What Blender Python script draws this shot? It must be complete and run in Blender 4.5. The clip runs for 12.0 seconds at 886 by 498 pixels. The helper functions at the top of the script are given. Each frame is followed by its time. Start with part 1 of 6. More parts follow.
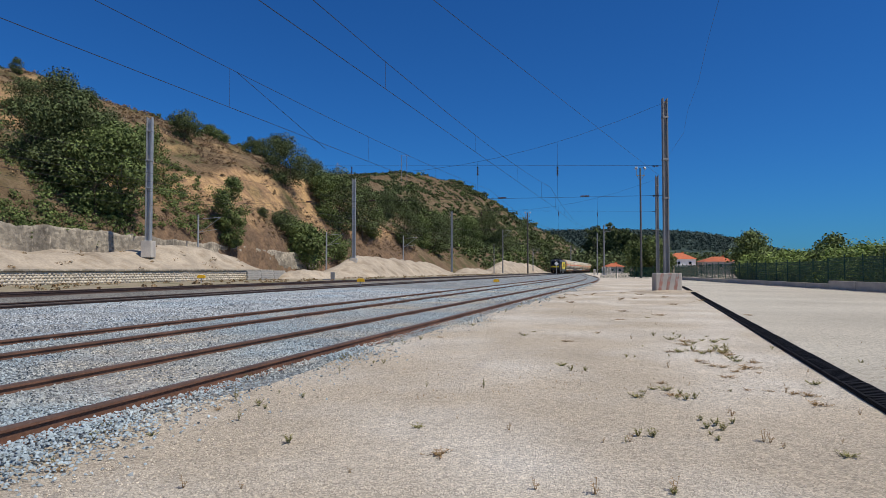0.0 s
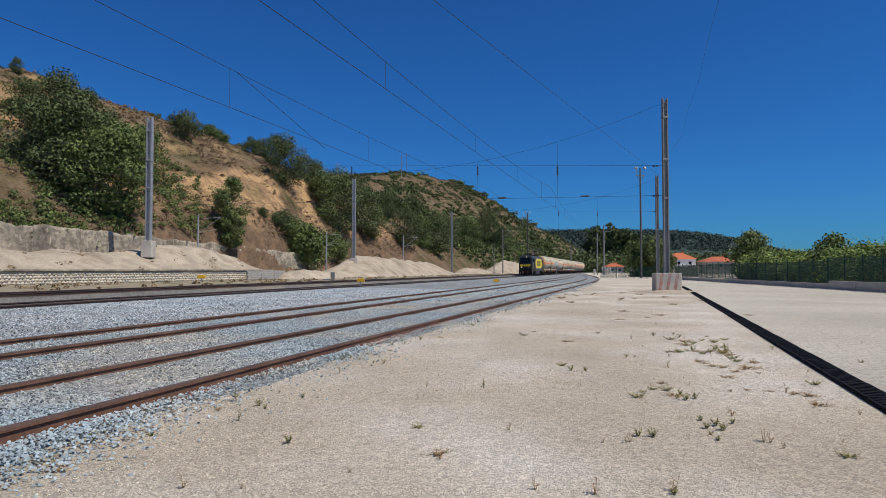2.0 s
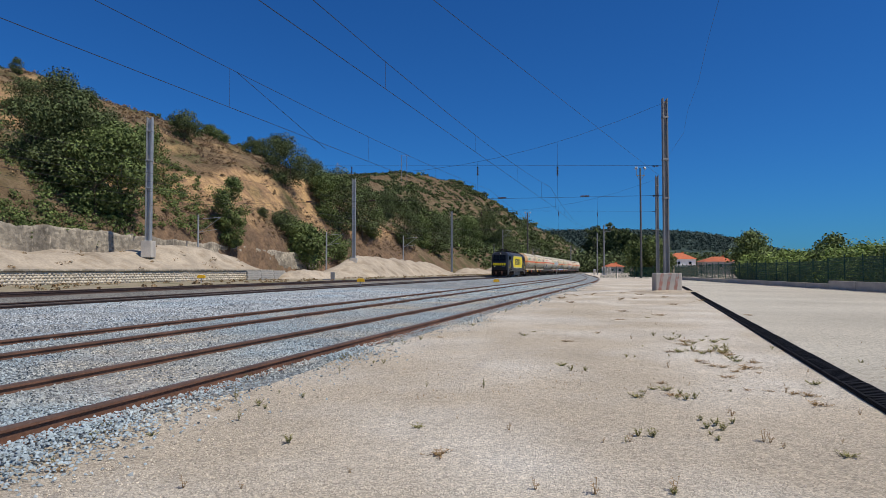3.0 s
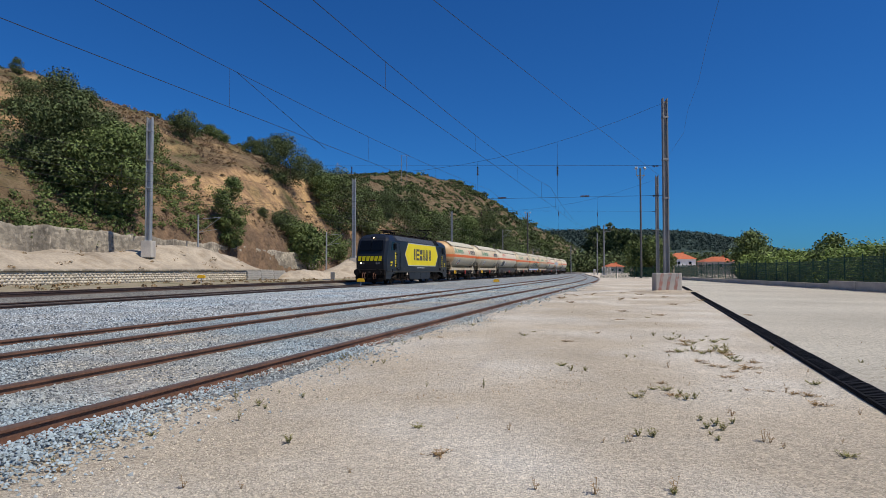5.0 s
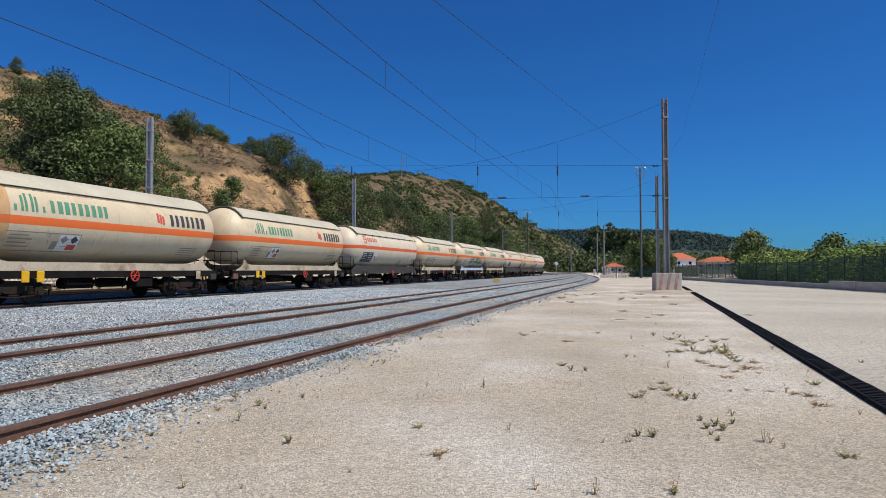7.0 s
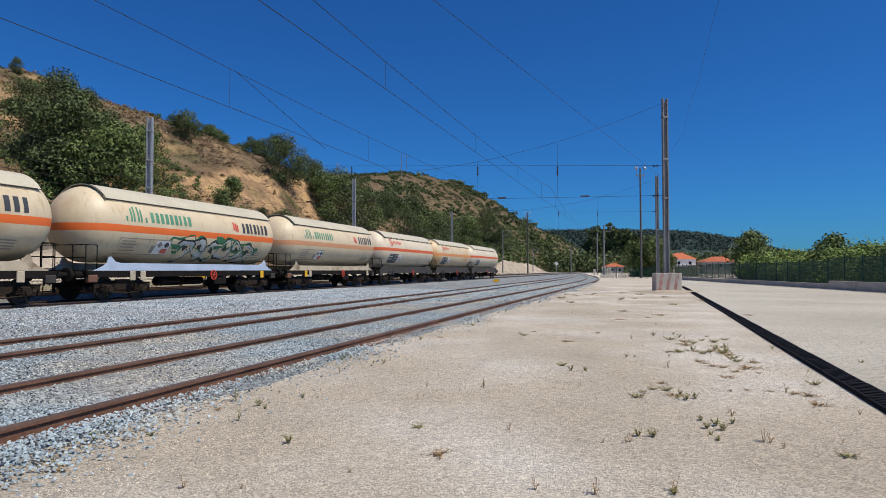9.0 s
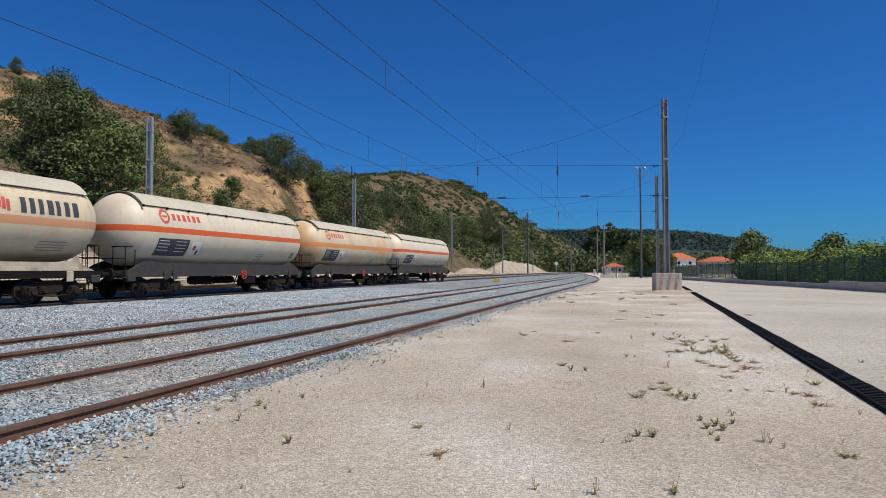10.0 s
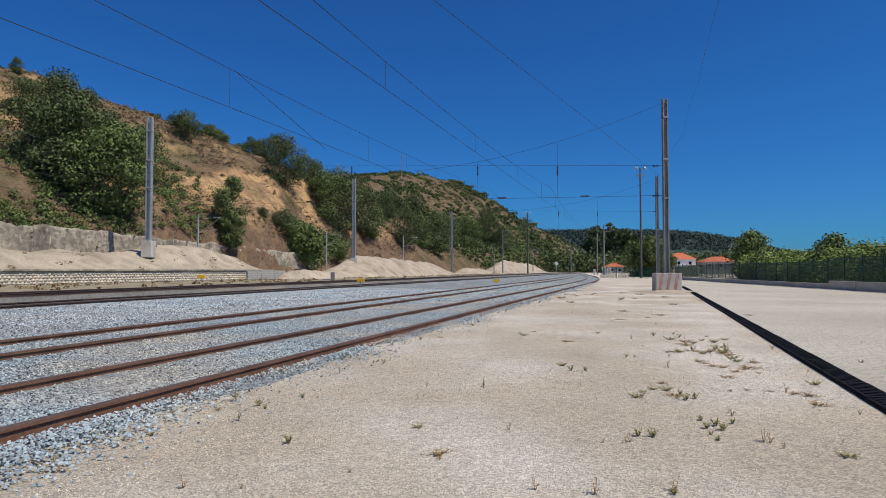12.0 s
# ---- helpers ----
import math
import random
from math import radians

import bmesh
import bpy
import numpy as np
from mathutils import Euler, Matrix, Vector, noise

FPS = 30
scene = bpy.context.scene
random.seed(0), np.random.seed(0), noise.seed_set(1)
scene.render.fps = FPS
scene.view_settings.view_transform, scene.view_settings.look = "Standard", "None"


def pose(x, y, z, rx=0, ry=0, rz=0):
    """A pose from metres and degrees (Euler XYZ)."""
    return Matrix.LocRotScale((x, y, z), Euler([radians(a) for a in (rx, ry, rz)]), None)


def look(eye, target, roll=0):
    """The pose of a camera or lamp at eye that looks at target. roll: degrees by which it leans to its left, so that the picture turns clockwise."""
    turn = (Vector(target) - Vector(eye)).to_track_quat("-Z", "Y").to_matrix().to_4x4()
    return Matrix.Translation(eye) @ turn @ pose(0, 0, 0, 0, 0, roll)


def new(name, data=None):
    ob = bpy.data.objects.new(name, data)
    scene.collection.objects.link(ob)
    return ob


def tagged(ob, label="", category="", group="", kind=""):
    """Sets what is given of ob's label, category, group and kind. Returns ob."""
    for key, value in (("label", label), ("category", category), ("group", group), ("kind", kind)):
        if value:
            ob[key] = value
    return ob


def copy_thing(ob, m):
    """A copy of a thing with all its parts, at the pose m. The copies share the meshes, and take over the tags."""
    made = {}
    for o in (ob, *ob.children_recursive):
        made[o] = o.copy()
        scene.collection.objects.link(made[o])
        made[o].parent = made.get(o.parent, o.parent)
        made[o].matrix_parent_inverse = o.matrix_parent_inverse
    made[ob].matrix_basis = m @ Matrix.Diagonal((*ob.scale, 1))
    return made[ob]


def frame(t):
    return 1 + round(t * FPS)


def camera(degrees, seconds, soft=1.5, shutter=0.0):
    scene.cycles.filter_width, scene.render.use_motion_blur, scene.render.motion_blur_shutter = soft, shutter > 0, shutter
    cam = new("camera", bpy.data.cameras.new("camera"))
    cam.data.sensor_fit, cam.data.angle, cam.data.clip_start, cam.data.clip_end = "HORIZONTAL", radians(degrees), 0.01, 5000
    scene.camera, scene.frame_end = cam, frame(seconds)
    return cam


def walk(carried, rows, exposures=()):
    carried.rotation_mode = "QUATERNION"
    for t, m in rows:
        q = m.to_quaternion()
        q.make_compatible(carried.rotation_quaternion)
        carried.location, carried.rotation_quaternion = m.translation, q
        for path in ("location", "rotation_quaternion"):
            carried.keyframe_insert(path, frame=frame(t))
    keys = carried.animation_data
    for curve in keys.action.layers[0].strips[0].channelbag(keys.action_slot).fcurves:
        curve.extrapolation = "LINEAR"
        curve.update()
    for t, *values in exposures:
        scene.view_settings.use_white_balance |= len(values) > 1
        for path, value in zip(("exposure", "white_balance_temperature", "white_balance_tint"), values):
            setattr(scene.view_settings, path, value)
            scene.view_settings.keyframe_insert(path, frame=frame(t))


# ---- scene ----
cam = camera(70.0, 12.0, soft=0.6)
CAM = pose(0, 0, 1.415, 91.9, 0, 0)
walk(cam, [(0.0, CAM), (12.0, CAM)], exposures=[(0.0, -0.1), (2.5, -0.1), (5.0, -0.09), (6.0, -0.1), (7.0, 0.04), (9.5, -0.01), (12.0, -0.05)])

# ---- light ----
SUN_AZ, SUN_EL = 117.0, 59.0   # compass from +Y towards +X, and height
world = bpy.data.worlds.new("sky")
scene.world = world
world.use_nodes = True
wn = world.node_tree.nodes
sky = wn.new("ShaderNodeTexSky")
sky.sky_type, sky.sun_disc = "NISHITA", False
sky.sun_elevation, sky.sun_rotation = radians(SUN_EL), radians(SUN_AZ)
sky.air_density, sky.dust_density, sky.ozone_density = 1.0, 0.3, 3.0
tone = wn.new("ShaderNodeMix")
tone.data_type, tone.blend_type = "RGBA", "MULTIPLY"
tone.inputs["Factor"].default_value = 1.0
tone.inputs["B"].default_value = (0.155, 0.57, 1.14, 1)   # the film's deep blue rendering of a clear sky
world.node_tree.links.new(sky.outputs[0], tone.inputs["A"])
world.node_tree.links.new(tone.outputs["Result"], wn["Background"].inputs[0])
wn["Background"].inputs[1].default_value = 0.08
sun_data = bpy.data.lights.new("sun", "SUN")
sun_data.energy, sun_data.angle, sun_data.color = 4.4, radians(0.5), (1.0, 0.94, 0.84)
sun = new("sun", sun_data)
sx, sy, sz = (math.sin(radians(SUN_AZ)) * math.cos(radians(SUN_EL)), math.cos(radians(SUN_AZ)) * math.cos(radians(SUN_EL)), math.sin(radians(SUN_EL)))
sun.matrix_world = look((sx * 50, sy * 50, sz * 50), (0, 0, 0))

# ---- materials ----


def mat(name, base, rough=0.8, metal=0.0, var=0.15, scale=3.0, fine=40.0, bump=0.0, bump_scale=60.0, tint=None, tint_amt=0.0, tint_scale=0.6,
        streak=None, streak_amt=0.0, island=0.0, objvar=0.0, emit=0.0, sheen_spec=0.5, cells=0.0, cell_scale=60.0):
    """Procedural surface: base colour with two scales of variation, optional stain tint, streaks that run down, bump."""
    m = bpy.data.materials.new(name)
    m.use_nodes = True
    nt = m.node_tree
    N, L = nt.nodes, nt.links
    b = N["Principled BSDF"]
    b.inputs["Roughness"].default_value, b.inputs["Metallic"].default_value = rough, metal
    b.inputs["Specular IOR Level"].default_value = sheen_spec
    tc = N.new("ShaderNodeTexCoord")

    def noise_node(sc, detail=4.0, stretch=None):
        n = N.new("ShaderNodeTexNoise")
        n.inputs["Scale"].default_value, n.inputs["Detail"].default_value = sc, detail
        if stretch:
            mp = N.new("ShaderNodeMapping")
            mp.inputs["Scale"].default_value = stretch
            L.new(tc.outputs["Object"], mp.inputs[0])
            L.new(mp.outputs[0], n.inputs["Vector"])
        else:
            L.new(tc.outputs["Object"], n.inputs["Vector"])
        return n

    def ramp(fac, lo, hi):
        r = N.new("ShaderNodeMapRange")
        r.inputs["From Min"].default_value, r.inputs["From Max"].default_value = lo, hi
        L.new(fac, r.inputs["Value"])
        return r.outputs[0]

    def mix(kind, fac, a, c):
        x = N.new("ShaderNodeMix")
        x.data_type, x.blend_type = "RGBA", kind
        for sock, v in ((x.inputs["Factor"], fac), (x.inputs["A"], a), (x.inputs["B"], c)):
            if hasattr(v, "is_linked"):
                L.new(v, sock)
            elif isinstance(v, (int, float)):
                sock.default_value = v
            else:
                sock.default_value = (*v[:3], 1)
        return x.outputs["Result"]

    def grey(val, amt):
        r = N.new("ShaderNodeMapRange")
        r.inputs["From Min"].default_value, r.inputs["From Max"].default_value = 0.3, 0.7
        r.inputs["To Min"].default_value, r.inputs["To Max"].default_value = 1 - amt, 1 + amt
        L.new(val, r.inputs["Value"])
        return r.outputs[0]

    col = mix("MIX", 0.0, base, base)
    if tint:
        col = mix("MIX", 0.0, base, tint)
        t = noise_node(tint_scale, 5)
        f = ramp(t.outputs["Fac"], 0.62 - 0.3 * tint_amt, 0.75 - 0.2 * tint_amt)
        col.node.inputs["Factor"].default_value = 0
        L.new(f, col.node.inputs["Factor"])
    if streak:
        st = noise_node(1.0, 4, (5.0, 5.0, 0.35))
        f = ramp(st.outputs["Fac"], 0.66 - 0.25 * streak_amt, 0.85 - 0.2 * streak_amt)
        col = mix("MIX", f, col, streak)
    if var:
        n1, n2 = noise_node(scale), noise_node(fine, 3)
        hv = N.new("ShaderNodeMath")
        hv.operation = "MULTIPLY"
        L.new(grey(n1.outputs["Fac"], var), hv.inputs[0])
        L.new(grey(n2.outputs["Fac"], var * 0.7), hv.inputs[1])
        cc = N.new("ShaderNodeCombineColor")
        for k in range(3):
            L.new(hv.outputs[0], cc.inputs[k])
        col = mix("MULTIPLY", 1.0, col, cc.outputs[0])
    if cells:
        vo = N.new("ShaderNodeTexVoronoi")
        vo.inputs["Scale"].default_value = cell_scale
        L.new(tc.outputs["Object"], vo.inputs["Vector"])
        sc = N.new("ShaderNodeSeparateColor")
        L.new(vo.outputs["Color"], sc.inputs[0])
        r = N.new("ShaderNodeMapRange")
        r.inputs["To Min"].default_value, r.inputs["To Max"].default_value = 1 - cells, 1 + cells * 0.7
        L.new(sc.outputs[0], r.inputs["Value"])
        cc = N.new("ShaderNodeCombineColor")
        for k in range(3):
            L.new(r.outputs[0], cc.inputs[k])
        col = mix("MULTIPLY", 1.0, col, cc.outputs[0])
    if island or objvar:
        g = N.new("ShaderNodeNewGeometry") if island else N.new("ShaderNodeObjectInfo")
        val = g.outputs["Random Per Island"] if island else g.outputs["Random"]
        amt = island or objvar
        r = N.new("ShaderNodeMapRange")
        r.inputs["To Min"].default_value, r.inputs["To Max"].default_value = 1 - amt, 1 + amt
        L.new(val, r.inputs["Value"])
        cc = N.new("ShaderNodeCombineColor")
        for k in range(3):
            L.new(r.outputs[0], cc.inputs[k])
        col = mix("MULTIPLY", 1.0, col, cc.outputs[0])
    L.new(col, b.inputs["Base Color"])
    if bump:
        bn = noise_node(bump_scale, 6)
        bp = N.new("ShaderNodeBump")
        bp.inputs["Strength"].default_value, bp.inputs["Distance"].default_value = 1.0, bump
        L.new(bn.outputs["Fac"], bp.inputs["Height"])
        L.new(bp.outputs[0], b.inputs["Normal"])
    if emit:
        b.inputs["Emission Color"].default_value = (*base, 1)
        b.inputs["Emission Strength"].default_value = emit
    return m


M_GRAVEL = mat("pale_gravel", (0.515, 0.435, 0.325), 0.95, var=0.13, scale=0.35, fine=9, bump=0.028, bump_scale=62, cells=0.36, cell_scale=56, tint=(0.64, 0.58, 0.485), tint_amt=0.6, tint_scale=0.3)
M_LOT = mat("compacted_gravel", (0.47, 0.425, 0.34), 0.95, var=0.1, scale=0.2, fine=7, bump=0.02, bump_scale=50, cells=0.28, cell_scale=30, tint=(0.50, 0.46, 0.375), tint_amt=0.5, tint_scale=0.1)
M_BALLAST = mat("grey_ballast", (0.24, 0.268, 0.275), 0.9, var=0.2, scale=0.5, fine=9, bump=0.06, bump_scale=24, cells=0.5, cell_scale=22, tint=(0.31, 0.295, 0.265), tint_amt=0.5, tint_scale=0.35)
M_OLDBALLAST = mat("old_ballast", (0.165, 0.158, 0.14), 0.95, var=0.25, scale=0.4, fine=9, bump=0.05, bump_scale=20, cells=0.45, cell_scale=18, tint=(0.25, 0.215, 0.16), tint_amt=0.55, tint_scale=0.3)
# dark brown ballast, with the shade under the train put into its colour
M_SHADEBALLAST = mat("shade_darkened_ballast", (0.105, 0.085, 0.066), 0.9, var=0.25, scale=0.5, fine=9, bump=0.05, bump_scale=20, cells=0.45, cell_scale=18)
M_VERGE = mat("dusty_verge", (0.33, 0.27, 0.185), 0.95, var=0.2, scale=0.5, fine=9, bump=0.04, bump_scale=8, tint=(0.14, 0.13, 0.06), tint_amt=0.6, tint_scale=0.5)
M_STONE_CHIP = mat("ballast_stone", (0.31, 0.37, 0.395), 0.85, var=0.2, scale=0.6, fine=60, island=0.34, tint=(0.40, 0.365, 0.30), tint_amt=0.55, tint_scale=0.3)
M_STONE_PALE = mat("pale_ballast_stone", (0.36, 0.385, 0.395), 0.85, var=0.2, scale=0.6, fine=60, island=0.36, tint=(0.30, 0.37, 0.42), tint_amt=0.45, tint_scale=0.25)
M_RUST = mat("rusty_steel", (0.15, 0.07, 0.04), 0.75, var=0.3, scale=2.0, fine=30, bump=0.002, bump_scale=80)
M_RUST_MAIN = mat("oily_rail_steel", (0.06, 0.034, 0.024), 0.7, var=0.3, scale=2.0, fine=30)
M_RAILHEAD = mat("worn_rail_head", (0.17, 0.105, 0.075), 0.5, 0.5, var=0.2, scale=1.0, fine=25)
M_RAILHEAD_MAIN = mat("bright_rail_head", (0.11, 0.075, 0.06), 0.4, 0.6, var=0.2, scale=1.0, fine=25)
M_SAND = mat("pale_sand", (0.405, 0.335, 0.247), 0.95, var=0.2, scale=0.5, fine=5, bump=0.12, bump_scale=2.2, tint=(0.30, 0.235, 0.16), tint_amt=0.35, tint_scale=0.6)
M_CONC = mat("grey_concrete", (0.34, 0.325, 0.295), 0.9, var=0.15, scale=1.2, fine=25, bump=0.004, bump_scale=40, streak=(0.2, 0.185, 0.16), streak_amt=0.4)
M_CONC_LIGHT = mat("pale_concrete", (0.52, 0.475, 0.41), 0.9, var=0.14, scale=1.0, fine=25, bump=0.003, bump_scale=40)
M_WALLSTONE = mat("white_wall_stone", (0.55, 0.485, 0.38), 0.9, var=0.12, scale=2.0, fine=20, island=0.22, bump=0.01, bump_scale=20)
M_MORTAR = mat("wall_mortar", (0.48, 0.415, 0.32), 0.95, var=0.15, scale=1.0, fine=12, bump=0.01, bump_scale=14)
M_OLDWALL = mat("old_render_wall", (0.33, 0.285, 0.215), 0.95, cells=0.3, cell_scale=3.2, var=0.28, scale=0.5, fine=3.5, bump=0.12, bump_scale=2.8, tint=(0.18, 0.155, 0.12), tint_amt=0.6, tint_scale=0.35, streak=(0.42, 0.36, 0.27), streak_amt=0.5)
M_GALV = mat("galvanised_steel", (0.36, 0.37, 0.375), 0.55, 0.35, var=0.12, scale=1.5, fine=18)
M_MASTCONC = mat("weathered_mast_steel", (0.235, 0.235, 0.235), 0.8, 0.1, var=0.16, scale=1.0, fine=20, streak=(0.15, 0.135, 0.125), streak_amt=0.4)
M_MASTDARK = mat("dark_weathered_mast", (0.11, 0.105, 0.10), 0.8, 0.1, var=0.16, scale=1.0, fine=20)
M_WIRE = mat("dark_copper_wire", (0.035, 0.032, 0.032), 0.6, 0.3, var=0.0)
M_INSUL = mat("brown_insulator", (0.045, 0.018, 0.013), 0.35, var=0.1)
M_YELLOW = mat("yellow_paint", (0.75, 0.42, 0.01), 0.5, var=0.06, scale=3, fine=30)
M_RED = mat("red_paint", (0.5, 0.045, 0.025), 0.5, var=0.1)
M_BLACK = mat("black_rubber_grate", (0.012, 0.012, 0.014), 0.9, var=0.2, scale=3, fine=40, sheen_spec=0.15)
M_WHITE = mat("white_paint", (0.75, 0.74, 0.72), 0.6, var=0.06, scale=1.0, fine=12)
M_ROOFTILE = mat("orange_roof_tile", (0.42, 0.115, 0.045), 0.85, var=0.2, scale=1.5, fine=12, objvar=0.15)
M_GREENFENCE = mat("green_mesh_fence", (0.007, 0.055, 0.036), 0.6, var=0.15)

# ---- geometry helpers ----


def mesh_of(name, bm, material, smooth=False):
    me = bpy.data.meshes.new(name)
    bm.to_mesh(me)
    bm.free()
    if material:
        me.materials.append(material)
    if smooth:
        me.polygons.foreach_set("use_smooth", [True] * len(me.polygons))
    return me


def part(name, bm, material, parent=None, label="", smooth=False):
    ob = new(name, mesh_of(name, bm, material, smooth))
    if parent:
        ob.parent = parent
    if label:
        ob["label"] = label
    return ob


def share(name, me, parent, m=None):
    ob = new(name, me)
    ob.parent = parent
    if m is not None:
        ob.matrix_basis = m
    return ob


def soup(name, verts, faces, material, parent=None, smooth=False):
    """A mesh from numpy arrays: verts (n,3), faces (m,k)."""
    me = bpy.data.meshes.new(name)
    verts, faces = np.asarray(verts, dtype=np.float32), np.asarray(faces, dtype=np.int32)
    k = faces.shape[1]
    me.vertices.add(len(verts))
    me.vertices.foreach_set("co", verts.ravel())
    me.loops.add(faces.size)
    me.loops.foreach_set("vertex_index", faces.ravel())
    me.polygons.add(len(faces))
    me.polygons.foreach_set("loop_start", np.arange(0, faces.size, k, dtype=np.int32))
    me.polygons.foreach_set("loop_total", np.full(len(faces), k, dtype=np.int32))
    if smooth:
        me.polygons.foreach_set("use_smooth", np.ones(len(faces), dtype=bool))
    me.update(calc_edges=True)
    me.materials.append(material)
    ob = new(name, me)
    if parent:
        ob.parent = parent
    return ob


def box(bm, c, s, rz=0.0, bevel=0.0, m=None):
    """A box of size s round c, turned rz degrees, with its edges bevelled."""
    mm = pose(*c, 0, 0, rz) @ Matrix.Diagonal((*s, 1))
    if m is not None:
        mm = m @ mm
    r = bmesh.ops.create_cube(bm, size=1.0, matrix=mm)
    if bevel:
        es = {e for v in r["verts"] for e in v.link_edges}
        bmesh.ops.bevel(bm, geom=list(es), offset=bevel, segments=1, affect="EDGES")
    return bm


def rod(bm, a, b, r, r2=None, seg=8):
    """A round bar from a to b."""
    a, b = Vector(a), Vector(b)
    q = (b - a).to_track_quat("Z", "Y").to_matrix().to_4x4()
    bmesh.ops.create_cone(bm, cap_ends=True, segments=seg, radius1=r, radius2=r if r2 is None else r2, depth=(b - a).length, matrix=Matrix.Translation((a + b) / 2) @ q)
    return bm


def prism(bm, poly, axis, lo, hi):
    """A polygon of 2D points swept along x, y or z from lo to hi."""
    def at(p, h):
        return {"x": (h, p[0], p[1]), "y": (p[0], h, p[1]), "z": (p[0], p[1], h)}[axis]
    a = [bm.verts.new(at(p, lo)) for p in poly]
    b = [bm.verts.new(at(p, hi)) for p in poly]
    n = len(poly)
    bm.faces.new(a)
    bm.faces.new(b[::-1])
    for i in range(n):
        bm.faces.new((a[(i + 1) % n], a[i], b[i], b[(i + 1) % n]))
    bmesh.ops.recalc_face_normals(bm, faces=bm.faces[:])
    return bm


def lathe(bm, prof, m=None, seg=40, arc=(0.0, 360.0), closed=True):
    """Profile of (x, r) turned about the x axis; arc in degrees from straight up towards +y."""
    full = arc[1] - arc[0] >= 359.9
    n = seg if full else seg + 1
    rings = []
    for x, r in prof:
        ring = []
        for i in range(n):
            a = radians(arc[0] + (arc[1] - arc[0]) * i / seg)
            p = Vector((x, r * math.sin(a), r * math.cos(a)))
            ring.append(bm.verts.new(m @ p if m is not None else p))
        rings.append(ring)
    for r0, r1 in zip(rings, rings[1:]):
        for i in range(n if full else n - 1):
            j = (i + 1) % n
            bm.faces.new((r0[i], r0[j], r1[j], r1[i]))
    if closed and full:
        bm.faces.new(rings[0])
        bm.faces.new(rings[-1][::-1])
    bmesh.ops.recalc_face_normals(bm, faces=bm.faces[:])
    return bm


def sweep(bm, pts, prof):
    """A closed profile of (side, up) swept along level points."""
    rings = []
    n = len(pts)
    for i, p in enumerate(pts):
        d = (Vector(pts[min(i + 1, n - 1)]) - Vector(pts[max(i - 1, 0)])).normalized()
        side = Vector((d.y, -d.x, 0)).normalized()
        rings.append([bm.verts.new(Vector(p) + side * a + Vector((0, 0, b))) for a, b in prof])
    k = len(prof)
    for r0, r1 in zip(rings, rings[1:]):
        for i in range(k):
            bm.faces.new((r0[i], r0[(i + 1) % k], r1[(i + 1) % k], r1[i]))
    bm.faces.new(rings[0])
    bm.faces.new(rings[-1][::-1])
    bmesh.ops.recalc_face_normals(bm, faces=bm.faces[:])
    return bm


# ---- plan: u runs along the main track away from the camera, v to its right ----
TH = 0.2878
DU, DV, OR = Vector((math.sin(TH), math.cos(TH), 0)), Vector((math.cos(TH), -math.sin(TH), 0)), Vector((-16.763, 20.0, 0))
RAIL = 0.17
RZ_TRACK = math.degrees(math.atan2(DU.y, DU.x))


def uv(u, v, z=0.0):
    return OR + DU * u + DV * v + Vector((0, 0, z))


def smooth_interp(x, xs, ys):
    """Piecewise cosine-free cubic through the given stations."""
    i = max(0, min(len(xs) - 2, int(np.searchsorted(xs, x)) - 1))
    def slope(k):
        a, b = max(k - 1, 0), min(k + 1, len(xs) - 1)
        return (ys[b] - ys[a]) / (xs[b] - xs[a])
    h = xs[i + 1] - xs[i]
    t = (x - xs[i]) / h
    t = max(0.0, min(1.0, t))
    return ((2 * t**3 - 3 * t**2 + 1) * ys[i] + (t**3 - 2 * t**2 + t) * h * slope(i) + (-2 * t**3 + 3 * t**2) * ys[i + 1] + (t**3 - t**2) * h * slope(i + 1))


LINE_A = ([-60, -10, 10, 30, 55, 75, 100, 135, 180, 240, 300], [15.9, 16.1, 16.3, 16.65, 17.0, 16.6, 15.3, 12.2, 8.0, 3.6, 0.6])
LINE_B = ([-60, 0, 75, 100, 130, 180, 240, 300], [11.85, 11.85, 11.75, 11.0, 9.3, 5.8, 2.2, 0.3])
LINE_C = ([-80, 800], [0.0, 0.0])
LINE_D = ([-60, 400], [-4.6, -4.6])


def line_v(line, u):
    return smooth_interp(u, line[0], line[1])


def stations(u0, u1):
    us, u = [], u0
    while u < u1:
        us.append(u)
        u += 2.0 if u < 60 else 5.0
    return us + [u1]


# ---- ground ----
bm = bmesh.new()
xs = sorted({*range(-60, 81, 4), -2400, -1200, -600, -300, -150, 120, 200, 300, 600, 1200, 2400})
ys = sorted({*range(-40, 121, 4), -1200, -400, -150, 160, 240, 400, 800, 1600, 3000})
grid = {(x, y): bm.verts.new((x, y, 0.018 * noise.noise((x * 0.13, y * 0.13, 3)) - 0.02)) for x in xs for y in ys}
for x0, x1 in zip(xs, xs[1:]):
    for y0, y1 in zip(ys, ys[1:]):
        bm.faces.new((grid[x0, y0], grid[x1, y0], grid[x1, y1], grid[x0, y1]))
ground = part("ground", bm, M_GRAVEL, smooth=True)
tagged(ground, "pale beige gravel ground beside the railway tracks", "ground", kind="structure")


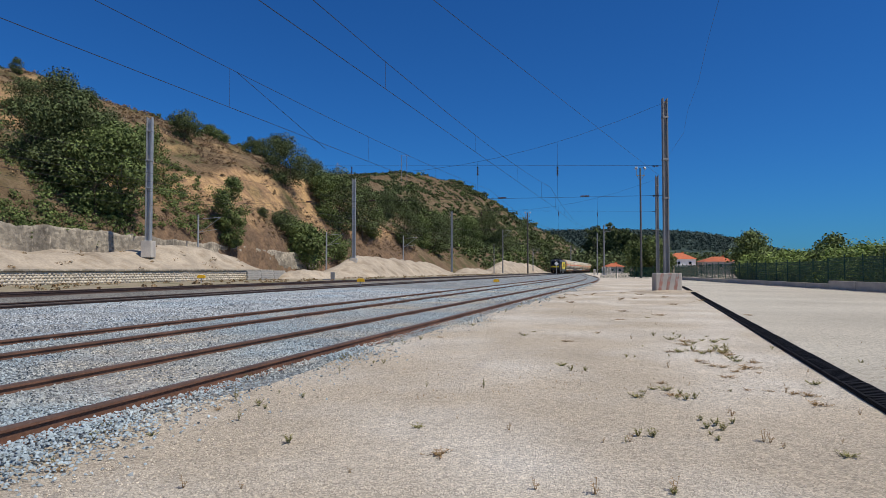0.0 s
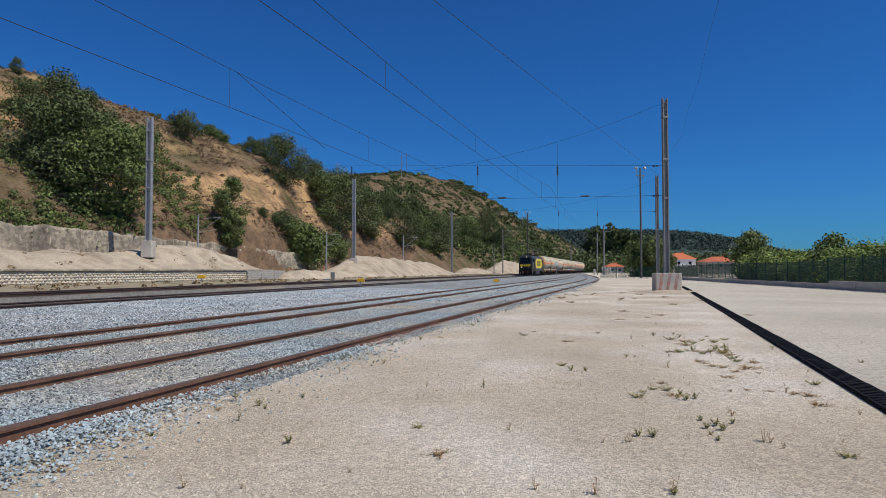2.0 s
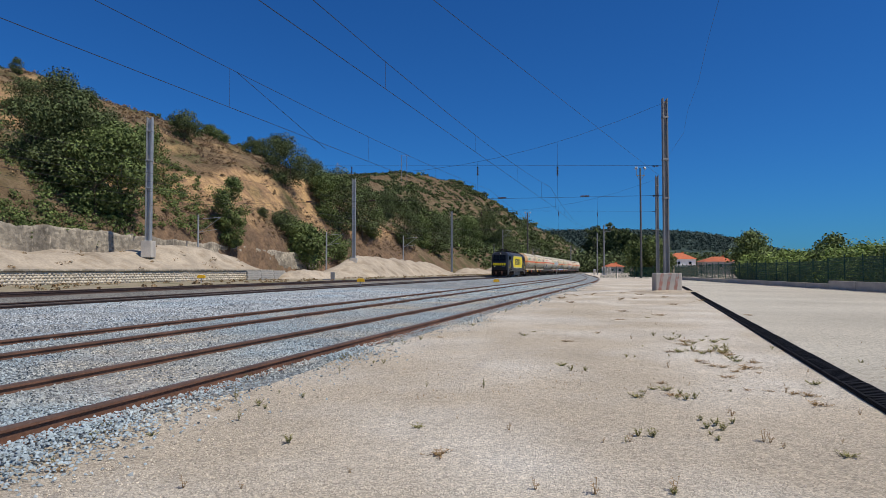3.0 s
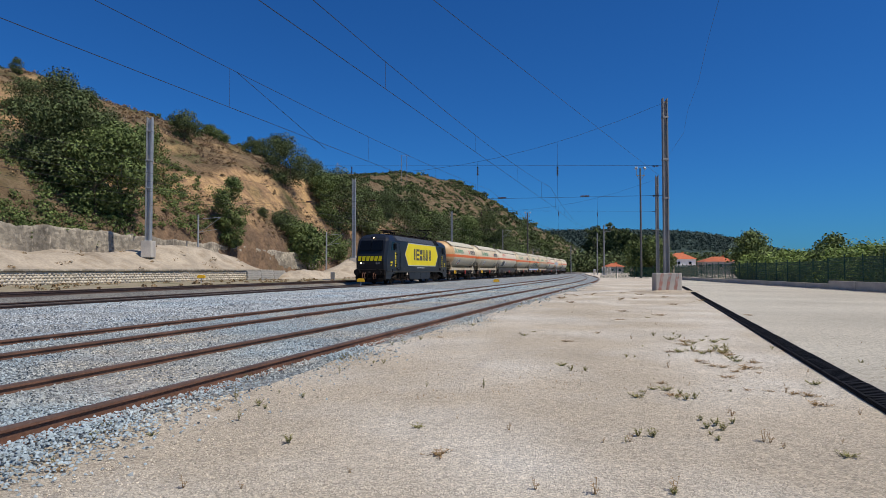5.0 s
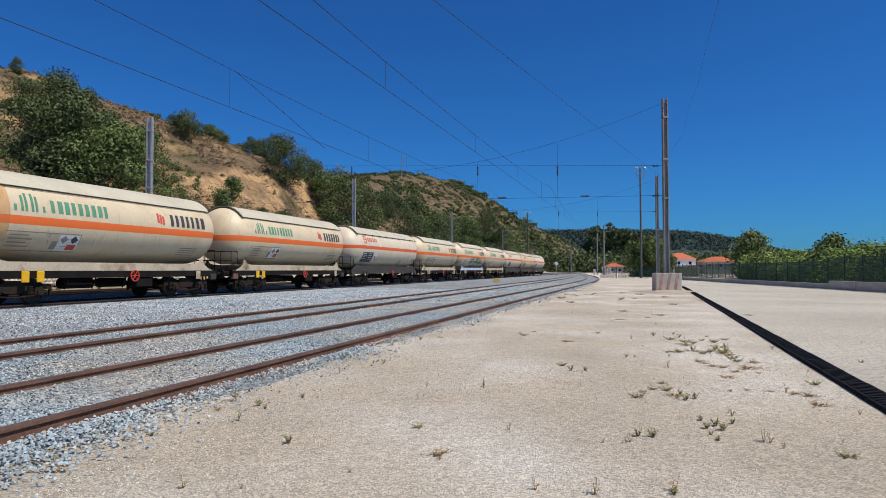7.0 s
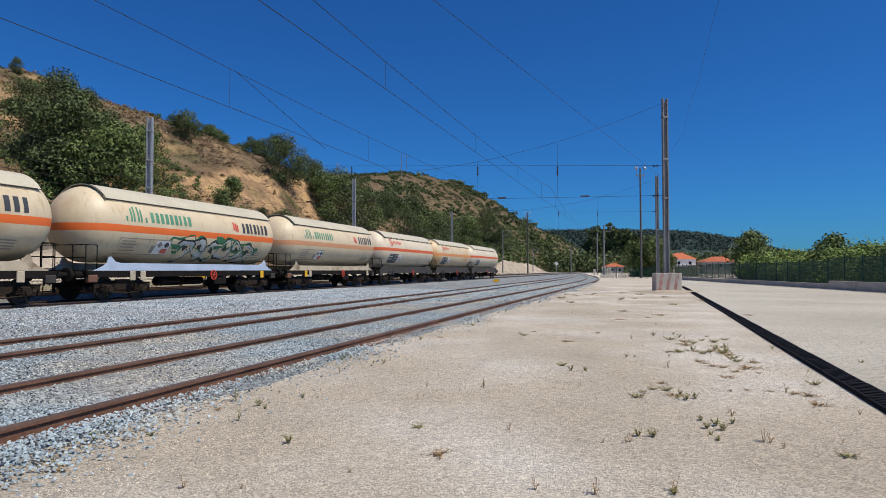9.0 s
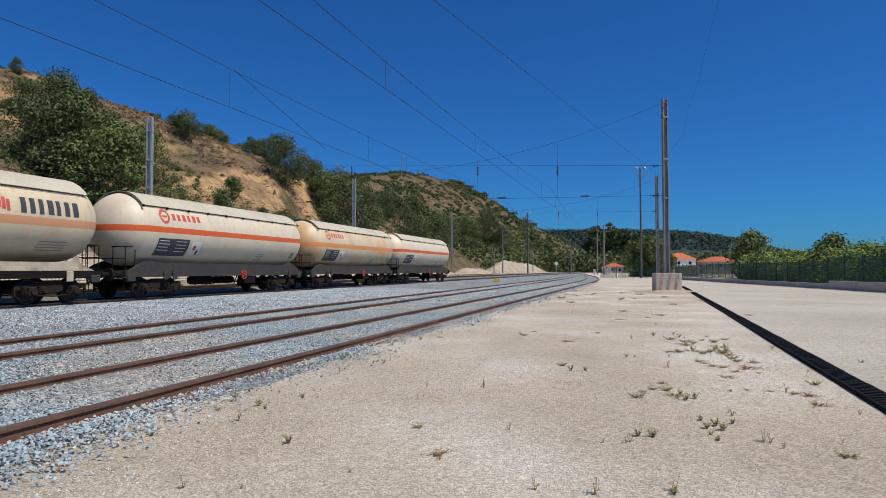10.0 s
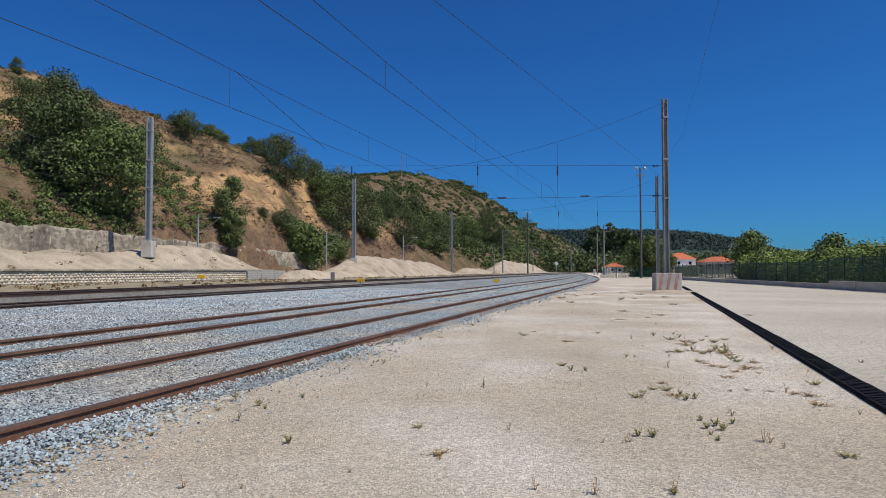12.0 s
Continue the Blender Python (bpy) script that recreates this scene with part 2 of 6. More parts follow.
def ribbon(name, lo, hi, u0, u1, z, rough, material, label, step=1.0, cross=24):
    """A bed of stones between two sides lo(u), hi(u), falling to the ground at its edges."""
    us = np.arange(u0, u1, step)
    vs, fs = [], []
    for u in us:
        a, b = lo(u), hi(u)
        for k in range(cross + 1):
            w = k / cross
            v = a + (b - a) * w
            edge = min(1.0, min(v - a, b - v) / 0.8)
            nz = rough * noise.noise((u * 0.9, v * 0.9, 7.0)) + rough * 0.7 * noise.noise((u * 2.7, v * 2.7, 2.0))
            vs.append(uv(u, v + (0.3 * noise.noise((u * 0.5, 5, 1)) + 0.25 * noise.noise((u * 1.9, 5, 3))) * (1 - edge), -0.06 + (z + 0.06) * edge + nz))
    n = cross + 1
    for i in range(len(us) - 1):
        for k in range(cross):
            fs.append((i * n + k, i * n + k + 1, (i + 1) * n + k + 1, (i + 1) * n + k))
    ob = soup(name, vs, fs, material, smooth=True)
    return tagged(ob, label, "ballast", kind="structure")


ribbon("ballast_bed", lambda u: -2.6, lambda u: max(2.6, line_v(LINE_A, u) + 1.35), -45, 330, 0.065, 0.025, M_BALLAST, "blue-grey crushed stone ballast bed under the tracks", 0.7, 40)
ribbon("ballast_bed_far", lambda u: -7.4, lambda u: -1.9, -45, 330, 0.24, 0.03, M_OLDBALLAST, "old brownish ballast bed with dry weeds", 1.5, 20)

# strip darkened by colour to deepen the shade beneath the passing train
ribbon("main_line_ballast", lambda u: -2.2, lambda u: 1.35, -45, 330, 0.095, 0.015, M_SHADEBALLAST, "dark brown main line ballast, darkened further for the train's shade", 1.5, 12)
ribbon("verge", lambda u: -22.5, lambda u: -6.2, -45, 330, 0.33, 0.05, M_VERGE, "dusty verge with dry weeds between track and wall", 1.5, 20)

# ---- tracks ----
RAIL_PROF = [(-0.07, 0.0), (0.07, 0.0), (0.07, 0.014), (0.014, 0.034), (0.014, 0.118), (0.036, 0.13), (0.036, 0.152), (-0.036, 0.152), (-0.036, 0.13), (-0.014, 0.118), (-0.014, 0.034), (-0.07, 0.014)]
HEAD_PROF = [(-0.034, 0.152), (0.034, 0.152), (0.03, 0.166), (0.02, 0.17), (-0.02, 0.17), (-0.03, 0.166)]


def track(label, line, u0, u1, bright, lift=0.0):
    holder = tagged(new("railway_track"), label, "railway track", "railway tracks", "structure")
    for side in (-0.87, 0.87):
        pts = []
        for u in stations(u0, u1):
            dv = (line_v(line, u + 0.5) - line_v(line, u - 0.5))
            nrm = (DV - DU * dv).normalized()
            pts.append(uv(u, line_v(line, u), lift) + nrm * side)
        rail = part("rail", sweep(bmesh.new(), pts, RAIL_PROF), M_RUST_MAIN if bright else M_RUST, holder)
        part("rail_head", sweep(bmesh.new(), pts, HEAD_PROF), M_RAILHEAD_MAIN if bright else M_RAILHEAD, rail)
    return holder


track("rusty brown siding rails in grey ballast beside gravel", LINE_A, -40, 280, False)
track("rusty brown siding rails on grey ballast", LINE_B, -40, 280, False)
track("main running line rails with dark worn heads", LINE_C, -45, 420, True)
track("second main line rails beside the low stone wall", LINE_D, -45, 380, True, 0.24)

# ---- drain channel and open lot ----
d0, d1 = Vector((4.75, 6.9, 0)), Vector((20.6, 54.5, 0))
ddir = (d1 - d0).normalized()
dn = Vector((ddir.y, -ddir.x, 0))
d0 = d0 - ddir * 7
drain = tagged(new("drain_channel"), "long black drainage channel set in pale gravel", "drain", kind="structure")
bm = bmesh.new()
sweep(bm, [d0, d1], [(-0.15, -0.05), (0.15, -0.05), (0.15, 0.012), (-0.15, 0.012)])
part("channel_bed", bm, M_BLACK, drain)
bm = bmesh.new()
box(bm, (0, 0, 0), (0.29, 0.955, 0.02), bevel=0.004)
for k in range(9):
    box(bm, (0, -0.4 + 0.1 * k, 0.013), (0.24, 0.035, 0.012))
grate_me = mesh_of("grate", bm, M_BLACK)
a_d = math.degrees(math.atan2(ddir.y, ddir.x)) - 90
for k in range(56):
    p = d0 + ddir * (0.5 + k)
    share("grate", grate_me, drain, pose(p.x, p.y, 0.022 + 0.004 * math.sin(k * 2.1), 0, 0, a_d))
bm = bmesh.new()
lot_pts = [d0 + dn * 0.16, d1 + dn * 0.16, Vector((22.5, 62, 0)), Vector((36, 100, 0)), Vector((34.5, 92, 0)), Vector((27.2, 36, 0)), Vector((22.5, -6, 0))]
fv = [bm.verts.new((p.x, p.y, 0.006)) for p in lot_pts]
bm.faces.new(fv)
tagged(part("gravel_lot", bm, M_LOT), "wide empty lot of compacted pale gravel", "ground", kind="structure")

# ---- hills ----
RIDGE = ([-120, 60, 120, 170, 215, 260, 310, 360, 410, 460, 530, 620, 800], [36.3, 34.3, 32.8, 30.6, 34, 44, 54, 60, 57, 46, 38, 34, 30], [82, 78, 77, 76, 84, 95, 106, 98, 84, 70, 58, 50, 45])


def hill_height(u, v):
    """Height of the hillside over the station: a steep cut at its toe, then a slope up to the ridge."""
    w = -v
    top, at = smooth_interp(u, RIDGE[0], RIDGE[1]), smooth_interp(u, RIDGE[0], RIDGE[2])
    toe = 28.0 + 1.2 * math.sin(u * 0.08) - min(1.0, max(0.0, (u - 100) / 120)) * 7 + max(0.0, min(1.0, (u - 170) / 200)) * 4
    if w <= toe:
        return 0.0
    x = (w - toe) / max(6.0, at - toe)
    base = 4.2 * min(1.0, (w - toe) / 1.5) * max(0.15, min(1.0, (110 - u) / 50))
    amount = 0.14 + 0.3 * math.exp(-((u - 95) / 32) ** 2)
    cut = base + amount * top * min(1.0, (w - toe) / 10.0) ** 0.8
    if x < 1:
        h = cut + (top - base - amount * top) * (0.45 * x + 0.55 * (3 * x * x - 2 * x**3))
    else:
        h = top - (w - at) * 0.05 + 6.0 * min(1.0, (w - at) / 80.0)
    rough = min(1.0, (w - toe) / 6.0)
    h += rough * (1.6 * noise.noise((u * 0.06, v * 0.06, 0)) + 1.0 * noise.noise((u * 0.17, v * 0.17, 4)) + 0.5 * noise.noise((u * 0.5, v * 0.5, 9)))
    return h


def hill_material():
    m = bpy.data.materials.new("dry_hillside")
    m.use_nodes = True
    N, L = m.node_tree.nodes, m.node_tree.links
    b = N["Principled BSDF"]
    b.inputs["Roughness"].default_value = 0.95
    b.inputs["Specular IOR Level"].default_value = 0.1
    tc = N.new("ShaderNodeTexCoord")

    def nz(sc, det=5):
        n = N.new("ShaderNodeTexNoise")
        n.inputs["Scale"].default_value, n.inputs["Detail"].default_value = sc, det
        L.new(tc.outputs["Object"], n.inputs["Vector"])
        return n.outputs["Fac"]

    def rng(val, a, b_):
        r = N.new("ShaderNodeMapRange")
        r.inputs["From Min"].default_value, r.inputs["From Max"].default_value = a, b_
        L.new(val, r.inputs["Value"])
        return r.outputs[0]

    def mx(f, a, c, kind="MIX"):
        x = N.new("ShaderNodeMix")
        x.data_type, x.blend_type = "RGBA", kind
        for s, v in ((x.inputs["Factor"], f), (x.inputs["A"], a), (x.inputs["B"], c)):
            if hasattr(v, "is_linked"):
                L.new(v, s)
            elif isinstance(v, float):
                s.default_value = v
            else:
                s.default_value = (*v, 1)
        return x.outputs["Result"]
    dry, straw = (0.155, 0.105, 0.062), (0.215, 0.16, 0.095)
    col = mx(rng(nz(0.35), 0.4, 0.62), dry, straw)
    col = mx(rng(nz(0.13), 0.52, 0.62), col, (0.10, 0.095, 0.04))
    geo = N.new("ShaderNodeNewGeometry")
    sep = N.new("ShaderNodeSeparateXYZ")
    L.new(geo.outputs["Normal"], sep.inputs[0])
    steep = rng(sep.outputs[2], 0.90, 0.76)
    earth = mx(rng(nz(0.5), 0.42, 0.6), (0.56, 0.36, 0.175), (0.36, 0.225, 0.125))
    both = N.new("ShaderNodeMath")
    both.operation = "MULTIPLY"
    L.new(steep, both.inputs[0])
    L.new(rng(nz(0.09), 0.34, 0.44), both.inputs[1])
    # the bare cut lies between 65 and 165 m along the slope
    pos = N.new("ShaderNodeSeparateXYZ")
    L.new(tc.outputs["Object"], pos.inputs[0])
    for lo_, hi_ in ((60.0, 72.0), (185.0, 150.0)):
        more = N.new("ShaderNodeMath")
        more.operation = "MULTIPLY"
        L.new(both.outputs[0], more.inputs[0])
        L.new(rng(pos.outputs[1], lo_, hi_), more.inputs[1])
        both = more
    # bare orange earth high on the cut, duller brown soil below it
    high = N.new("ShaderNodeMath")
    high.operation = "MULTIPLY_ADD"
    L.new(nz(0.16), high.inputs[0])
    high.inputs[1].default_value = 9.0
    L.new(pos.outputs[2], high.inputs[2])
    earth = mx(rng(high.outputs[0], 12.5, 16.0), mx(rng(nz(0.6), 0.4, 0.6), (0.24, 0.155, 0.095), (0.17, 0.115, 0.075)), earth)
    col = mx(both.outputs[0], col, earth)
    col = mx(0.6, col, mx(rng(nz(2.2), 0.3, 0.7), (0.55, 0.55, 0.55), (1.0, 1.0, 1.0)), "MULTIPLY")
    L.new(col, b.inputs["Base Color"])
    bp = N.new("ShaderNodeBump")
    bp.inputs["Distance"].default_value = 0.85
    L.new(nz(1.2, 8), bp.inputs["Height"])
    L.new(bp.outputs[0], b.inputs["Normal"])
    return m


M_HILL = hill_material()
us = np.concatenate([np.arange(-110, 180, 1.6), np.arange(180, 420, 3.0), np.arange(420, 801, 8.0)])
vs_ = np.concatenate([-np.arange(18, 90, 1.3), -np.arange(90, 140, 3.0), -np.arange(140, 420, 20.0)])
verts = [uv(u, v, hill_height(u, v) - 0.05) for u in us for v in vs_]
nv = len(vs_)
faces = [(i * nv + k, (i + 1) * nv + k, (i + 1) * nv + k + 1, i * nv + k + 1) for i in range(len(us) - 1) for k in range(nv - 1)]
hill = soup("hillside", verts, faces, M_HILL, smooth=True)
tagged(hill, "steep dry brown hillside with bare orange earth cuts", "hill", kind="structure")

# distance haze is mixed into this green as a paler, bluer tone
M_FARWOOD = mat("haze_tinted_woodland", (0.06, 0.085, 0.075), 1.0, var=0.4, scale=0.02, fine=0.15, bump=6.0, bump_scale=0.08, sheen_spec=0.0)


def ridge_mesh(name, x0, x1, y, depth, prof, label, rough):
    """A distant wooded ridge: crest heights prof over x."""
    vs, fs = [], []
    nx, ny = 160, 10
    for i in range(nx + 1):
        x = x0 + (x1 - x0) * i / nx
        h = smooth_interp(x, prof[0], prof[1])
        for k in range(ny + 1):
            w = k / ny
            zz = h * math.sin(w * math.pi / 2) + rough * w * (noise.noise((x * 0.03, w * 3, 1)) + 0.8 * noise.noise((x * 0.12, w * 7, 5)) + 0.6 * noise.noise((x * 0.4, w * 9, 8)))
            vs.append((x, y + depth * w, zz))
    for i in range(nx):
        for k in range(ny):
            fs.append((i * (ny + 1) + k, (i + 1) * (ny + 1) + k, (i + 1) * (ny + 1) + k + 1, i * (ny + 1) + k + 1))
    return tagged(soup(name, vs, fs, M_FARWOOD, smooth=True), label, "hill", kind="backdrop")


RIDGE_FAR = ([150, 330, 390, 483, 541, 587, 640, 760, 1300], [74, 78, 77, 74, 67, 56, 39, 26, 18])
ridge_mesh("far_ridge", 150, 1300, 1000, 300, RIDGE_FAR, "distant dark green wooded ridge", 4)

# ---- low stone wall, terrace and old retaining wall ----
W_V = -19.0
wall_holder = tagged(new("stone_wall"), "low platform wall of whitish rubble stones with coping", "wall", kind="structure")
bm = bmesh.new()
L_WALL = 92.0
m_wall = Matrix.Translation(uv(-40, W_V, 0.35)) @ pose(0, 0, 0, 0, 0, RZ_TRACK)
box(bm, (L_WALL / 2, 0.35, 0.45), (L_WALL, 0.6, 0.98), m=m_wall)
part("wall_core", bm, M_MORTAR, wall_holder)
bm = bmesh.new()
box(bm, (L_WALL / 2, 0.3, 1.04), (L_WALL, 0.8, 0.16), bevel=0.02, m=m_wall)
part("coping", bm, M_OLDWALL, wall_holder, "dark weathered coping")


def terrace_height(u, v):
    """Sand heaped behind the low wall."""
    a = min(1.0, (-v - 19.4) / 4.0)
    ridge = 1.35 + 1.55 * a
    ridge += 1.1 * math.exp(-((u - 43) / 6) ** 2) * math.exp(-((v + 24.5) / 2.5) ** 2) + 0.8 * math.exp(-((u - 12) / 7) ** 2) * math.exp(-((v + 25) / 3) ** 2)
    ridge += 0.5 * noise.noise((u * 0.22, v * 0.3, 2)) * a + 0.2 * noise.noise((u * 0.8, v * 0.8, 6)) * a
    return ridge


us = np.arange(-60, 64, 0.6)
vs_ = -np.arange(19.3, 29.2, 0.45)
verts = [uv(u, v, terrace_height(u, v) * min(1.0, max(0.0, (62.0 - u) / 12.0)) - 0.02) for u in us for v in vs_]
nv = len(vs_)
faces = [(i * nv + k, (i + 1) * nv + k, (i + 1) * nv + k + 1, i * nv + k + 1) for i in range(len(us) - 1) for k in range(nv - 1)]
tagged(soup("sand_terrace", verts, faces, M_SAND, smooth=True), "pale sand heaped on the old platform behind the low wall", "sand", kind="structure")


def heap(name, label, u0, u1, vc, half, top):
    """A long ridge of tipped sand with an uneven crest."""
    us = np.arange(u0, u1, 0.6)
    ws = np.linspace(-1, 1, 22)
    verts = []
    for u in us:
        t = (u - u0) / (u1 - u0)
        env = min(1.0, t / 0.2, (1 - t) / 0.25) * (1 - 0.35 * t)
        for w in ws:
            h = top * env * max(0.0, 1 - abs(w) ** 1.2) * (1 + 0.2 * noise.noise((u * 0.25, 3, 0)))
            h += env * (0.3 * noise.noise((u * 0.4, w * 2.5, 1)) + 0.15 * noise.noise((u * 1.3, w * 6, 4)))
            verts.append(uv(u, vc + half * w, h + 0.1))
    n = len(ws)
    faces = [(i * n + k, (i + 1) * n + k, (i + 1) * n + k + 1, i * n + k + 1) for i in range(len(us) - 1) for k in range(n - 1)]
    return tagged(soup(name, verts, faces, M_SAND, smooth=True), label, "sand heap")


heap("sand_heap", "long pale heap of tipped sand beside the tracks", 62, 128, -18.5, 5.0, 3.9)
heap("sand_heap", "small pale sand heap at the foot of the hill", 130, 165, -17.5, 3.5, 2.0)
heap("earth_bank", "pale eroded earth bank at the foot of the far hill", 160, 275, -17.0, 5.5, 4.6)
heap("sand_heap", "low pale sand heap by the end of the wall", 50, 66, -17.0, 3.0, 1.5)
us = np.arange(-60, 80, 0.5)
zs = np.linspace(0, 1, 12)
verts = []
for u in us:
    top = 5.35 + 0.35 * noise.noise((u * 0.35, 1, 0)) + 0.25 * noise.noise((u * 1.3, 4, 0)) - max(0.0, (u - 30) * 0.03)
    for t in zs:
        verts.append(uv(u, -27.6 - 0.35 * t + 0.12 * noise.noise((u * 1.7, t * 6, 3)) + 0.1 * noise.noise((u * 0.5, t * 2, 8)), 1.6 + (top - 1.6) * t))
    verts.append(uv(u, -29.0, top - 0.1))
n = len(zs) + 1
faces = [(i * n + k, (i + 1) * n + k, (i + 1) * n + k + 1, i * n + k + 1) for i in range(len(us) - 1) for k in range(n - 1)]
tagged(soup("retaining_wall", verts, faces, M_OLDWALL), "old weathered grey retaining wall at the foot of the hill", "wall", kind="structure")

# ---- masts ----


def h_mast(x, y, base, h, w, material, label, plinth=None):
    """Lattice-free mast of two steel channels joined by battens, on a plinth."""
    th = tagged(new("catenary_mast"), label, "mast", "catenary masts")
    th.location = (x, y, base)
    for s in (-1, 1):
        bm = bmesh.new()
        prism(bm, [(s * w * 0.5, -w * 0.42), (s * w * 0.5, w * 0.42), (s * w * 0.3, w * 0.42), (s * w * 0.3, w * 0.34), (s * w * 0.42, w * 0.34), (s * w * 0.42, -w * 0.34), (s * w * 0.3, -w * 0.34), (s * w * 0.3, -w * 0.42)], "z", 0, h)
        part("channel", bm, material, th)
    part("web_plate", box(bmesh.new(), (0, 0, h / 2 - 0.1), (w * 0.8, w * 0.2, h - 0.2)), material, th)
    for k in (0.48, 0.68, 0.9):
        part("clamp_band", box(bmesh.new(), (0, 0, h * k), (w * 1.15, w * 0.96, 0.14), bevel=0.02), material, th)
    if plinth:
        bm = bmesh.new()
        box(bm, (0, 0, plinth[1] / 2 - 0.2), (plinth[0], plinth[0], plinth[1] + 0.4), bevel=0.04)
        part("plinth", bm, M_CONC_LIGHT, th, "pale concrete plinth")
    return th


MAST_R, MAST_L = Vector((14.9, 42.4, 0)), Vector((-28.2, 60.5, 0))
h_mast(14.97, 42.4, 0, 13.0, 0.35, M_MASTCONC, "tall weathered steel mast behind the striped concrete block")
h_mast(-28.2, 60.5, 3.0, 13.1, 0.52, M_GALV, "tall grey steel mast on a concrete plinth in the sand", (1.0, 1.2))
h_mast(28.5, 84.0, 0, 14.0, 0.38, M_MASTCONC, "tall weathered steel mast further along the yard")
h_mast(-13.4, 95.0, 1.6, 13.6, 0.5, M_GALV, "tall grey steel mast on a concrete plinth beside heaped sand", (1.1, 1.6))
h_mast(1.95, 140.0, 1.0, 13.5, 0.45, M_GALV, "grey steel mast at the foot of the hill")

# ---- striped block ----
blk = tagged(new("concrete_block"), "large concrete block with faded red and white stripes", "concrete block")
blk.location, blk.rotation_euler = (14.62, 41.4, 0), (0, 0, radians(-6))
bm = bmesh.new()
box(bm, (0, 0, 0.58), (1.62, 1.2, 1.28), bevel=0.03)
part("body", bm, M_CONC_LIGHT, blk)
M_FADED = mat("faded_red_paint", (0.44, 0.22, 0.17), 0.85, var=0.2, scale=3, fine=25, tint=(0.42, 0.38, 0.33), tint_amt=0.6, tint_scale=4)
for k in range(3):
    bm = bmesh.new()
    x0 = -0.68 + 0.48 * k
    prism(bm, [(x0, 0.1), (x0 + 0.2, 0.1), (x0 + 0.38, 1.2), (x0 + 0.18, 1.2)], "y", -0.604, -0.599)
    part("stripe", bm, M_FADED, blk, "faded red stripe")
bm = bmesh.new()
rng = np.random.default_rng(3)
n = 22
rows = []
for k in range(6):
    t = k / 5
    rows.append([bm.verts.new((14.6 + (2.3 * (1 - t)) * math.cos(6.2832 * j / n) * (1 + 0.2 * math.sin(j * 2.1)), 41.0 + 1.9 * (1 - t) * math.sin(6.2832 * j / n) * (1 + 0.2 * math.sin(j * 1.3)), -0.03 + 0.16 * t ** 0.8 + 0.03 * rng.uniform())) for j in range(n)])
for a, b in zip(rows, rows[1:]):
    for j in range(n):
        bm.faces.new((a[j], a[(j + 1) % n], b[(j + 1) % n], b[j]))
tagged(part("sand_skirt", bm, M_SAND, smooth=True), "loose sand banked round the striped block", "sand", kind="structure")

# ---- the train ----
SPEED = 28.365


def tank_mat(name, base, stripe, stain, amt, z0=2.83, z1=3.13):
    """Cream paint with a painted stripe round the tank, brown dust low down and rusty stains."""
    m = mat(name, base, 0.5, var=0.06, scale=0.8, fine=9, tint=stain, tint_amt=amt, tint_scale=0.45, streak=(base[0] * 0.8, base[1] * 0.73, base[2] * 0.6), streak_amt=0.3)
    N, L = m.node_tree.nodes, m.node_tree.links
    b = N["Principled BSDF"]
    old = b.inputs["Base Color"].links[0].from_socket
    tc = N.new("ShaderNodeTexCoord")
    sep = N.new("ShaderNodeSeparateXYZ")
    L.new(tc.outputs["Object"], sep.inputs[0])
    d = N.new("ShaderNodeMath")
    d.operation = "SUBTRACT"
    L.new(sep.outputs[2], d.inputs[0])
    d.inputs[1].default_value = (z0 + z1) / 2
    a = N.new("ShaderNodeMath")
    a.operation = "ABSOLUTE"
    L.new(d.outputs[0], a.inputs[0])
    c = N.new("ShaderNodeMath")
    c.operation = "LESS_THAN"
    L.new(a.outputs[0], c.inputs[0])
    c.inputs[1].default_value = (z1 - z0) / 2
    x = N.new("ShaderNodeMix")
    x.data_type = "RGBA"
    L.new(c.outputs[0], x.inputs["Factor"])
    L.new(old, x.inputs["A"])
    x.inputs["B"].default_value = (*stripe, 1)
    L.new(x.outputs["Result"], b.inputs["Base Color"])
    return m


CREAM, ORANGE = (0.655, 0.535, 0.355), (0.80, 0.16, 0.03)
M_TANK = tank_mat("cream_tank_paint", CREAM, ORANGE, (0.55, 0.40, 0.24), 0.35)
M_TANK_STAINED = tank_mat("stained_tank_paint", CREAM, (0.70, 0.28, 0.09), (0.60, 0.38, 0.18), 0.6)
M_TANK_FADED = tank_mat("faded_tank_paint", CREAM, (0.62, 0.30, 0.15), (0.58, 0.46, 0.32), 0.5)
M_TANK_WHITE = tank_mat("whiter_tank_paint", (0.67, 0.57, 0.415), (0.66, 0.115, 0.03), (0.6, 0.5, 0.38), 0.3, 2.93, 3.2)
M_TANK_DUST = tank_mat("dusty_orange_tank_end", (0.58, 0.35, 0.16), (0.66, 0.16, 0.04), (0.62, 0.50, 0.34), 0.35)
M_SHIELD = mat("cream_sunshield", (0.53, 0.48, 0.355), 0.55, var=0.07, scale=0.7, fine=10, streak=(0.42, 0.36, 0.27), streak_amt=0.25)
M_SILL = mat("dirty_cream_sill", (0.50, 0.42, 0.30), 0.7, var=0.15, scale=1.0, fine=12, tint=(0.24, 0.17, 0.10), tint_amt=0.5, tint_scale=1.2)
M_SILL_BLUE = mat("pale_blue_sill", (0.42, 0.5, 0.62), 0.6, var=0.12, scale=1.0, fine=12)
M_SILL_GREY = mat("grimy_grey_frame", (0.042, 0.037, 0.032), 0.8, var=0.2, scale=1.0, fine=12)
M_UNDER = mat("black_grimy_underframe", (0.013, 0.0105, 0.009), 0.85, sheen_spec=0.15, var=0.3, scale=1.5, fine=20)
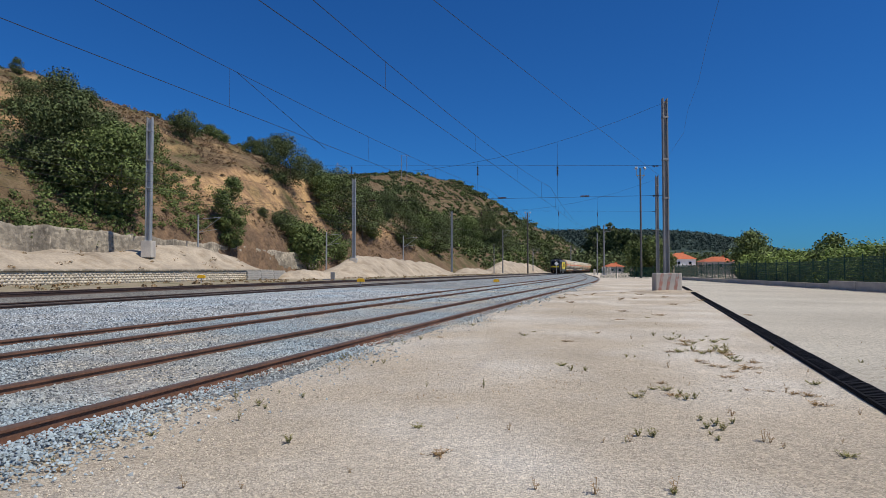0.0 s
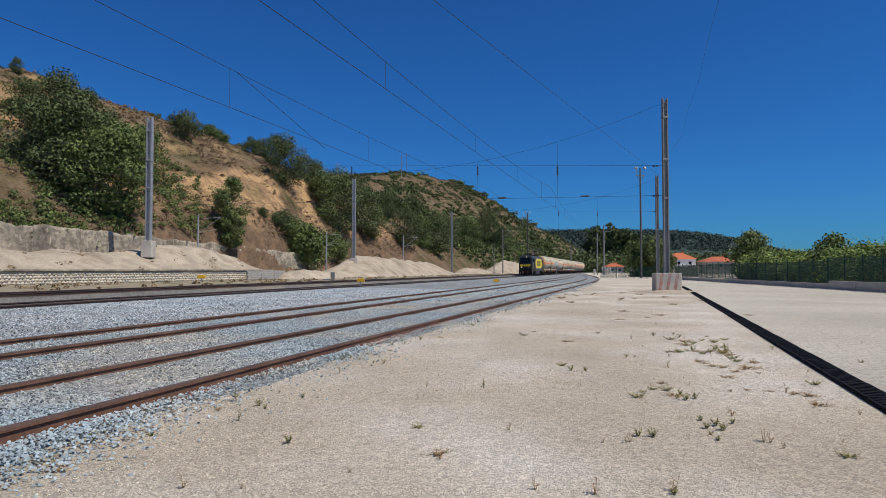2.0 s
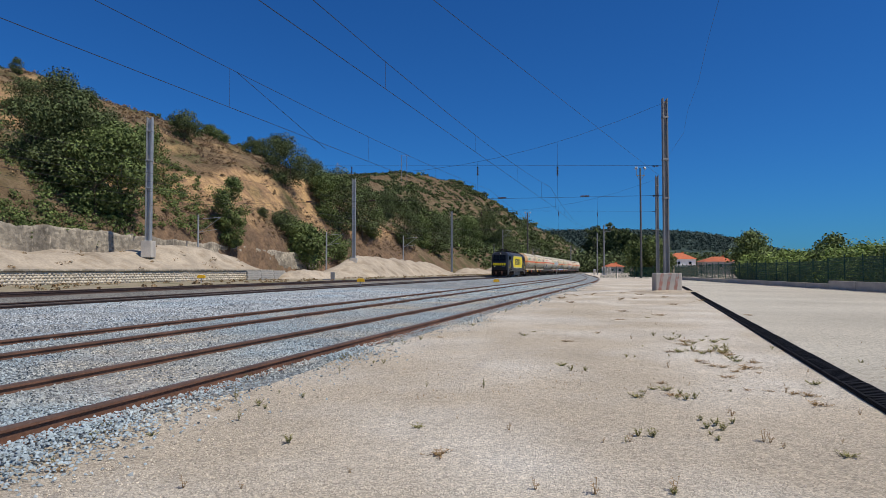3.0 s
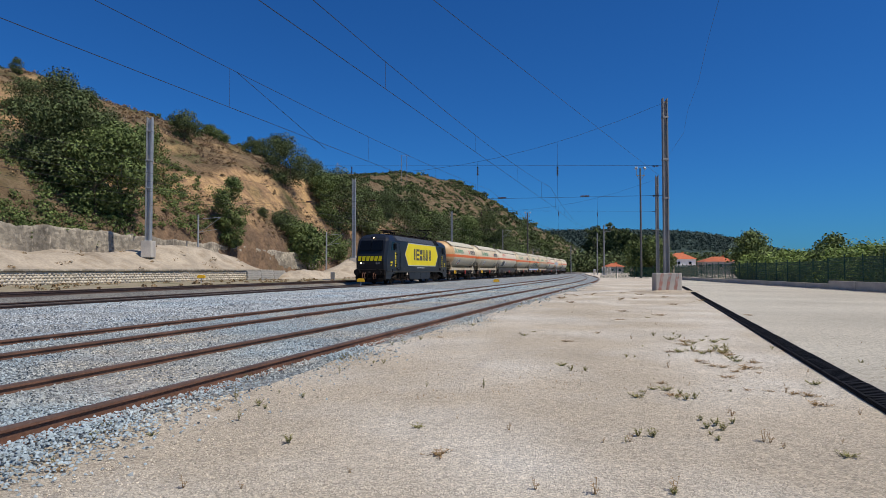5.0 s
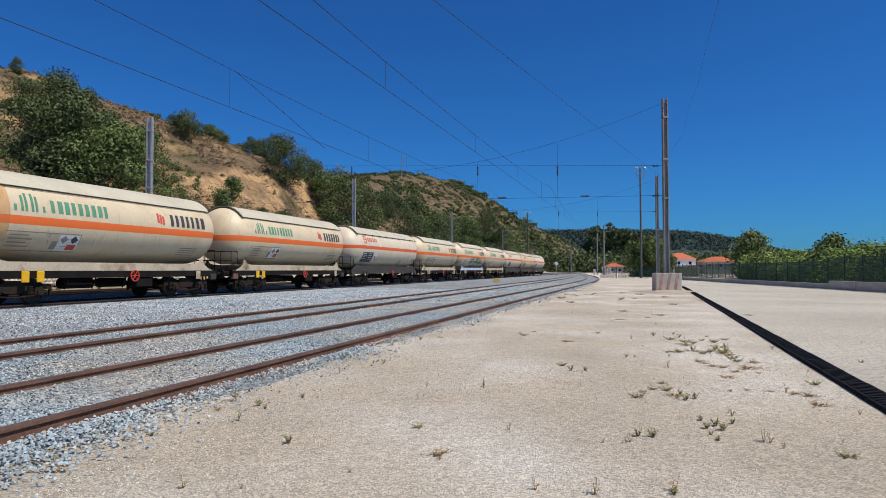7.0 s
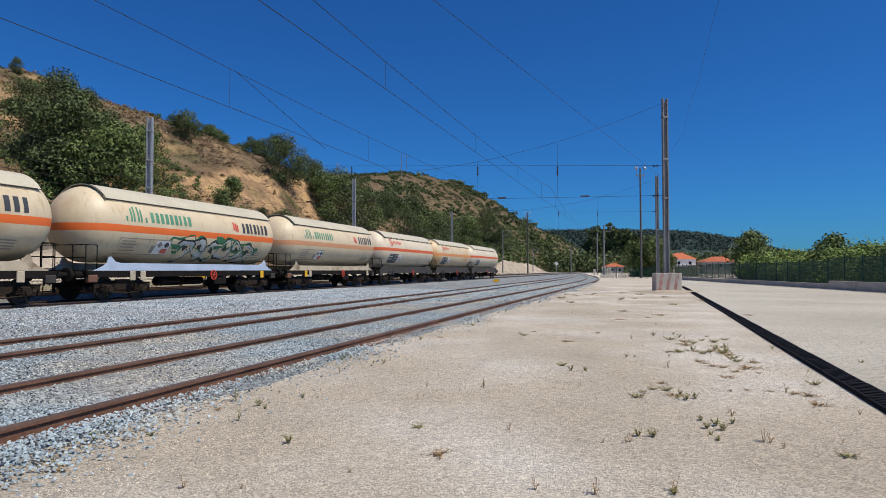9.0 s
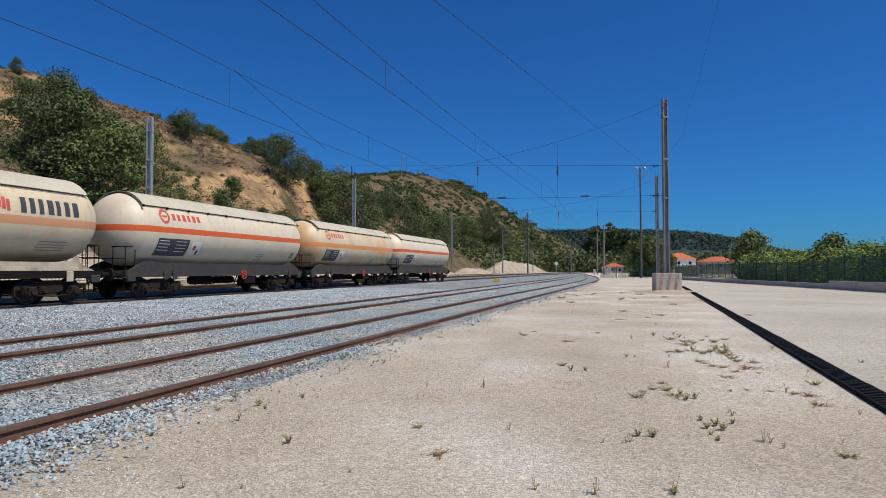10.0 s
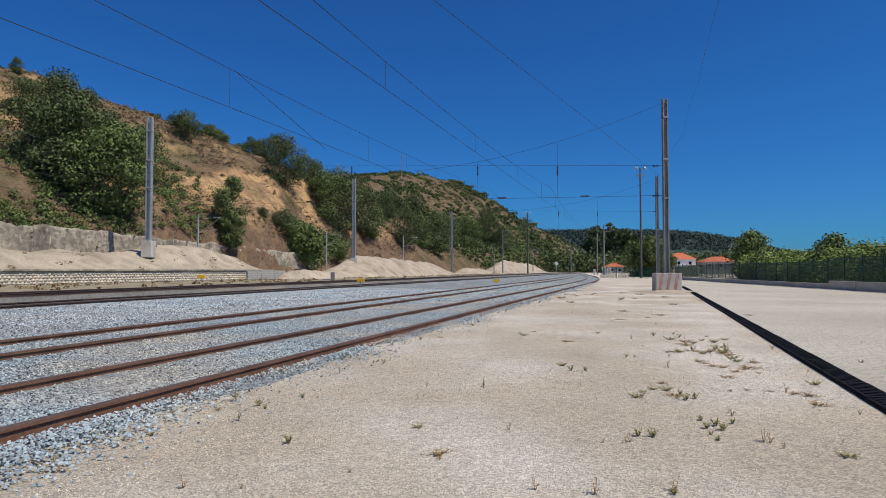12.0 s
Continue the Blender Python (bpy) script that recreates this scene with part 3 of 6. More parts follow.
M_BOGIE = mat("brown_grimy_bogie", (0.026, 0.018, 0.012), 0.85, sheen_spec=0.2, var=0.3, scale=2.0, fine=20)
M_WHEEL = mat("dark_wheel_steel", (0.022, 0.017, 0.014), 0.7, 0.2, var=0.2)
M_ANTHRACITE = mat("anthracite_loco_paint", (0.0125, 0.0145, 0.0185), 0.36, sheen_spec=0.35, var=0.07, scale=0.7, fine=9)
M_ANTH_ROOF = mat("dark_grey_roof", (0.048, 0.051, 0.056), 0.55, var=0.12, scale=0.8, fine=10)
M_LOCO_YELLOW = mat("loco_yellow", (0.80, 0.63, 0.0), 0.45, var=0.04, scale=0.8, fine=9)
M_GLASS_DARK = mat("dark_cab_glass", (0.004, 0.005, 0.006), 0.1, var=0.0, sheen_spec=0.25)
M_LAMP_ON = mat("lit_headlight", (1.0, 0.72, 0.35), 0.3, var=0.0, emit=6.0)
M_LAMP_OFF = mat("headlight_glass", (0.2, 0.2, 0.2), 0.15, var=0.0)
M_DARKTEXT = mat("dark_grey_marking", (0.05, 0.052, 0.055), 0.6, var=0.05)
M_GREENTEXT = mat("green_marking", (0.10, 0.27, 0.16), 0.6, var=0.15, scale=2, fine=14)
M_REDTEXT = mat("red_marking", (0.55, 0.09, 0.06), 0.6, var=0.15, scale=2, fine=14)
M_GREYTEXT = mat("grey_marking", (0.28, 0.25, 0.21), 0.7, var=0.1)
M_SILVER = mat("pale_grey_edge", (0.55, 0.56, 0.57), 0.5, var=0.05)


def bogie_meshes(base, wr, frame_len, name):
    """Meshes of a two-axle bogie: frame, wheels, springs, centred on its pivot."""
    out = []
    bm = bmesh.new()
    for s in (-1, 1):
        y = s * 1.02
        prism(bm, [(-frame_len / 2, 0.52), (-frame_len / 2, 0.72), (-base / 2 + 0.45, 0.74), (-0.35, 0.86), (0.35, 0.86), (base / 2 - 0.45, 0.74), (frame_len / 2, 0.72), (frame_len / 2, 0.52), (base / 2 - 0.3, 0.56), (0.3, 0.42), (-0.3, 0.42), (-base / 2 + 0.3, 0.56)], "y", y - 0.06, y + 0.06)
        for e in (-1, 1):
            prism(bm, [(e * frame_len / 2 - 0.03, 0.3), (e * frame_len / 2 + 0.03, 0.3), (e * frame_len / 2 + 0.03, 0.7), (e * frame_len / 2 - 0.03, 0.7)], "y", y - 0.05, y + 0.05)
    box(bm, (0, 0, 0.66), (0.6, 2.0, 0.25))
    out.append(("bogie_frame", bm, M_BOGIE))
    # one axle box with its springs, for the +y side
    bm = bmesh.new()
    box(bm, (0, 0, wr + 0.02), (0.34, 0.2, 0.30), bevel=0.03)
    rod(bm, (0, 0.07, wr), (0, 0.17, wr), 0.13, seg=10)
    for k in (-0.3, 0.3):
        for j in range(4):
            rod(bm, (k, -0.01, 0.40 + j * 0.075), (k, -0.01, 0.44 + j * 0.075), 0.095, seg=8)
        box(bm, (k * 0.5, 0, 0.42), (0.5, 0.08, 0.05))
    out.append(("axle_box", bm, M_BOGIE))
    bm = bmesh.new()
    rod(bm, (-base / 2, 0, 0.34), (0, 0.02, 0.27), 0.025, seg=6)
    rod(bm, (0, 0.02, 0.27), (base / 2, 0, 0.34), 0.025, seg=6)
    out.append(("tie_rod", bm, M_BOGIE))
    meshes = [(n, mesh_of(n, b, mt)) for n, b, mt in out]
    bm = bmesh.new()
    for s in (-1, 1):
        turn = pose(0, s * 0.87, 0, 0, 0, 90)
        prof = [(-0.07, wr + 0.03), (-0.045, wr + 0.028), (-0.03, wr + 0.002), (0.07, wr - 0.004), (0.07, wr - 0.06), (0.03, wr - 0.09), (0.02, 0.2), (0.08, 0.17), (0.08, 0.02)]
        if s < 0:
            prof = [(-x, r) for x, r in prof]
        lathe(bm, prof, turn, seg=28)
    rod(bm, (0, -0.95, 0), (0, 0.95, 0), 0.09, seg=10)
    wheel_me = mesh_of("wheelset", bm, M_WHEEL)
    return meshes, wheel_me


Y25 = bogie_meshes(1.8, 0.46, 3.0, "y25")
LOCO_BOGIE = bogie_meshes(3.0, 0.575, 4.2, "loco")


def add_bogie(vehicle, kit, x, base, wr):
    meshes, wheel_me = kit
    main = share("bogie", meshes[0][1], vehicle, pose(x, 0, 0))
    for s in (-1, 1):
        for e in (-1, 1):
            share("axle_box", meshes[1][1], main, pose(e * base / 2, s * 1.13, 0, 0, 0, 0 if s > 0 else 180))
        share("tie_rod", meshes[2][1], main, pose(0, s * 1.16, 0, 0, 0, 0 if s > 0 else 180))
    for e in (-1, 1):
        share("wheelset", wheel_me, main, pose(e * base / 2, 0, wr))


def buffers(vehicle, xe, zz=1.06, reach=0.62):
    for e in (-1, 1):
        for s in (-1, 1):
            bm = bmesh.new()
            x = e * (xe - reach)
            rod(bm, (x, s * 0.98, zz), (x + e * 0.32, s * 0.98, zz), 0.13, seg=12)
            rod(bm, (x + e * 0.3, s * 0.98, zz), (x + e * (reach - 0.05), s * 0.98, zz), 0.09, seg=12)
            rod(bm, (x + e * (reach - 0.06), s * 0.98, zz), (x + e * reach, s * 0.98, zz), 0.27, seg=14)
            part("buffer", bm, M_UNDER, vehicle)
        bm = bmesh.new()
        box(bm, (e * (xe - 0.45), 0, zz - 0.03), (0.5, 0.12, 0.16), bevel=0.02)
        rod(bm, (e * (xe - 0.15), 0, zz), (e * (xe - 0.12), 0, zz - 0.42), 0.035, seg=6)
        part("coupling_hook", bm, M_UNDER, vehicle)


def curved_patch(bm, R, zc, x0, x1, z0, z1, out=0.008, seg=6):
    """A thin sheet that lies on the tank's camera side between two heights."""
    rows = []
    for k in range(seg + 1):
        z = z0 + (z1 - z0) * k / seg
        y = math.sqrt(max(0.01, (R + out) ** 2 - (z - zc) ** 2))
        rows.append((bm.verts.new((x0, y, z)), bm.verts.new((x1, y, z))))
    for a, b in zip(rows, rows[1:]):
        bm.faces.new((a[0], a[1], b[1], b[0]))
    bmesh.ops.recalc_face_normals(bm, faces=bm.faces[:])
    return bm


def tank_marks(bm, R, zc, x0, z0, w, h, n, seed=1, gap=0.3):
    """A row of n plain bars, as wide and high as the lettering they stand for."""
    rnd = random.Random(seed)
    cell = w / n
    for i in range(n):
        xa, ww = x0 - i * cell, cell * (1 - gap) * rnd.uniform(0.7, 1.0)
        curved_patch(bm, R, zc, xa, xa - ww, z0, z0 + h, seg=3)
    return bm


def tank_profile(x0, x1, R, dome):
    prof = [(x0, 0.02)]
    for k in range(1, 9):
        a = k / 9 * math.pi / 2
        prof.append((x0 + dome * (1 - math.cos(a)), R * math.sin(a)))
    prof.append((x0 + dome, R))
    nx = 6
    for k in range(1, nx):
        prof.append((x0 + dome + (x1 - x0 - 2 * dome) * k / nx, R))
    prof.append((x1 - dome, R))
    for k in range(8, 0, -1):
        a = k / 9 * math.pi / 2
        prof.append((x1 - dome * (1 - math.cos(a)), R * math.sin(a)))
    prof.append((x1, 0.02))
    return prof


def tank_wagon(kind, L, tank_material, label, marks, seed, sill=None, shield=True, graffiti=False, dusty=False):
    """A gas tank wagon of length L over buffers; +x leads, +y faces the yard."""
    w = tagged(new("tank_wagon"), label, "tank wagon", "train")
    half = L / 2
    R, zc = (1.6, 3.15) if kind == "T" else (1.63, 3.07)
    x0, x1 = -half + 0.45, half - 0.45
    dome = 1.35 if kind == "T" else 1.3
    tank = part("tank", lathe(bmesh.new(), tank_profile(x0, x1, R, dome), Matrix.Translation((0, 0, zc)), seg=48), tank_material, w, smooth=True)
    if dusty:
        cap = [(x, r + 0.004) for x, r in tank_profile(x0, x1, R, dome) if x > x1 - dome - 0.35]
        cap = [(x1 - dome - 0.35, R + 0.004)] + cap
        part("stained_end", lathe(bmesh.new(), cap, Matrix.Translation((0, 0, zc)), seg=48, closed=False), M_TANK_DUST, tank, "orange dust-stained tank end", smooth=True)
    # weld seams round the barrel
    for k in range(4):
        xx = x0 + dome + (x1 - x0 - 2 * dome) * (k + 0.5) / 4
        bm = lathe(bmesh.new(), [(xx - 0.02, R), (xx - 0.01, R + 0.006), (xx + 0.01, R + 0.006), (xx + 0.02, R)], Matrix.Translation((0, 0, zc)), seg=40, arc=(48, 312), closed=False)
        part("weld_seam", bm, tank_material, tank, smooth=True)
    # sunshield over the top
    n = 1 if kind == "T" else 9
    a0, a1 = x0 + dome * 0.75, x1 - dome * 0.75
    bm = bmesh.new()
    lathe(bm, [(a0, R + 0.03), (a0, R + 0.075), (a1, R + 0.075), (a1, R + 0.03)], Matrix.Translation((0, 0, zc)), seg=20, arc=(-52, 52), closed=False)
    shield_ob = part("sunshield", bm, M_SHIELD, w, "cream sheet sunshield", smooth=False)
    bm = bmesh.new()
    for s in (-1, 1):
        yy, zz = (R + 0.06) * math.sin(radians(53)), zc + (R + 0.06) * math.cos(radians(53))
        box(bm, ((a0 + a1) / 2, s * yy, zz), (a1 - a0, 0.016, 0.02))
    part("shield_edge", bm, M_SILL_GREY, shield_ob)
    for k in range(n + 1):
        xx = a0 + (a1 - a0) * k / n
        bm = lathe(bmesh.new(), [(xx - 0.014, R + 0.07), (xx - 0.01, R + 0.084), (xx + 0.01, R + 0.084), (xx + 0.014, R + 0.07)], Matrix.Translation((0, 0, zc)), seg=20, arc=(-53, 53), closed=False)
        part("shield_strap", bm, M_UNDER if k in (0, n) else M_SHIELD, shield_ob)
        if kind != "T":
            bm = box(bmesh.new(), (xx, (R + 0.09) * 0.81, zc + (R + 0.09) * 0.58), (0.08, 0.08, 0.1))
            part("bracket", bm, M_UNDER, shield_ob)
    # frame
    sill = sill or (M_SILL if kind == "T" else M_SILL_GREY)
    bm = bmesh.new()
    for s in (-1, 1):
        box(bm, (0, s * 1.2, 1.08), (2 * half - 1.24, 0.1, 0.26))
    for e in (-1, 1):
        box(bm, (e * (half - 0.68), 0, 1.08), (0.12, 2.5, 0.34))
    box(bm, (0, 0, 1.05), (2 * half - 1.3, 0.5, 0.25))
    for k in range(-3, 4):
        box(bm, (k * half / 4, 0, 1.08), (0.14, 2.3, 0.18))
    part("underframe", bm, M_UNDER if kind == "T" else M_SILL_GREY, w)
    for s in (-1, 1):
        bm = bmesh.new()
        if kind == "T":
            e0 = half - 1.9
            prism(bm, [(-e0 - 0.9, 1.22), (e0 + 0.9, 1.22), (e0 + 0.5, 1.36), (e0 + 0.22, 1.52), (e0 + 0.12, 1.78), (e0 + 0.02, 1.8), (e0 - 0.2, 1.6), (e0 - 0.5, 1.54), (-e0 + 0.5, 1.54), (-e0 + 0.2, 1.6), (-e0 - 0.02, 1.8), (-e0 - 0.12, 1.78), (-e0 - 0.22, 1.52), (-e0 - 0.5, 1.36)], "y", s * 1.22 - 0.03, s * 1.22 + 0.03)
        else:
            e0 = half - 2.4
            prism(bm, [(-e0 - 1.6, 1.2), (e0 + 1.6, 1.2), (e0 + 1.0, 1.5), (e0 + 0.5, 1.66), (e0 + 0.1, 1.66), (e0 - 0.3, 1.56), (-e0 + 0.3, 1.56), (-e0 - 0.1, 1.66), (-e0 - 0.5, 1.66), (-e0 - 1.0, 1.5)], "y", s * 1.18 - 0.04, s * 1.18 + 0.04)
        part("saddle_plate", bm, sill, w)
    # gear below the frame
    bm = bmesh.new()
    box(bm, (-half * 0.22, 0.95, 0.72), (1.0, 0.5, 0.42), bevel=0.03)
    rod(bm, (half * 0.05, 0.2, 0.72), (half * 0.25, 0.2, 0.72), 0.22, seg=14)
    rod(bm, (-half * 0.4, 0.7, 0.62), (half * 0.35, 0.7, 0.62), 0.03, seg=6)
    rod(bm, (-half * 0.3, -0.5, 0.7), (-half * 0.1, -0.5, 0.7), 0.2, seg=12)
    for k in (-0.32, -0.1, 0.12, 0.3):
        rod(bm, (half * k, 1.0, 0.95), (half * k, 0.8, 0.5), 0.03, seg=6)
    part("brake_gear", bm, M_UNDER, w)
    bm = lathe(bmesh.new(), [(-0.02, 0.2), (-0.02, 0.25), (0.02, 0.25), (0.02, 0.2)], pose(-half * 0.12, 1.34, 1.0, 0, 0, 90), seg=20, closed=False)
    for k in range(3):
        a = k * math.pi / 3
        rod(bm, (-half * 0.12 - 0.22 * math.cos(a), 1.34, 1.0 - 0.22 * math.sin(a)), (-half * 0.12 + 0.22 * math.cos(a), 1.34, 1.0 + 0.22 * math.sin(a)), 0.018, seg=5)
    part("hand_wheel", bm, M_RED, w, "red hand wheel")
    for xx in (half - 3.0, half - 3.6, -half + 2.2):
        bm = box(bmesh.new(), (xx, 1.31, 1.0), (0.3, 0.06, 0.4), bevel=0.02)
        part("bracket_plate", bm, (M_YELLOW if (seed + int(xx * 3)) % 2 else M_SILL) if kind == "T" else M_SILL_GREY, w)
    for s in (-1, 1):
        bm = box(bmesh.new(), (s * (half - 0.95), 1.2, 0.9), (0.45, 0.2, 0.3), bevel=0.03)
        part("end_box", bm, M_RUST if s > 0 and kind == "T" else M_SILL_GREY, w)
    # end platform rails
    for e in (-1, 1):
        bm = bmesh.new()
        xe = e * (half - 0.7)
        for y in (-1.15, -0.5, 0.5, 1.15):
            rod(bm, (xe, y, 1.2), (xe, y, 2.25), 0.02, seg=6)
        for zz in (1.75, 2.25):
            rod(bm, (xe, -1.15, zz), (xe, 1.15, zz), 0.02, seg=6)
        rod(bm, (xe, 1.15, 2.25), (xe - e * 0.55, 1.15, 2.25), 0.02, seg=6)
        rod(bm, (xe - e * 0.55, 1.15, 2.25), (xe - e * 0.55, 1.15, 1.2), 0.02, seg=6)
        for j in range(4):
            rod(bm, (xe, 1.05, 0.45 + j * 0.28), (xe - e * 0.4, 1.05, 0.45 + j * 0.28), 0.018, seg=5)
        for dx in (0.0, 0.4):
            rod(bm, (xe - e * dx, 1.05, 0.42), (xe - e * dx, 1.12, 1.3), 0.018, seg=5)
        part("end_rail", bm, M_UNDER, w)
    add_bogie(w, Y25, half - 2.75, 1.8, 0.46)
    add_bogie(w, Y25, -half + 2.75, 1.8, 0.46)
    buffers(w, half)
    marks(w, half, R, zc, seed)
    if graffiti:
        paint_graffiti(w, half, R, zc)
    return w


def marks_T(w, half, R, zc, seed):
    """Plain marks in the places of the owner's green emblem, the black name and the small plates."""
    bm = bmesh.new()
    lx = half - 2.3
    for k, (a, hgt) in enumerate(((0.0, 0.2), (0.26, 0.5), (0.42, 0.58), (0.66, 0.58), (0.82, 0.5), (1.1, 0.2))):
        curved_patch(bm, R, zc, lx - a, lx - a - 0.1, 3.3, 3.3 + hgt * 1.1, seg=4)
    part("emblem", bm, M_GREENTEXT, w, "green bar emblem")
    bm = tank_marks(bmesh.new(), R, zc, half - 3.75, 3.32, 2.75, 0.46, 9, seed)
    part("name_mark", bm, M_GREENTEXT, w, "row of green marks")
    bm = tank_marks(bmesh.new(), R, zc, -half + 4.5, 3.24, 2.5, 0.54, 7, seed + 3)
    part("owner_mark", bm, M_DARKTEXT, w, "row of black marks")
    bm = bmesh.new()
    for k in range(3):
        curved_patch(bm, R, zc, -half + 5.35 - 0.16 * k, -half + 5.22 - 0.16 * k, 3.35 - 0.04 * k, 3.78 - 0.06 * k, seg=3)
    part("red_emblem", bm, M_REDTEXT, w, "small red emblem")
    bm = bmesh.new()
    x0, x1, za, zb = half - 2.1, half - 5.2, 1.92, 2.6
    for a, b, c, d in ((x0, x1, zb - 0.03, zb), (x0, x1, za, za + 0.03), (x0, x0 - 0.03, za, zb), (x1 + 0.03, x1, za, zb), (x0 - 1.7, x0 - 1.73, za, zb)):
        curved_patch(bm, R, zc, a, b, c, d, seg=2)
    for k in range(4):
        curved_patch(bm, R, zc, x0 - 0.15, x0 - 0.9 - 0.15 * (k % 2), 2.45 - 0.13 * k, 2.49 - 0.13 * k, seg=1)
    for k in range(3):
        curved_patch(bm, R, zc, x0 - 1.9 - 0.4 * k, x0 - 2.2 - 0.4 * k, 2.02 + 0.1 * (k % 2), 2.3 + 0.1 * (k % 2), seg=2)
    for k in range(4):
        curved_patch(bm, R, zc, -half + 3.6, -half + 2.4, 2.25 - 0.1 * k, 2.29 - 0.1 * k, seg=1)
    part("data_panel", bm, M_GREYTEXT, w, "outlined panel of small grey marks")
    hp = part("hazard_plate", curved_patch(bmesh.new(), R, zc, half - 4.25, half - 5.15, 1.97, 2.55), M_WHITE, w, "white plate with hazard marks")
    part("hazard_mark", curved_patch(bmesh.new(), R, zc, half - 4.7, half - 5.1, 2.0, 2.2, out=0.013, seg=1), M_REDTEXT, hp)
    for cx, cz in ((half - 4.48, 2.38), (half - 4.92, 2.38)):
        bm = bmesh.new()
        bm.faces.new([bm.verts.new((cx + a, math.sqrt((R + 0.013) ** 2 - (cz + b - zc) ** 2), cz + b)) for a, b in ((0.17, 0.0), (0.0, 0.15), (-0.17, 0.0), (0.0, -0.15))])
        part("hazard_mark", bm, M_DARKTEXT if cx < half - 4.6 else M_GREYTEXT, hp)


def marks_E(w, half, R, zc, seed):
    bm = bmesh.new()
    lx = half - 2.6
    for k in range(14):
        a = k / 14 * 2 * math.pi
        x, z = lx + 0.27 * math.cos(a), 3.68 + 0.27 * math.sin(a)
        curved_patch(bm, R, zc, x + 0.06, x - 0.06, z - 0.06, z + 0.06, seg=1)
    curved_patch(bm, R, zc, lx + 0.15, lx - 0.15, 3.64, 3.72, seg=1)
    if seed != 9:
        part("emblem", bm, M_REDTEXT, w, "red ring emblem")
        bm = tank_marks(bmesh.new(), R, zc, lx - 0.5, 3.54, 2.1, 0.3, 6, seed)
        part("name_mark", bm, M_REDTEXT, w, "row of faded red marks")
    bm = curved_patch(bmesh.new(), R, zc, half - 2.2, half - 4.3, 1.9, 2.68)
    plate = part("data_panel", bm, M_DARKTEXT, w, "black panel with small white marks")
    bm = bmesh.new()
    for k in range(4):
        curved_patch(bm, R, zc, half - 2.3, half - 2.9 - 0.1 * (k % 2), 2.55 - 0.14 * k, 2.585 - 0.14 * k, out=0.013, seg=1)
        curved_patch(bm, R, zc, half - 3.4, half - 4.1, 2.55 - 0.15 * k, 2.575 - 0.15 * k, out=0.013, seg=1)
    part("panel_marks", bm, M_WHITE, plate)
    bm = curved_patch(bmesh.new(), R, zc, half - 4.5, half - 5.2, 2.0, 2.6)
    sq = part("hazard_plate", bm, M_WHITE, w, "white plate with hazard marks")
    bm = curved_patch(bmesh.new(), R, zc, half - 4.65, half - 4.85, 2.2, 2.42, out=0.013, seg=1)
    part("hazard_mark", bm, M_REDTEXT, sq)
    bm = curved_patch(bmesh.new(), R, zc, half - 4.95, half - 5.12, 2.0, 2.2, out=0.013, seg=1)
    part("hazard_mark", bm, M_DARKTEXT, sq)
    bm = bmesh.new()
    for k in range(5):
        curved_patch(bm, R, zc, -half + 5.8 + 0.2 * (k % 2), -half + 5.2, 2.1 - 0.09 * k, 2.14 - 0.09 * k, seg=1)
    curved_patch(bm, R, zc, -half + 2.3, -half + 1.9, 1.95, 2.3, seg=2)
    part("small_marks", bm, M_GREYTEXT, w)
    # round manhole frame on the leading end
    bm = lathe(bmesh.new(), [(-0.06, 0.30), (-0.06, 0.40), (0.06, 0.40), (0.06, 0.30)], pose(half - 0.92, 0.3, 3.0), seg=20, closed=False)
    for k in range(8):
        box(bm, (half - 0.9, 0.3 - 0.28 + 0.08 * k, 3.0), (0.03, 0.03, 0.5))
    part("end_grille", bm, M_RUST, w, "rusty round end grille")


M_GRAF1 = mat("graffiti_silver", (0.5, 0.53, 0.52), 0.5, var=0.12, scale=2, fine=12)
M_GRAF2 = mat("graffiti_green", (0.03, 0.16, 0.07), 0.5, var=0.12, scale=2, fine=12)
M_GRAF3 = mat("graffiti_black", (0.015, 0.015, 0.018), 0.5, var=0.1)


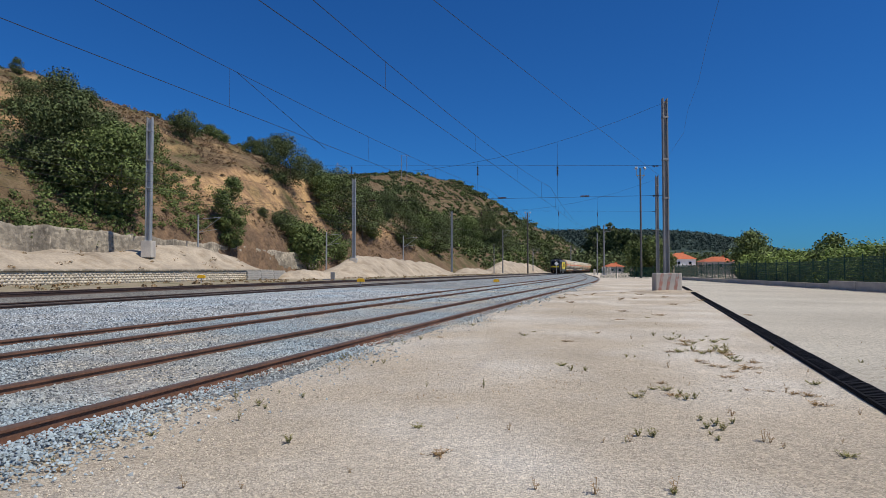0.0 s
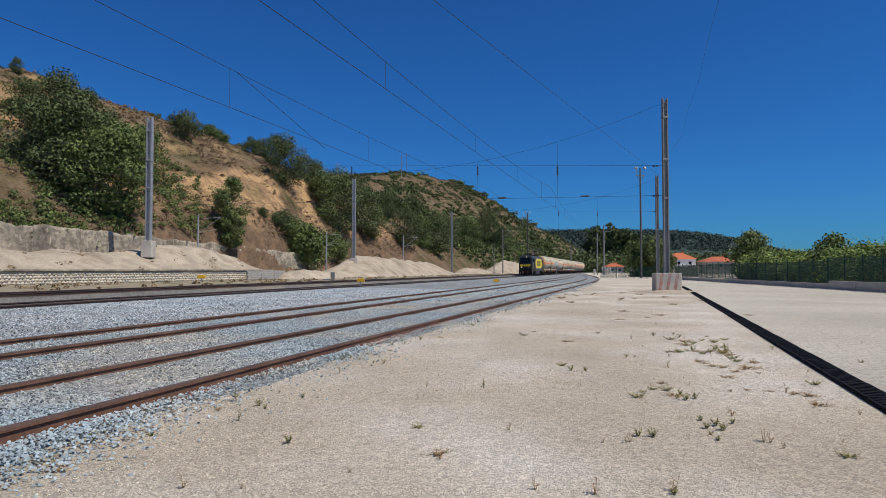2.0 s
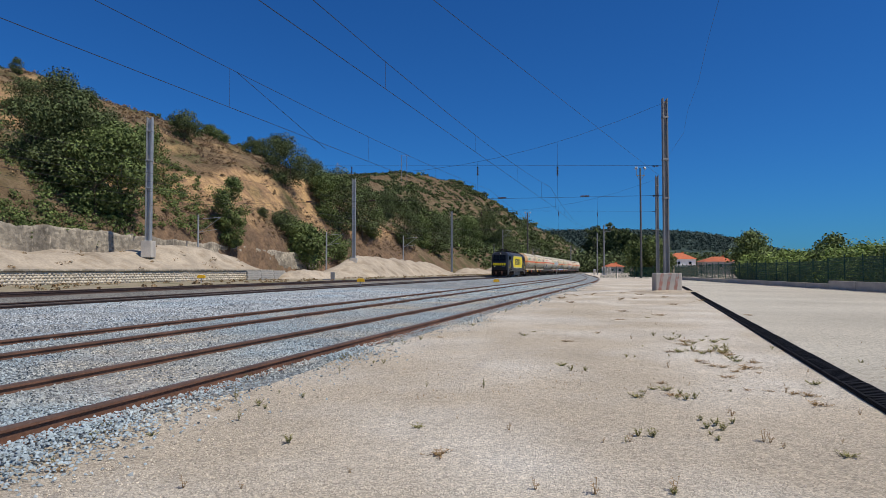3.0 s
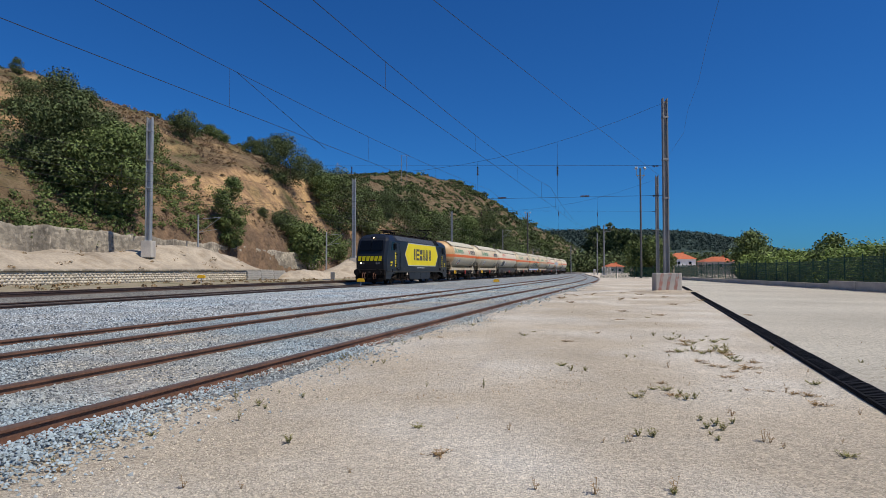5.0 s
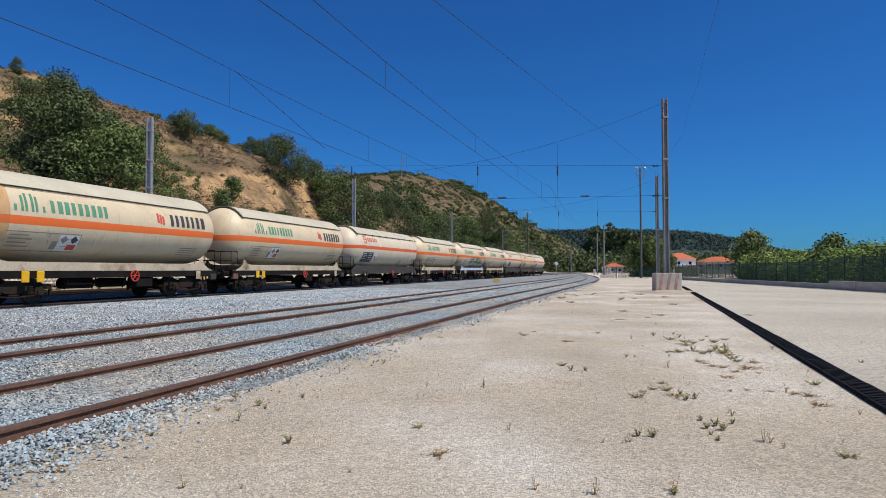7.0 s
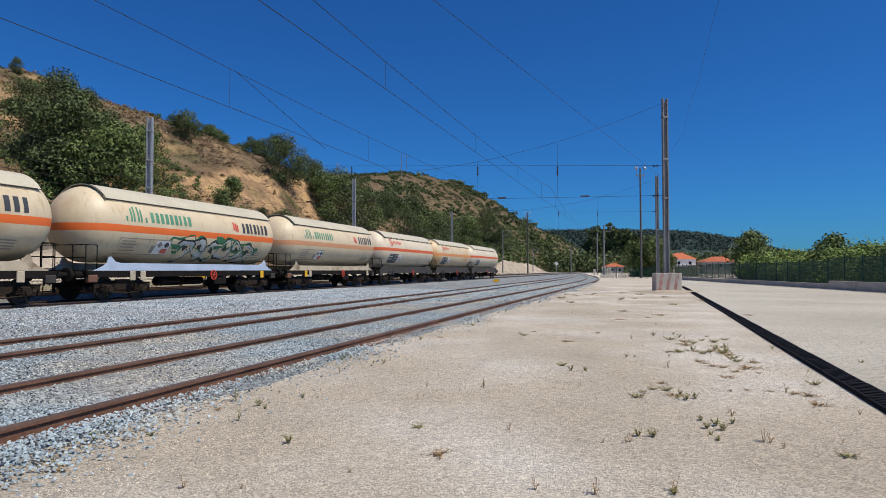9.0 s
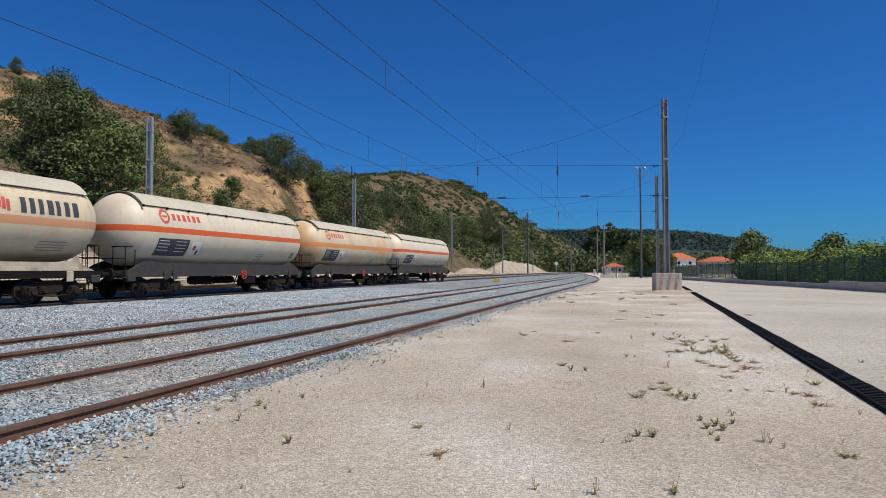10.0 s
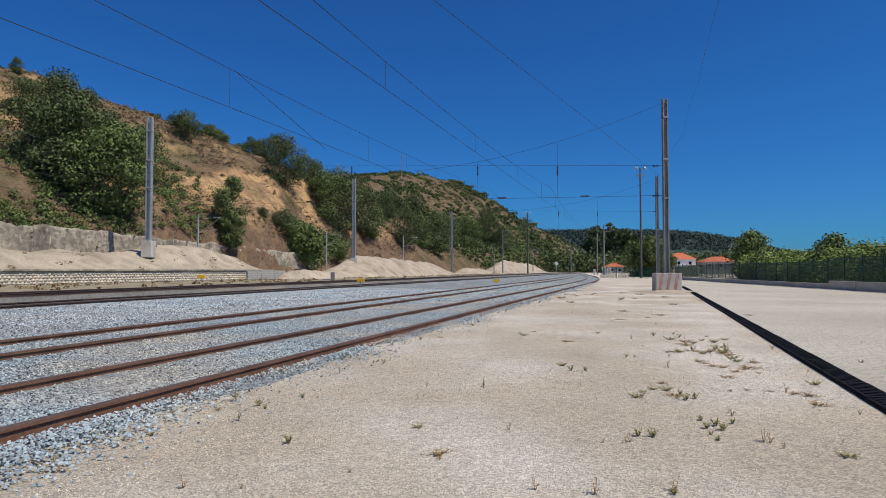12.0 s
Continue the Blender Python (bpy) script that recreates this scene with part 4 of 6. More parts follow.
def paint_graffiti(w, half, R, zc):
    rnd = random.Random(5)

    def blob(bm, cx, cz, sx_, sz_, out, n=12, lean=0.0, wob=0.18, ph=0.0):
        ring = []
        for j in range(n):
            a = 2 * math.pi * j / n
            q = 1 + wob * math.sin(3 * a + ph)
            z = max(1.64, min(2.95, cz + sz_ * q * math.sin(a)))
            x = cx + sx_ * q * math.cos(a) + lean * (z - cz)
            ring.append(bm.verts.new((x, math.sqrt((R + out) ** 2 - (z - zc) ** 2), z)))
        bm.faces.new(ring)
    layers = [("graffiti_shadow", M_GRAF2, []), ("graffiti_outline", M_GRAF3, []), ("graffiti_fill", M_GRAF1, []), ("graffiti_stroke", M_GRAF3, [])]
    for k in range(9):
        layers[0][2].append((half - 5.6 - 0.78 * k, 2.3 + rnd.uniform(-0.25, 0.4), 0.5, 0.38, rnd.uniform(-0.3, 0.3), 0.25, k))
    for k in range(6):
        cx, cz, lean = half - 6.2 - 1.02 * k, 2.22 + 0.1 * math.sin(k * 2.3), rnd.uniform(-0.35, 0.35)
        layers[1][2].append((cx, cz, 0.6, 0.56, lean, 0.2, k))
        layers[2][2].append((cx, cz, 0.5, 0.46, lean, 0.2, k))
        layers[3][2].append((cx + 0.05, cz + 0.08, 0.16, 0.12, lean, 0.3, k))
    for (name, material, shapes), out in zip(layers, (0.010, 0.014, 0.018, 0.022)):
        bm = bmesh.new()
        for cx, cz, sx_, sz_, lean, wob, ph in shapes:
            blob(bm, cx, cz, sx_, sz_, out, 14, lean, wob, ph)
        bmesh.ops.recalc_face_normals(bm, faces=bm.faces[:])
        part(name, bm, material, w, "sprayed graffiti shapes")


def loco_body(bm):
    """The shell: flat sides, canted roof, raked cab ends."""
    sec = [(1.36, 1.0), (1.48, 1.1), (1.49, 2.2), (1.49, 3.84), (1.36, 4.12), (1.1, 4.36), (0.5, 4.45)]

    def nose(z, e):
        lean = 0.0 if z < 2.5 else (z - 2.5) * 0.40 + max(0, z - 4.0) * 1.2
        return e * (9.65 - lean - 0.08 * (2.5 - min(z, 2.5)))
    rings = []
    for x, kind in ((9.6, "nose"), (8.9, "in"), (8.0, "s"), (0, "s"), (-8.0, "s"), (-8.9, "in"), (-9.6, "nose")):
        e = 1 if x > 0 else -1
        ring = []
        for y, z in sec + [(-y, z) for y, z in sec[::-1]]:
            if kind == "nose":
                p = (nose(z, e), y * 0.86, z - 0.02)
            elif kind == "in":
                p = (nose(z, e) - e * 0.32, y * 0.985, z)
            else:
                p = (x, y, z)
            ring.append(bm.verts.new(p))
        rings.append(ring)
    n = len(rings[0])
    for r0, r1 in zip(rings, rings[1:]):
        for i in range(n):
            bm.faces.new((r0[i], r0[(i + 1) % n], r1[(i + 1) % n], r1[i]))
    for r in (rings[0], rings[-1]):
        for i in range(n // 2 - 1):
            bm.faces.new((r[i], r[i + 1], r[n - 2 - i], r[n - 1 - i]))
    bmesh.ops.recalc_face_normals(bm, faces=bm.faces[:])
    return bm


def locomotive():
    lo = tagged(new("electric_locomotive"), "dark anthracite electric locomotive with a yellow hexagon on its side", "locomotive", "train")
    body = part("body", loco_body(bmesh.new()), M_ANTHRACITE, lo, smooth=True)
    round_off = body.modifiers.new("round_off", "BEVEL")
    round_off.width, round_off.segments, round_off.limit_method, round_off.angle_limit, round_off.harden_normals = 0.09, 3, "ANGLE", radians(14), True
    HX, HL, HP = -0.45, 4.32, 5.2
    z0, z1 = 1.70, 3.76

    def hexa(bm, g, y, dz=0.0):
        zm = (z0 + z1) / 2
        prism(bm, [(HX - HP - g * 1.3, zm), (HX - HL - g * 0.5, z0 - g), (HX + HL + g * 0.5, z0 - g), (HX + HP + g * 1.3, zm), (HX + HL + g * 0.5, z1 + g), (HX - HL - g * 0.5, z1 + g)], "y", y, y + 0.006)
        return bm
    # sides lean in a little above the waist, so the panels stand just proud of the widest point
    for s in (1, -1):
        y = 1.497 if s > 0 else -1.503
        rim = part("panel_border", hexa(bmesh.new(), 0.07, y), M_SILVER, body, "pale grey panel border")
        pan = part("side_panel", hexa(bmesh.new(), 0.0, y + 0.004 * s), M_LOCO_YELLOW, body, "bright yellow hexagonal panel")
    # plain dark blocks in place of the owner's mark
    bm = bmesh.new()
    zb, zt, cell, y = 2.2, 3.3, 0.92, 1.508

    def slab(x, pts):
        prism(bm, [(HX + 2.75 - x - a, zb + (zt - zb) * b_) for a, b_ in pts], "y", y, y + 0.012)
    slab(0, [(0, 0), (0.28, 0), (0.28, 1), (0, 1)])
    slab(0, [(0.5, 0), (0.78, 0), (0.78, 1), (0.5, 1)])
    for k in range(3):
        slab(cell, [(0, 0.4 * k), (0.74, 0.4 * k), (0.74, 0.4 * k + 0.2), (0, 0.4 * k + 0.2)])
    for k in range(2):
        slab(2 * cell, [(0, 0.55 * k), (0.76, 0.55 * k), (0.76, 0.55 * k + 0.42), (0, 0.55 * k + 0.42)])
    for k in range(3):
        slab(3 * cell + 0.3 * k, [(0.1, 0), (0.27, 0), (0.17, 1), (0, 1)])
    for k in range(2):
        slab(4 * cell + 0.12 + 0.42 * k, [(0, 0), (0.24, 0), (0.34, 1), (0.1, 1)])
    for k in range(2):
        slab(5 * cell + 0.2 + 0.36 * k, [(0.08, 0), (0.28, 0), (0.2, 1), (0, 1)])
    part("brand_mark", bm, M_DARKTEXT, lo, "row of dark block shapes")
    # front and rear faces
    for e in (1, -1):
        def fx(z):
            return e * (9.67 - (0.0 if z < 2.5 else (z - 2.5) * 0.40) - 0.08 * (2.5 - min(z, 2.5)))
        bm = bmesh.new()
        for ya, yb in ((-1.02, -0.03), (0.03, 1.02)):
            vs = []
            for dx in (-0.05, 0.012):
                vs += [bm.verts.new((fx(zz) + e * dx, yy, zz)) for yy, zz in ((ya * 1.08, 2.94), (yb * 1.08, 2.94), (yb, 3.84), (ya, 3.84))]
            for q in ((0, 1, 2, 3), (4, 5, 6, 7), (0, 1, 5, 4), (1, 2, 6, 5), (2, 3, 7, 6), (3, 0, 4, 7)):
                bm.faces.new([vs[i] for i in q])
        bmesh.ops.recalc_face_normals(bm, faces=bm.faces[:])
        part("windscreen", bm, M_GLASS_DARK, body, "dark cab windscreen")
        for i in range(6):
            yy, lean = -1.14 + i * 0.385, 0.16
            bm = prism(bmesh.new(), [(yy, 2.04), (yy + 0.27, 2.04), (yy + 0.27 + lean * 0.42, 2.46), (yy + lean * 0.42, 2.46)], "x", fx(2.2) - 0.02, fx(2.2) + 0.022)
            part("front_mark", bm, M_LOCO_YELLOW, body, "yellow block mark")
        bm = bmesh.new()
        for s in (-1, 1):
            bm2 = bmesh.new()
            for k in (0, 1):
                rod(bm2, (fx(1.84) - e * 0.03, s * (0.84 - 0.22 * k), 1.84), (fx(1.84) + e * 0.03, s * (0.84 - 0.22 * k), 1.84), 0.085, seg=12)
            part("headlight", bm2, M_LAMP_OFF, body)
            bm3 = rod(bmesh.new(), (fx(1.84) + e * 0.02, s * 0.84, 1.84), (fx(1.84) + e * 0.04, s * 0.84, 1.84), 0.06, seg=10)
            part("headlight_lens", bm3, M_LAMP_ON if e > 0 and s < 0 else M_LAMP_OFF, body)
        box(bm, (e * 8.83, 0, 4.1), (0.2, 0.4, 0.2), bevel=0.02)
        part("top_lamp_box", bm, M_BLACK, body)
        bm = rod(bmesh.new(), (e * 8.92, 0.08, 4.1), (e * 8.95, 0.08, 4.1), 0.06, seg=10)
        part("top_lamp", bm, M_LAMP_ON if e > 0 else M_LAMP_OFF, body)
        bm = bmesh.new()
        box(bm, (e * 9.5, 0, 1.06), (0.32, 2.75, 0.46), bevel=0.03)
        prism(bm, [(e * 9.55, 0.2), (e * 9.45, 0.85), (e * 9.0, 0.85), (e * 9.0, 0.2)], "y", -1.05, 1.05)
        for s in (-0.5, -0.25, 0.3, 0.55):
            rod(bm, (e * 9.6, s, 0.95), (e * 9.68, s * 1.1, 0.45), 0.03, seg=6)
        part("buffer_beam", bm, M_UNDER, lo)
        for y in (-0.62, -0.42, 0.42, 0.62):
            hose = bmesh.new()
            for a, b in (((9.66, 1.0), (9.86, 0.88)), ((9.86, 0.88), (9.92, 0.66)), ((9.92, 0.66), (9.8, 0.48)), ((9.8, 0.48), (9.66, 0.55))):
                rod(hose, (e * a[0], y, a[1]), (e * b[0], y * 0.96, b[1]), 0.035, seg=6)
            part("brake_hose", hose, M_RUST, lo, "rusty brown brake hose")
        part("plough_plate", box(bmesh.new(), (e * 9.62, 0, 0.36), (0.06, 2.3, 0.34), bevel=0.02), M_UNDER, lo)
        for s in (-1, 1):
            part("cab_step", box(bmesh.new(), (e * 9.45, s * 1.25, 0.62), (0.3, 0.28, 0.5), bevel=0.03), M_UNDER, lo)
        for s in (-1, 1):
            part("hand_rail", rod(bmesh.new(), (e * 9.6, s * 1.22, 1.5), (e * 9.68, s * 1.22, 2.05), 0.02, seg=6), M_UNDER, body)
            part("hand_rail", rod(bmesh.new(), (e * 6.05, s * 1.53, 1.25), (e * 6.05, s * 1.53, 2.9), 0.018, seg=6), M_UNDER, body)
        # cab side: window, door seams, marks
        for s in (1, -1):
            bm = bmesh.new()
            prism(bm, [(e * 8.4, 3.0), (e * 7.45, 3.0), (e * 7.45, 3.74), (e * 8.15, 3.74)], "y", s * 1.488 - 0.02, s * 1.488 + 0.014)
            part("side_window", bm, M_GLASS_DARK, body, "dark cab side window")
            part("cab_mirror", box(bmesh.new(), (e * 7.42, s * 1.58, 3.36), (0.16, 0.2, 0.56), bevel=0.04), M_ANTHRACITE, body, "dark mirror pod")
            for zz in (1.75, 2.65):
                part("door_grip", rod(bmesh.new(), (e * 7.02, s * 1.49, zz), (e * 7.02, s * 1.52, zz), 0.12, seg=12), M_BLACK, body, "round dark grip recess")
            part("step_recess", box(bmesh.new(), (e * 6.6, s * 1.485, 1.32), (0.5, 0.03, 0.3)), M_BLACK, body)
            part("round_port", rod(bmesh.new(), (e * 8.0, s * 1.40, 1.2), (e * 8.0, s * 1.495, 1.2), 0.13, seg=14), M_BLACK, body)
            bm = bmesh.new()
            for xx in (7.0, 6.2):
                box(bm, (e * xx, s * 1.492, 2.45), (0.03, 0.02, 2.5))
            box(bm, (e * 6.6, s * 1.492, 3.7), (0.8, 0.02, 0.03))
            part("door_seam", bm, M_BLACK, body)
            bm = bmesh.new()
            for k in range(6):
                zz = 1.56 + 0.225 * k
                box(bm, (e * 7.3, s * 1.499, zz + 0.06), (0.24, 0.014, 0.15))
            part("cab_mark", bm, M_LOCO_YELLOW, body, "upright row of yellow block marks")
            part("number_bar", box(bmesh.new(), (e * 8.28, s * 1.485, 1.93), (0.46, 0.03, 0.14)), M_LOCO_YELLOW, body, "yellow bar")
            part("number_bar", box(bmesh.new(), (e * 8.33, s * 1.485, 1.68), (0.3, 0.03, 0.13)), M_LOCO_YELLOW, body, "yellow bar")
            # skirt below the cab with rounded hole
            bm = bmesh.new()
            prism(bm, [(e * 9.35, 0.45), (e * 9.4, 1.14), (e * 6.9, 1.14), (e * 7.2, 0.95), (e * 7.9, 0.9), (e * 8.35, 0.42)], "y", s * 1.36 - 0.03, s * 1.36 + 0.05)
            part("cab_skirt", bm, M_ANTHRACITE, lo)
    # side skirt, boxes, louvres, small marks
    for s in (1, -1):
        bm = bmesh.new()
        prism(bm, [(-2.9, 0.34), (2.9, 0.34), (3.2, 0.5), (3.3, 1.12), (-3.3, 1.12), (-3.2, 0.5)], "y", s * 1.3 - 0.06, s * 1.3 + 0.08)
        for xx in (-1.9, 0, 1.9):
            box(bm, (xx, s * 1.385, 0.75), (0.03, 0.02, 0.7))
        part("equipment_box", bm, M_ANTHRACITE, lo)
        bm = bmesh.new()
        for k in range(18):
            box(bm, (1.2 - 0.13 * k, s * 1.493, 1.46), (0.08, 0.012, 0.09))
        part("small_marks", bm, M_SILVER, lo, "row of small pale marks")
        for k in range(9):
            part("lashing_eye", rod(bmesh.new(), (6.6 - 1.65 * k, s * 1.48, 1.38), (6.6 - 1.65 * k, s * 1.53, 1.38), 0.04, seg=6), M_LAMP_OFF, lo)
        # canted roof panels and the louvre
        for k in range(9):
            xx = 6.35 - 1.45 * k
            bm = bmesh.new()
            mm = Matrix.Translation((xx, s * 1.36, 4.13)) @ pose(0, 0, 0, s * 36, 0, 0)
            box(bm, (0, 0, 0), (1.40, 0.03, 0.56), bevel=0.008, m=mm)
            if k == 8:
                for j in range(6):
                    box(bm, (0, s * 0.02, -0.22 + 0.085 * j), (1.3, 0.03, 0.035), m=mm)
            part("roof_panel", bm, M_BLACK if k == 8 else M_ANTH_ROOF, lo, "black louvred roof panel" if k == 8 else "")
    # roof equipment
    bm = bmesh.new()
    box(bm, (0, 0, 4.47), (14.5, 1.7, 0.1))
    for k in range(12):
        xx = 6.5 - 1.15 * k
        rod(bm, (xx, 0.45, 4.51), (xx, 0.45, 4.69), 0.05, seg=8)
    rod(bm, (6.5, 0.45, 4.70), (-6.2, 0.45, 4.70), 0.02, seg=6)
    for xx in (-1.2, -2.6, -4.87, 1.5):
        box(bm, (xx, -0.1, 4.63), (0.5, 0.7, 0.26), bevel=0.03)
    part("roof_gear", bm, M_UNDER, lo)
    for xc, up, sgn in ((5.6, 0.0, 1), (-5.6, 1.0, -1)):
        pan = bmesh.new()
        for y in (-0.55, 0.55):
            rod(pan, (xc - 0.5, y, 4.54), (xc - 0.5, y, 4.77), 0.05, seg=8)
            rod(pan, (xc + 0.5, y, 4.54), (xc + 0.5, y, 4.77), 0.05, seg=8)
        box(pan, (xc, 0, 4.77), (1.3, 1.2, 0.06))
        knee = (xc + sgn * 1.3, 4.89 + 0.42 * up)
        head = (xc - sgn * 0.2, 5.02 + 0.52 * up)
        if not up:
            knee, head = (xc + 1.3, 4.87), (xc - 1.0, 4.95)
        rod(pan, (xc - sgn * 0.3, 0, 4.79), (knee[0], 0, knee[1]), 0.065, seg=8)
        for y in (-0.35, 0.35):
            rod(pan, (knee[0], y * 0.5, knee[1]), (head[0], y, head[1]), 0.045, seg=6)
        for dx in (-0.2, 0.2):
            rod(pan, (head[0] + dx, -0.7, head[1] + 0.05), (head[0] + dx, 0.7, head[1] + 0.05), 0.03, seg=6)
            for y in (-1, 1):
                rod(pan, (head[0] + dx, y * 0.7, head[1] + 0.05), (head[0] + dx, y * 0.95, head[1] - 0.14), 0.022, seg=6)
        part("pantograph", pan, M_UNDER, lo, "raised pantograph" if up else "folded pantograph")
    add_bogie(lo, LOCO_BOGIE, 5.2, 3.0, 0.575)
    add_bogie(lo, LOCO_BOGIE, -5.2, 3.0, 0.575)
    bm = bmesh.new()
    for j in range(6):
        rod(bm, (0, 0, 0.5 + 0.085 * j), (0, 0, 0.55 + 0.085 * j), 0.12, seg=10)
    rod(bm, (0, 0, 0.48), (0, 0, 1.02), 0.07, seg=8)
    spring_me = mesh_of("coil_spring", bm, M_BOGIE)
    strut_me = mesh_of("damper", rod(rod(bmesh.new(), (0, 0, 0.5), (0.75, 0, 0.7), 0.06, seg=8), (0.6, 0, 0.66), (1.35, 0, 0.86), 0.04, seg=8), M_BOGIE)
    for xc in (5.2, -5.2):
        for s in (-1, 1):
            for k in (-0.44, 0, 0.44):
                share("coil_spring", spring_me, lo, pose(xc + k, s * 1.2, 0))
            share("damper", strut_me, lo, pose(xc - 2.3, s * 1.25, 0))
            share("damper", strut_me, lo, pose(xc + 2.3, s * 1.25, 0, 0, 0, 180))
    buffers(lo, 10.25, 1.06, 0.62)
    return lo


loco = locomotive()
T_LABEL = "cream gas tank wagon with an orange stripe and green marks"
CUTS = [198.35, 212.85, 228.0, 244.6, 260.1, 275.2, 290.5, 306.7, 323.1, 341.3]
KINDS = [("T", M_TANK, "cream gas tank wagon, rust-stained, with orange stripe and green marks", {"dusty": True}),
         ("T", M_TANK, T_LABEL, {}),
         ("E", M_TANK_WHITE, "cream gas tank wagon with ribbed sunshield and red ring emblem", {}),
         ("T", M_TANK, T_LABEL, {}),
         ("T", M_TANK, "cream gas tank wagon sprayed with silver and green graffiti", {"graffiti": True, "sill": M_SILL_BLUE}),
         ("T", M_TANK_FADED, "cream gas tank wagon with faded orange stripe and green marks", {}),
         ("E", M_TANK_WHITE, "cream gas tank wagon with ribbed sunshield and red ring emblem", {}),
         ("E", M_TANK_STAINED, "rust-stained cream tank wagon with pale orange stripe", {}),
         ("E", M_TANK_WHITE, "last cream tank wagon with a clear orange stripe", {})]
wagons = []
for i, (kind, material, label, extra) in enumerate(KINDS):
    wagons.append(tank_wagon(kind, CUTS[i + 1] - CUTS[i], material, label, marks_T if kind == "T" else marks_E, i + 1, **extra))

# ---- plants ----
M_LEAF_DARK = mat("dark_olive_leaves", (0.088, 0.112, 0.042), 0.75, var=0.25, scale=0.5, fine=4, island=0.5, sheen_spec=0.2)
M_LEAF_MID = mat("green_leaves", (0.11, 0.145, 0.042), 0.7, var=0.25, scale=0.5, fine=4, island=0.5, sheen_spec=0.25)
M_LEAF_BRIGHT = mat("bright_green_leaves", (0.21, 0.28, 0.062), 0.65, var=0.25, scale=0.4, fine=4, island=0.5, sheen_spec=0.3)
M_LEAF_DRY = mat("dry_straw_growth", (0.25, 0.175, 0.095), 0.9, var=0.25, scale=0.5, fine=4, island=0.4, sheen_spec=0.1)
M_BARK = mat("grey_brown_bark", (0.11, 0.085, 0.06), 0.95, var=0.3, scale=2, fine=15, bump=0.02, bump_scale=12)


def leaf_quads(rng, centres, radii, per, size, flat=0.75):
    """Leaf sprays scattered through lumpy clumps: returns verts and quads."""
    n = len(centres) * per
    c = np.repeat(np.asarray(centres, dtype=float), per, axis=0)
    r = np.repeat(np.asarray(radii, dtype=float), per)
    d = rng.normal(size=(n, 3))
    d /= np.linalg.norm(d, axis=1)[:, None]
    p = c + d * (r * rng.uniform(0.55, 1.05, n))[:, None] * np.array([1, 1, flat])
    a = rng.normal(size=(n, 3))
    a /= np.linalg.norm(a, axis=1)[:, None]
    nrm = d * 0.9 + rng.normal(size=(n, 3)) * 0.55 + np.array([0, 0, 0.35])
    b = np.cross(nrm, a)
    b /= np.linalg.norm(b, axis=1)[:, None] + 1e-9
    a = np.cross(b, nrm)
    a /= np.linalg.norm(a, axis=1)[:, None] + 1e-9
    s = size * rng.uniform(0.6, 1.4, n)[:, None]
    q = np.stack([p - a * s, p - b * s * 0.55, p + a * s, p + b * s * 0.55], axis=1)
    return q.reshape(-1, 3), np.arange(4 * n).reshape(n, 4)


def crown_shape(rng, w, h, z0, lumps):
    """Centres and sizes of the clumps of an uneven crown."""
    cs, rs = [], []
    for _ in range(lumps):
        t = rng.uniform(0, 1)
        a = rng.uniform(0, 2 * math.pi)
        rad = w * 0.5 * math.sin(math.pi * min(1, 0.18 + 0.78 * t)) ** 0.7 * rng.uniform(0.35, 0.85)
        cs.append((rad * math.cos(a), rad * math.sin(a), z0 + h * t))
        rs.append(rng.uniform(0.16, 0.3) * w)
    return cs, rs


def make_tree(name, label, seed, w, h, trunk_h, material, leaf, lumps=26, per=110, group=""):
    rng = np.random.default_rng(seed)
    th = tagged(new(name), label, name.replace("_", " "), group)
    bm = bmesh.new()
    top = trunk_h + h * 0.55
    rod(bm, (0, 0, -0.8), (0.1, 0.05, top * 0.5), 0.06 * w ** 0.6, 0.04 * w ** 0.6, seg=8)
    rod(bm, (0.1, 0.05, top * 0.5), (0.0, 0.0, top), 0.04 * w ** 0.6, 0.012, seg=6)
    for k in range(7):
        a, zz = k * 2.4, trunk_h * 0.7 + (top - trunk_h * 0.7) * k / 8
        rod(bm, (0.05, 0.02, zz), (w * 0.32 * math.cos(a), w * 0.32 * math.sin(a), zz + h * 0.22), 0.03 * w ** 0.6, 0.01, seg=5)
    part("trunk", bm, M_BARK, th)
    cs, rs = crown_shape(rng, w, h, trunk_h, lumps)
    v, f = leaf_quads(rng, cs, rs, per, leaf)
    soup("crown", v, f, material, th)
    return th


def hill_spot(u, v):
    p = uv(u, v, hill_height(u, v) - 0.15)
    return p


TREES = [make_tree("broad_tree", "broad dark green tree on the dry slope", 11, 7.0, 6.5, 1.0, M_LEAF_DARK, 0.135, 40, 205, "hillside trees"),
         make_tree("broad_tree", "rounded mid-green tree on the dry slope", 12, 6.0, 6.5, 0.8, M_LEAF_MID, 0.13, 38, 205, "hillside trees"),
         make_tree("slender_tree", "slender upright green tree at the slope's foot", 13, 3.6, 7.6, 0.4, M_LEAF_MID, 0.11, 46, 220, "hillside trees"),
         make_tree("round_bush", "dense round olive bush on the dry slope", 14, 4.6, 3.4, 0.2, M_LEAF_DARK, 0.11, 30, 200, "hillside bushes"),
         make_tree("round_bush", "low spreading green bush on the dry slope", 15, 4.2, 2.6, 0.1, M_LEAF_MID, 0.11, 30, 200, "hillside bushes")]
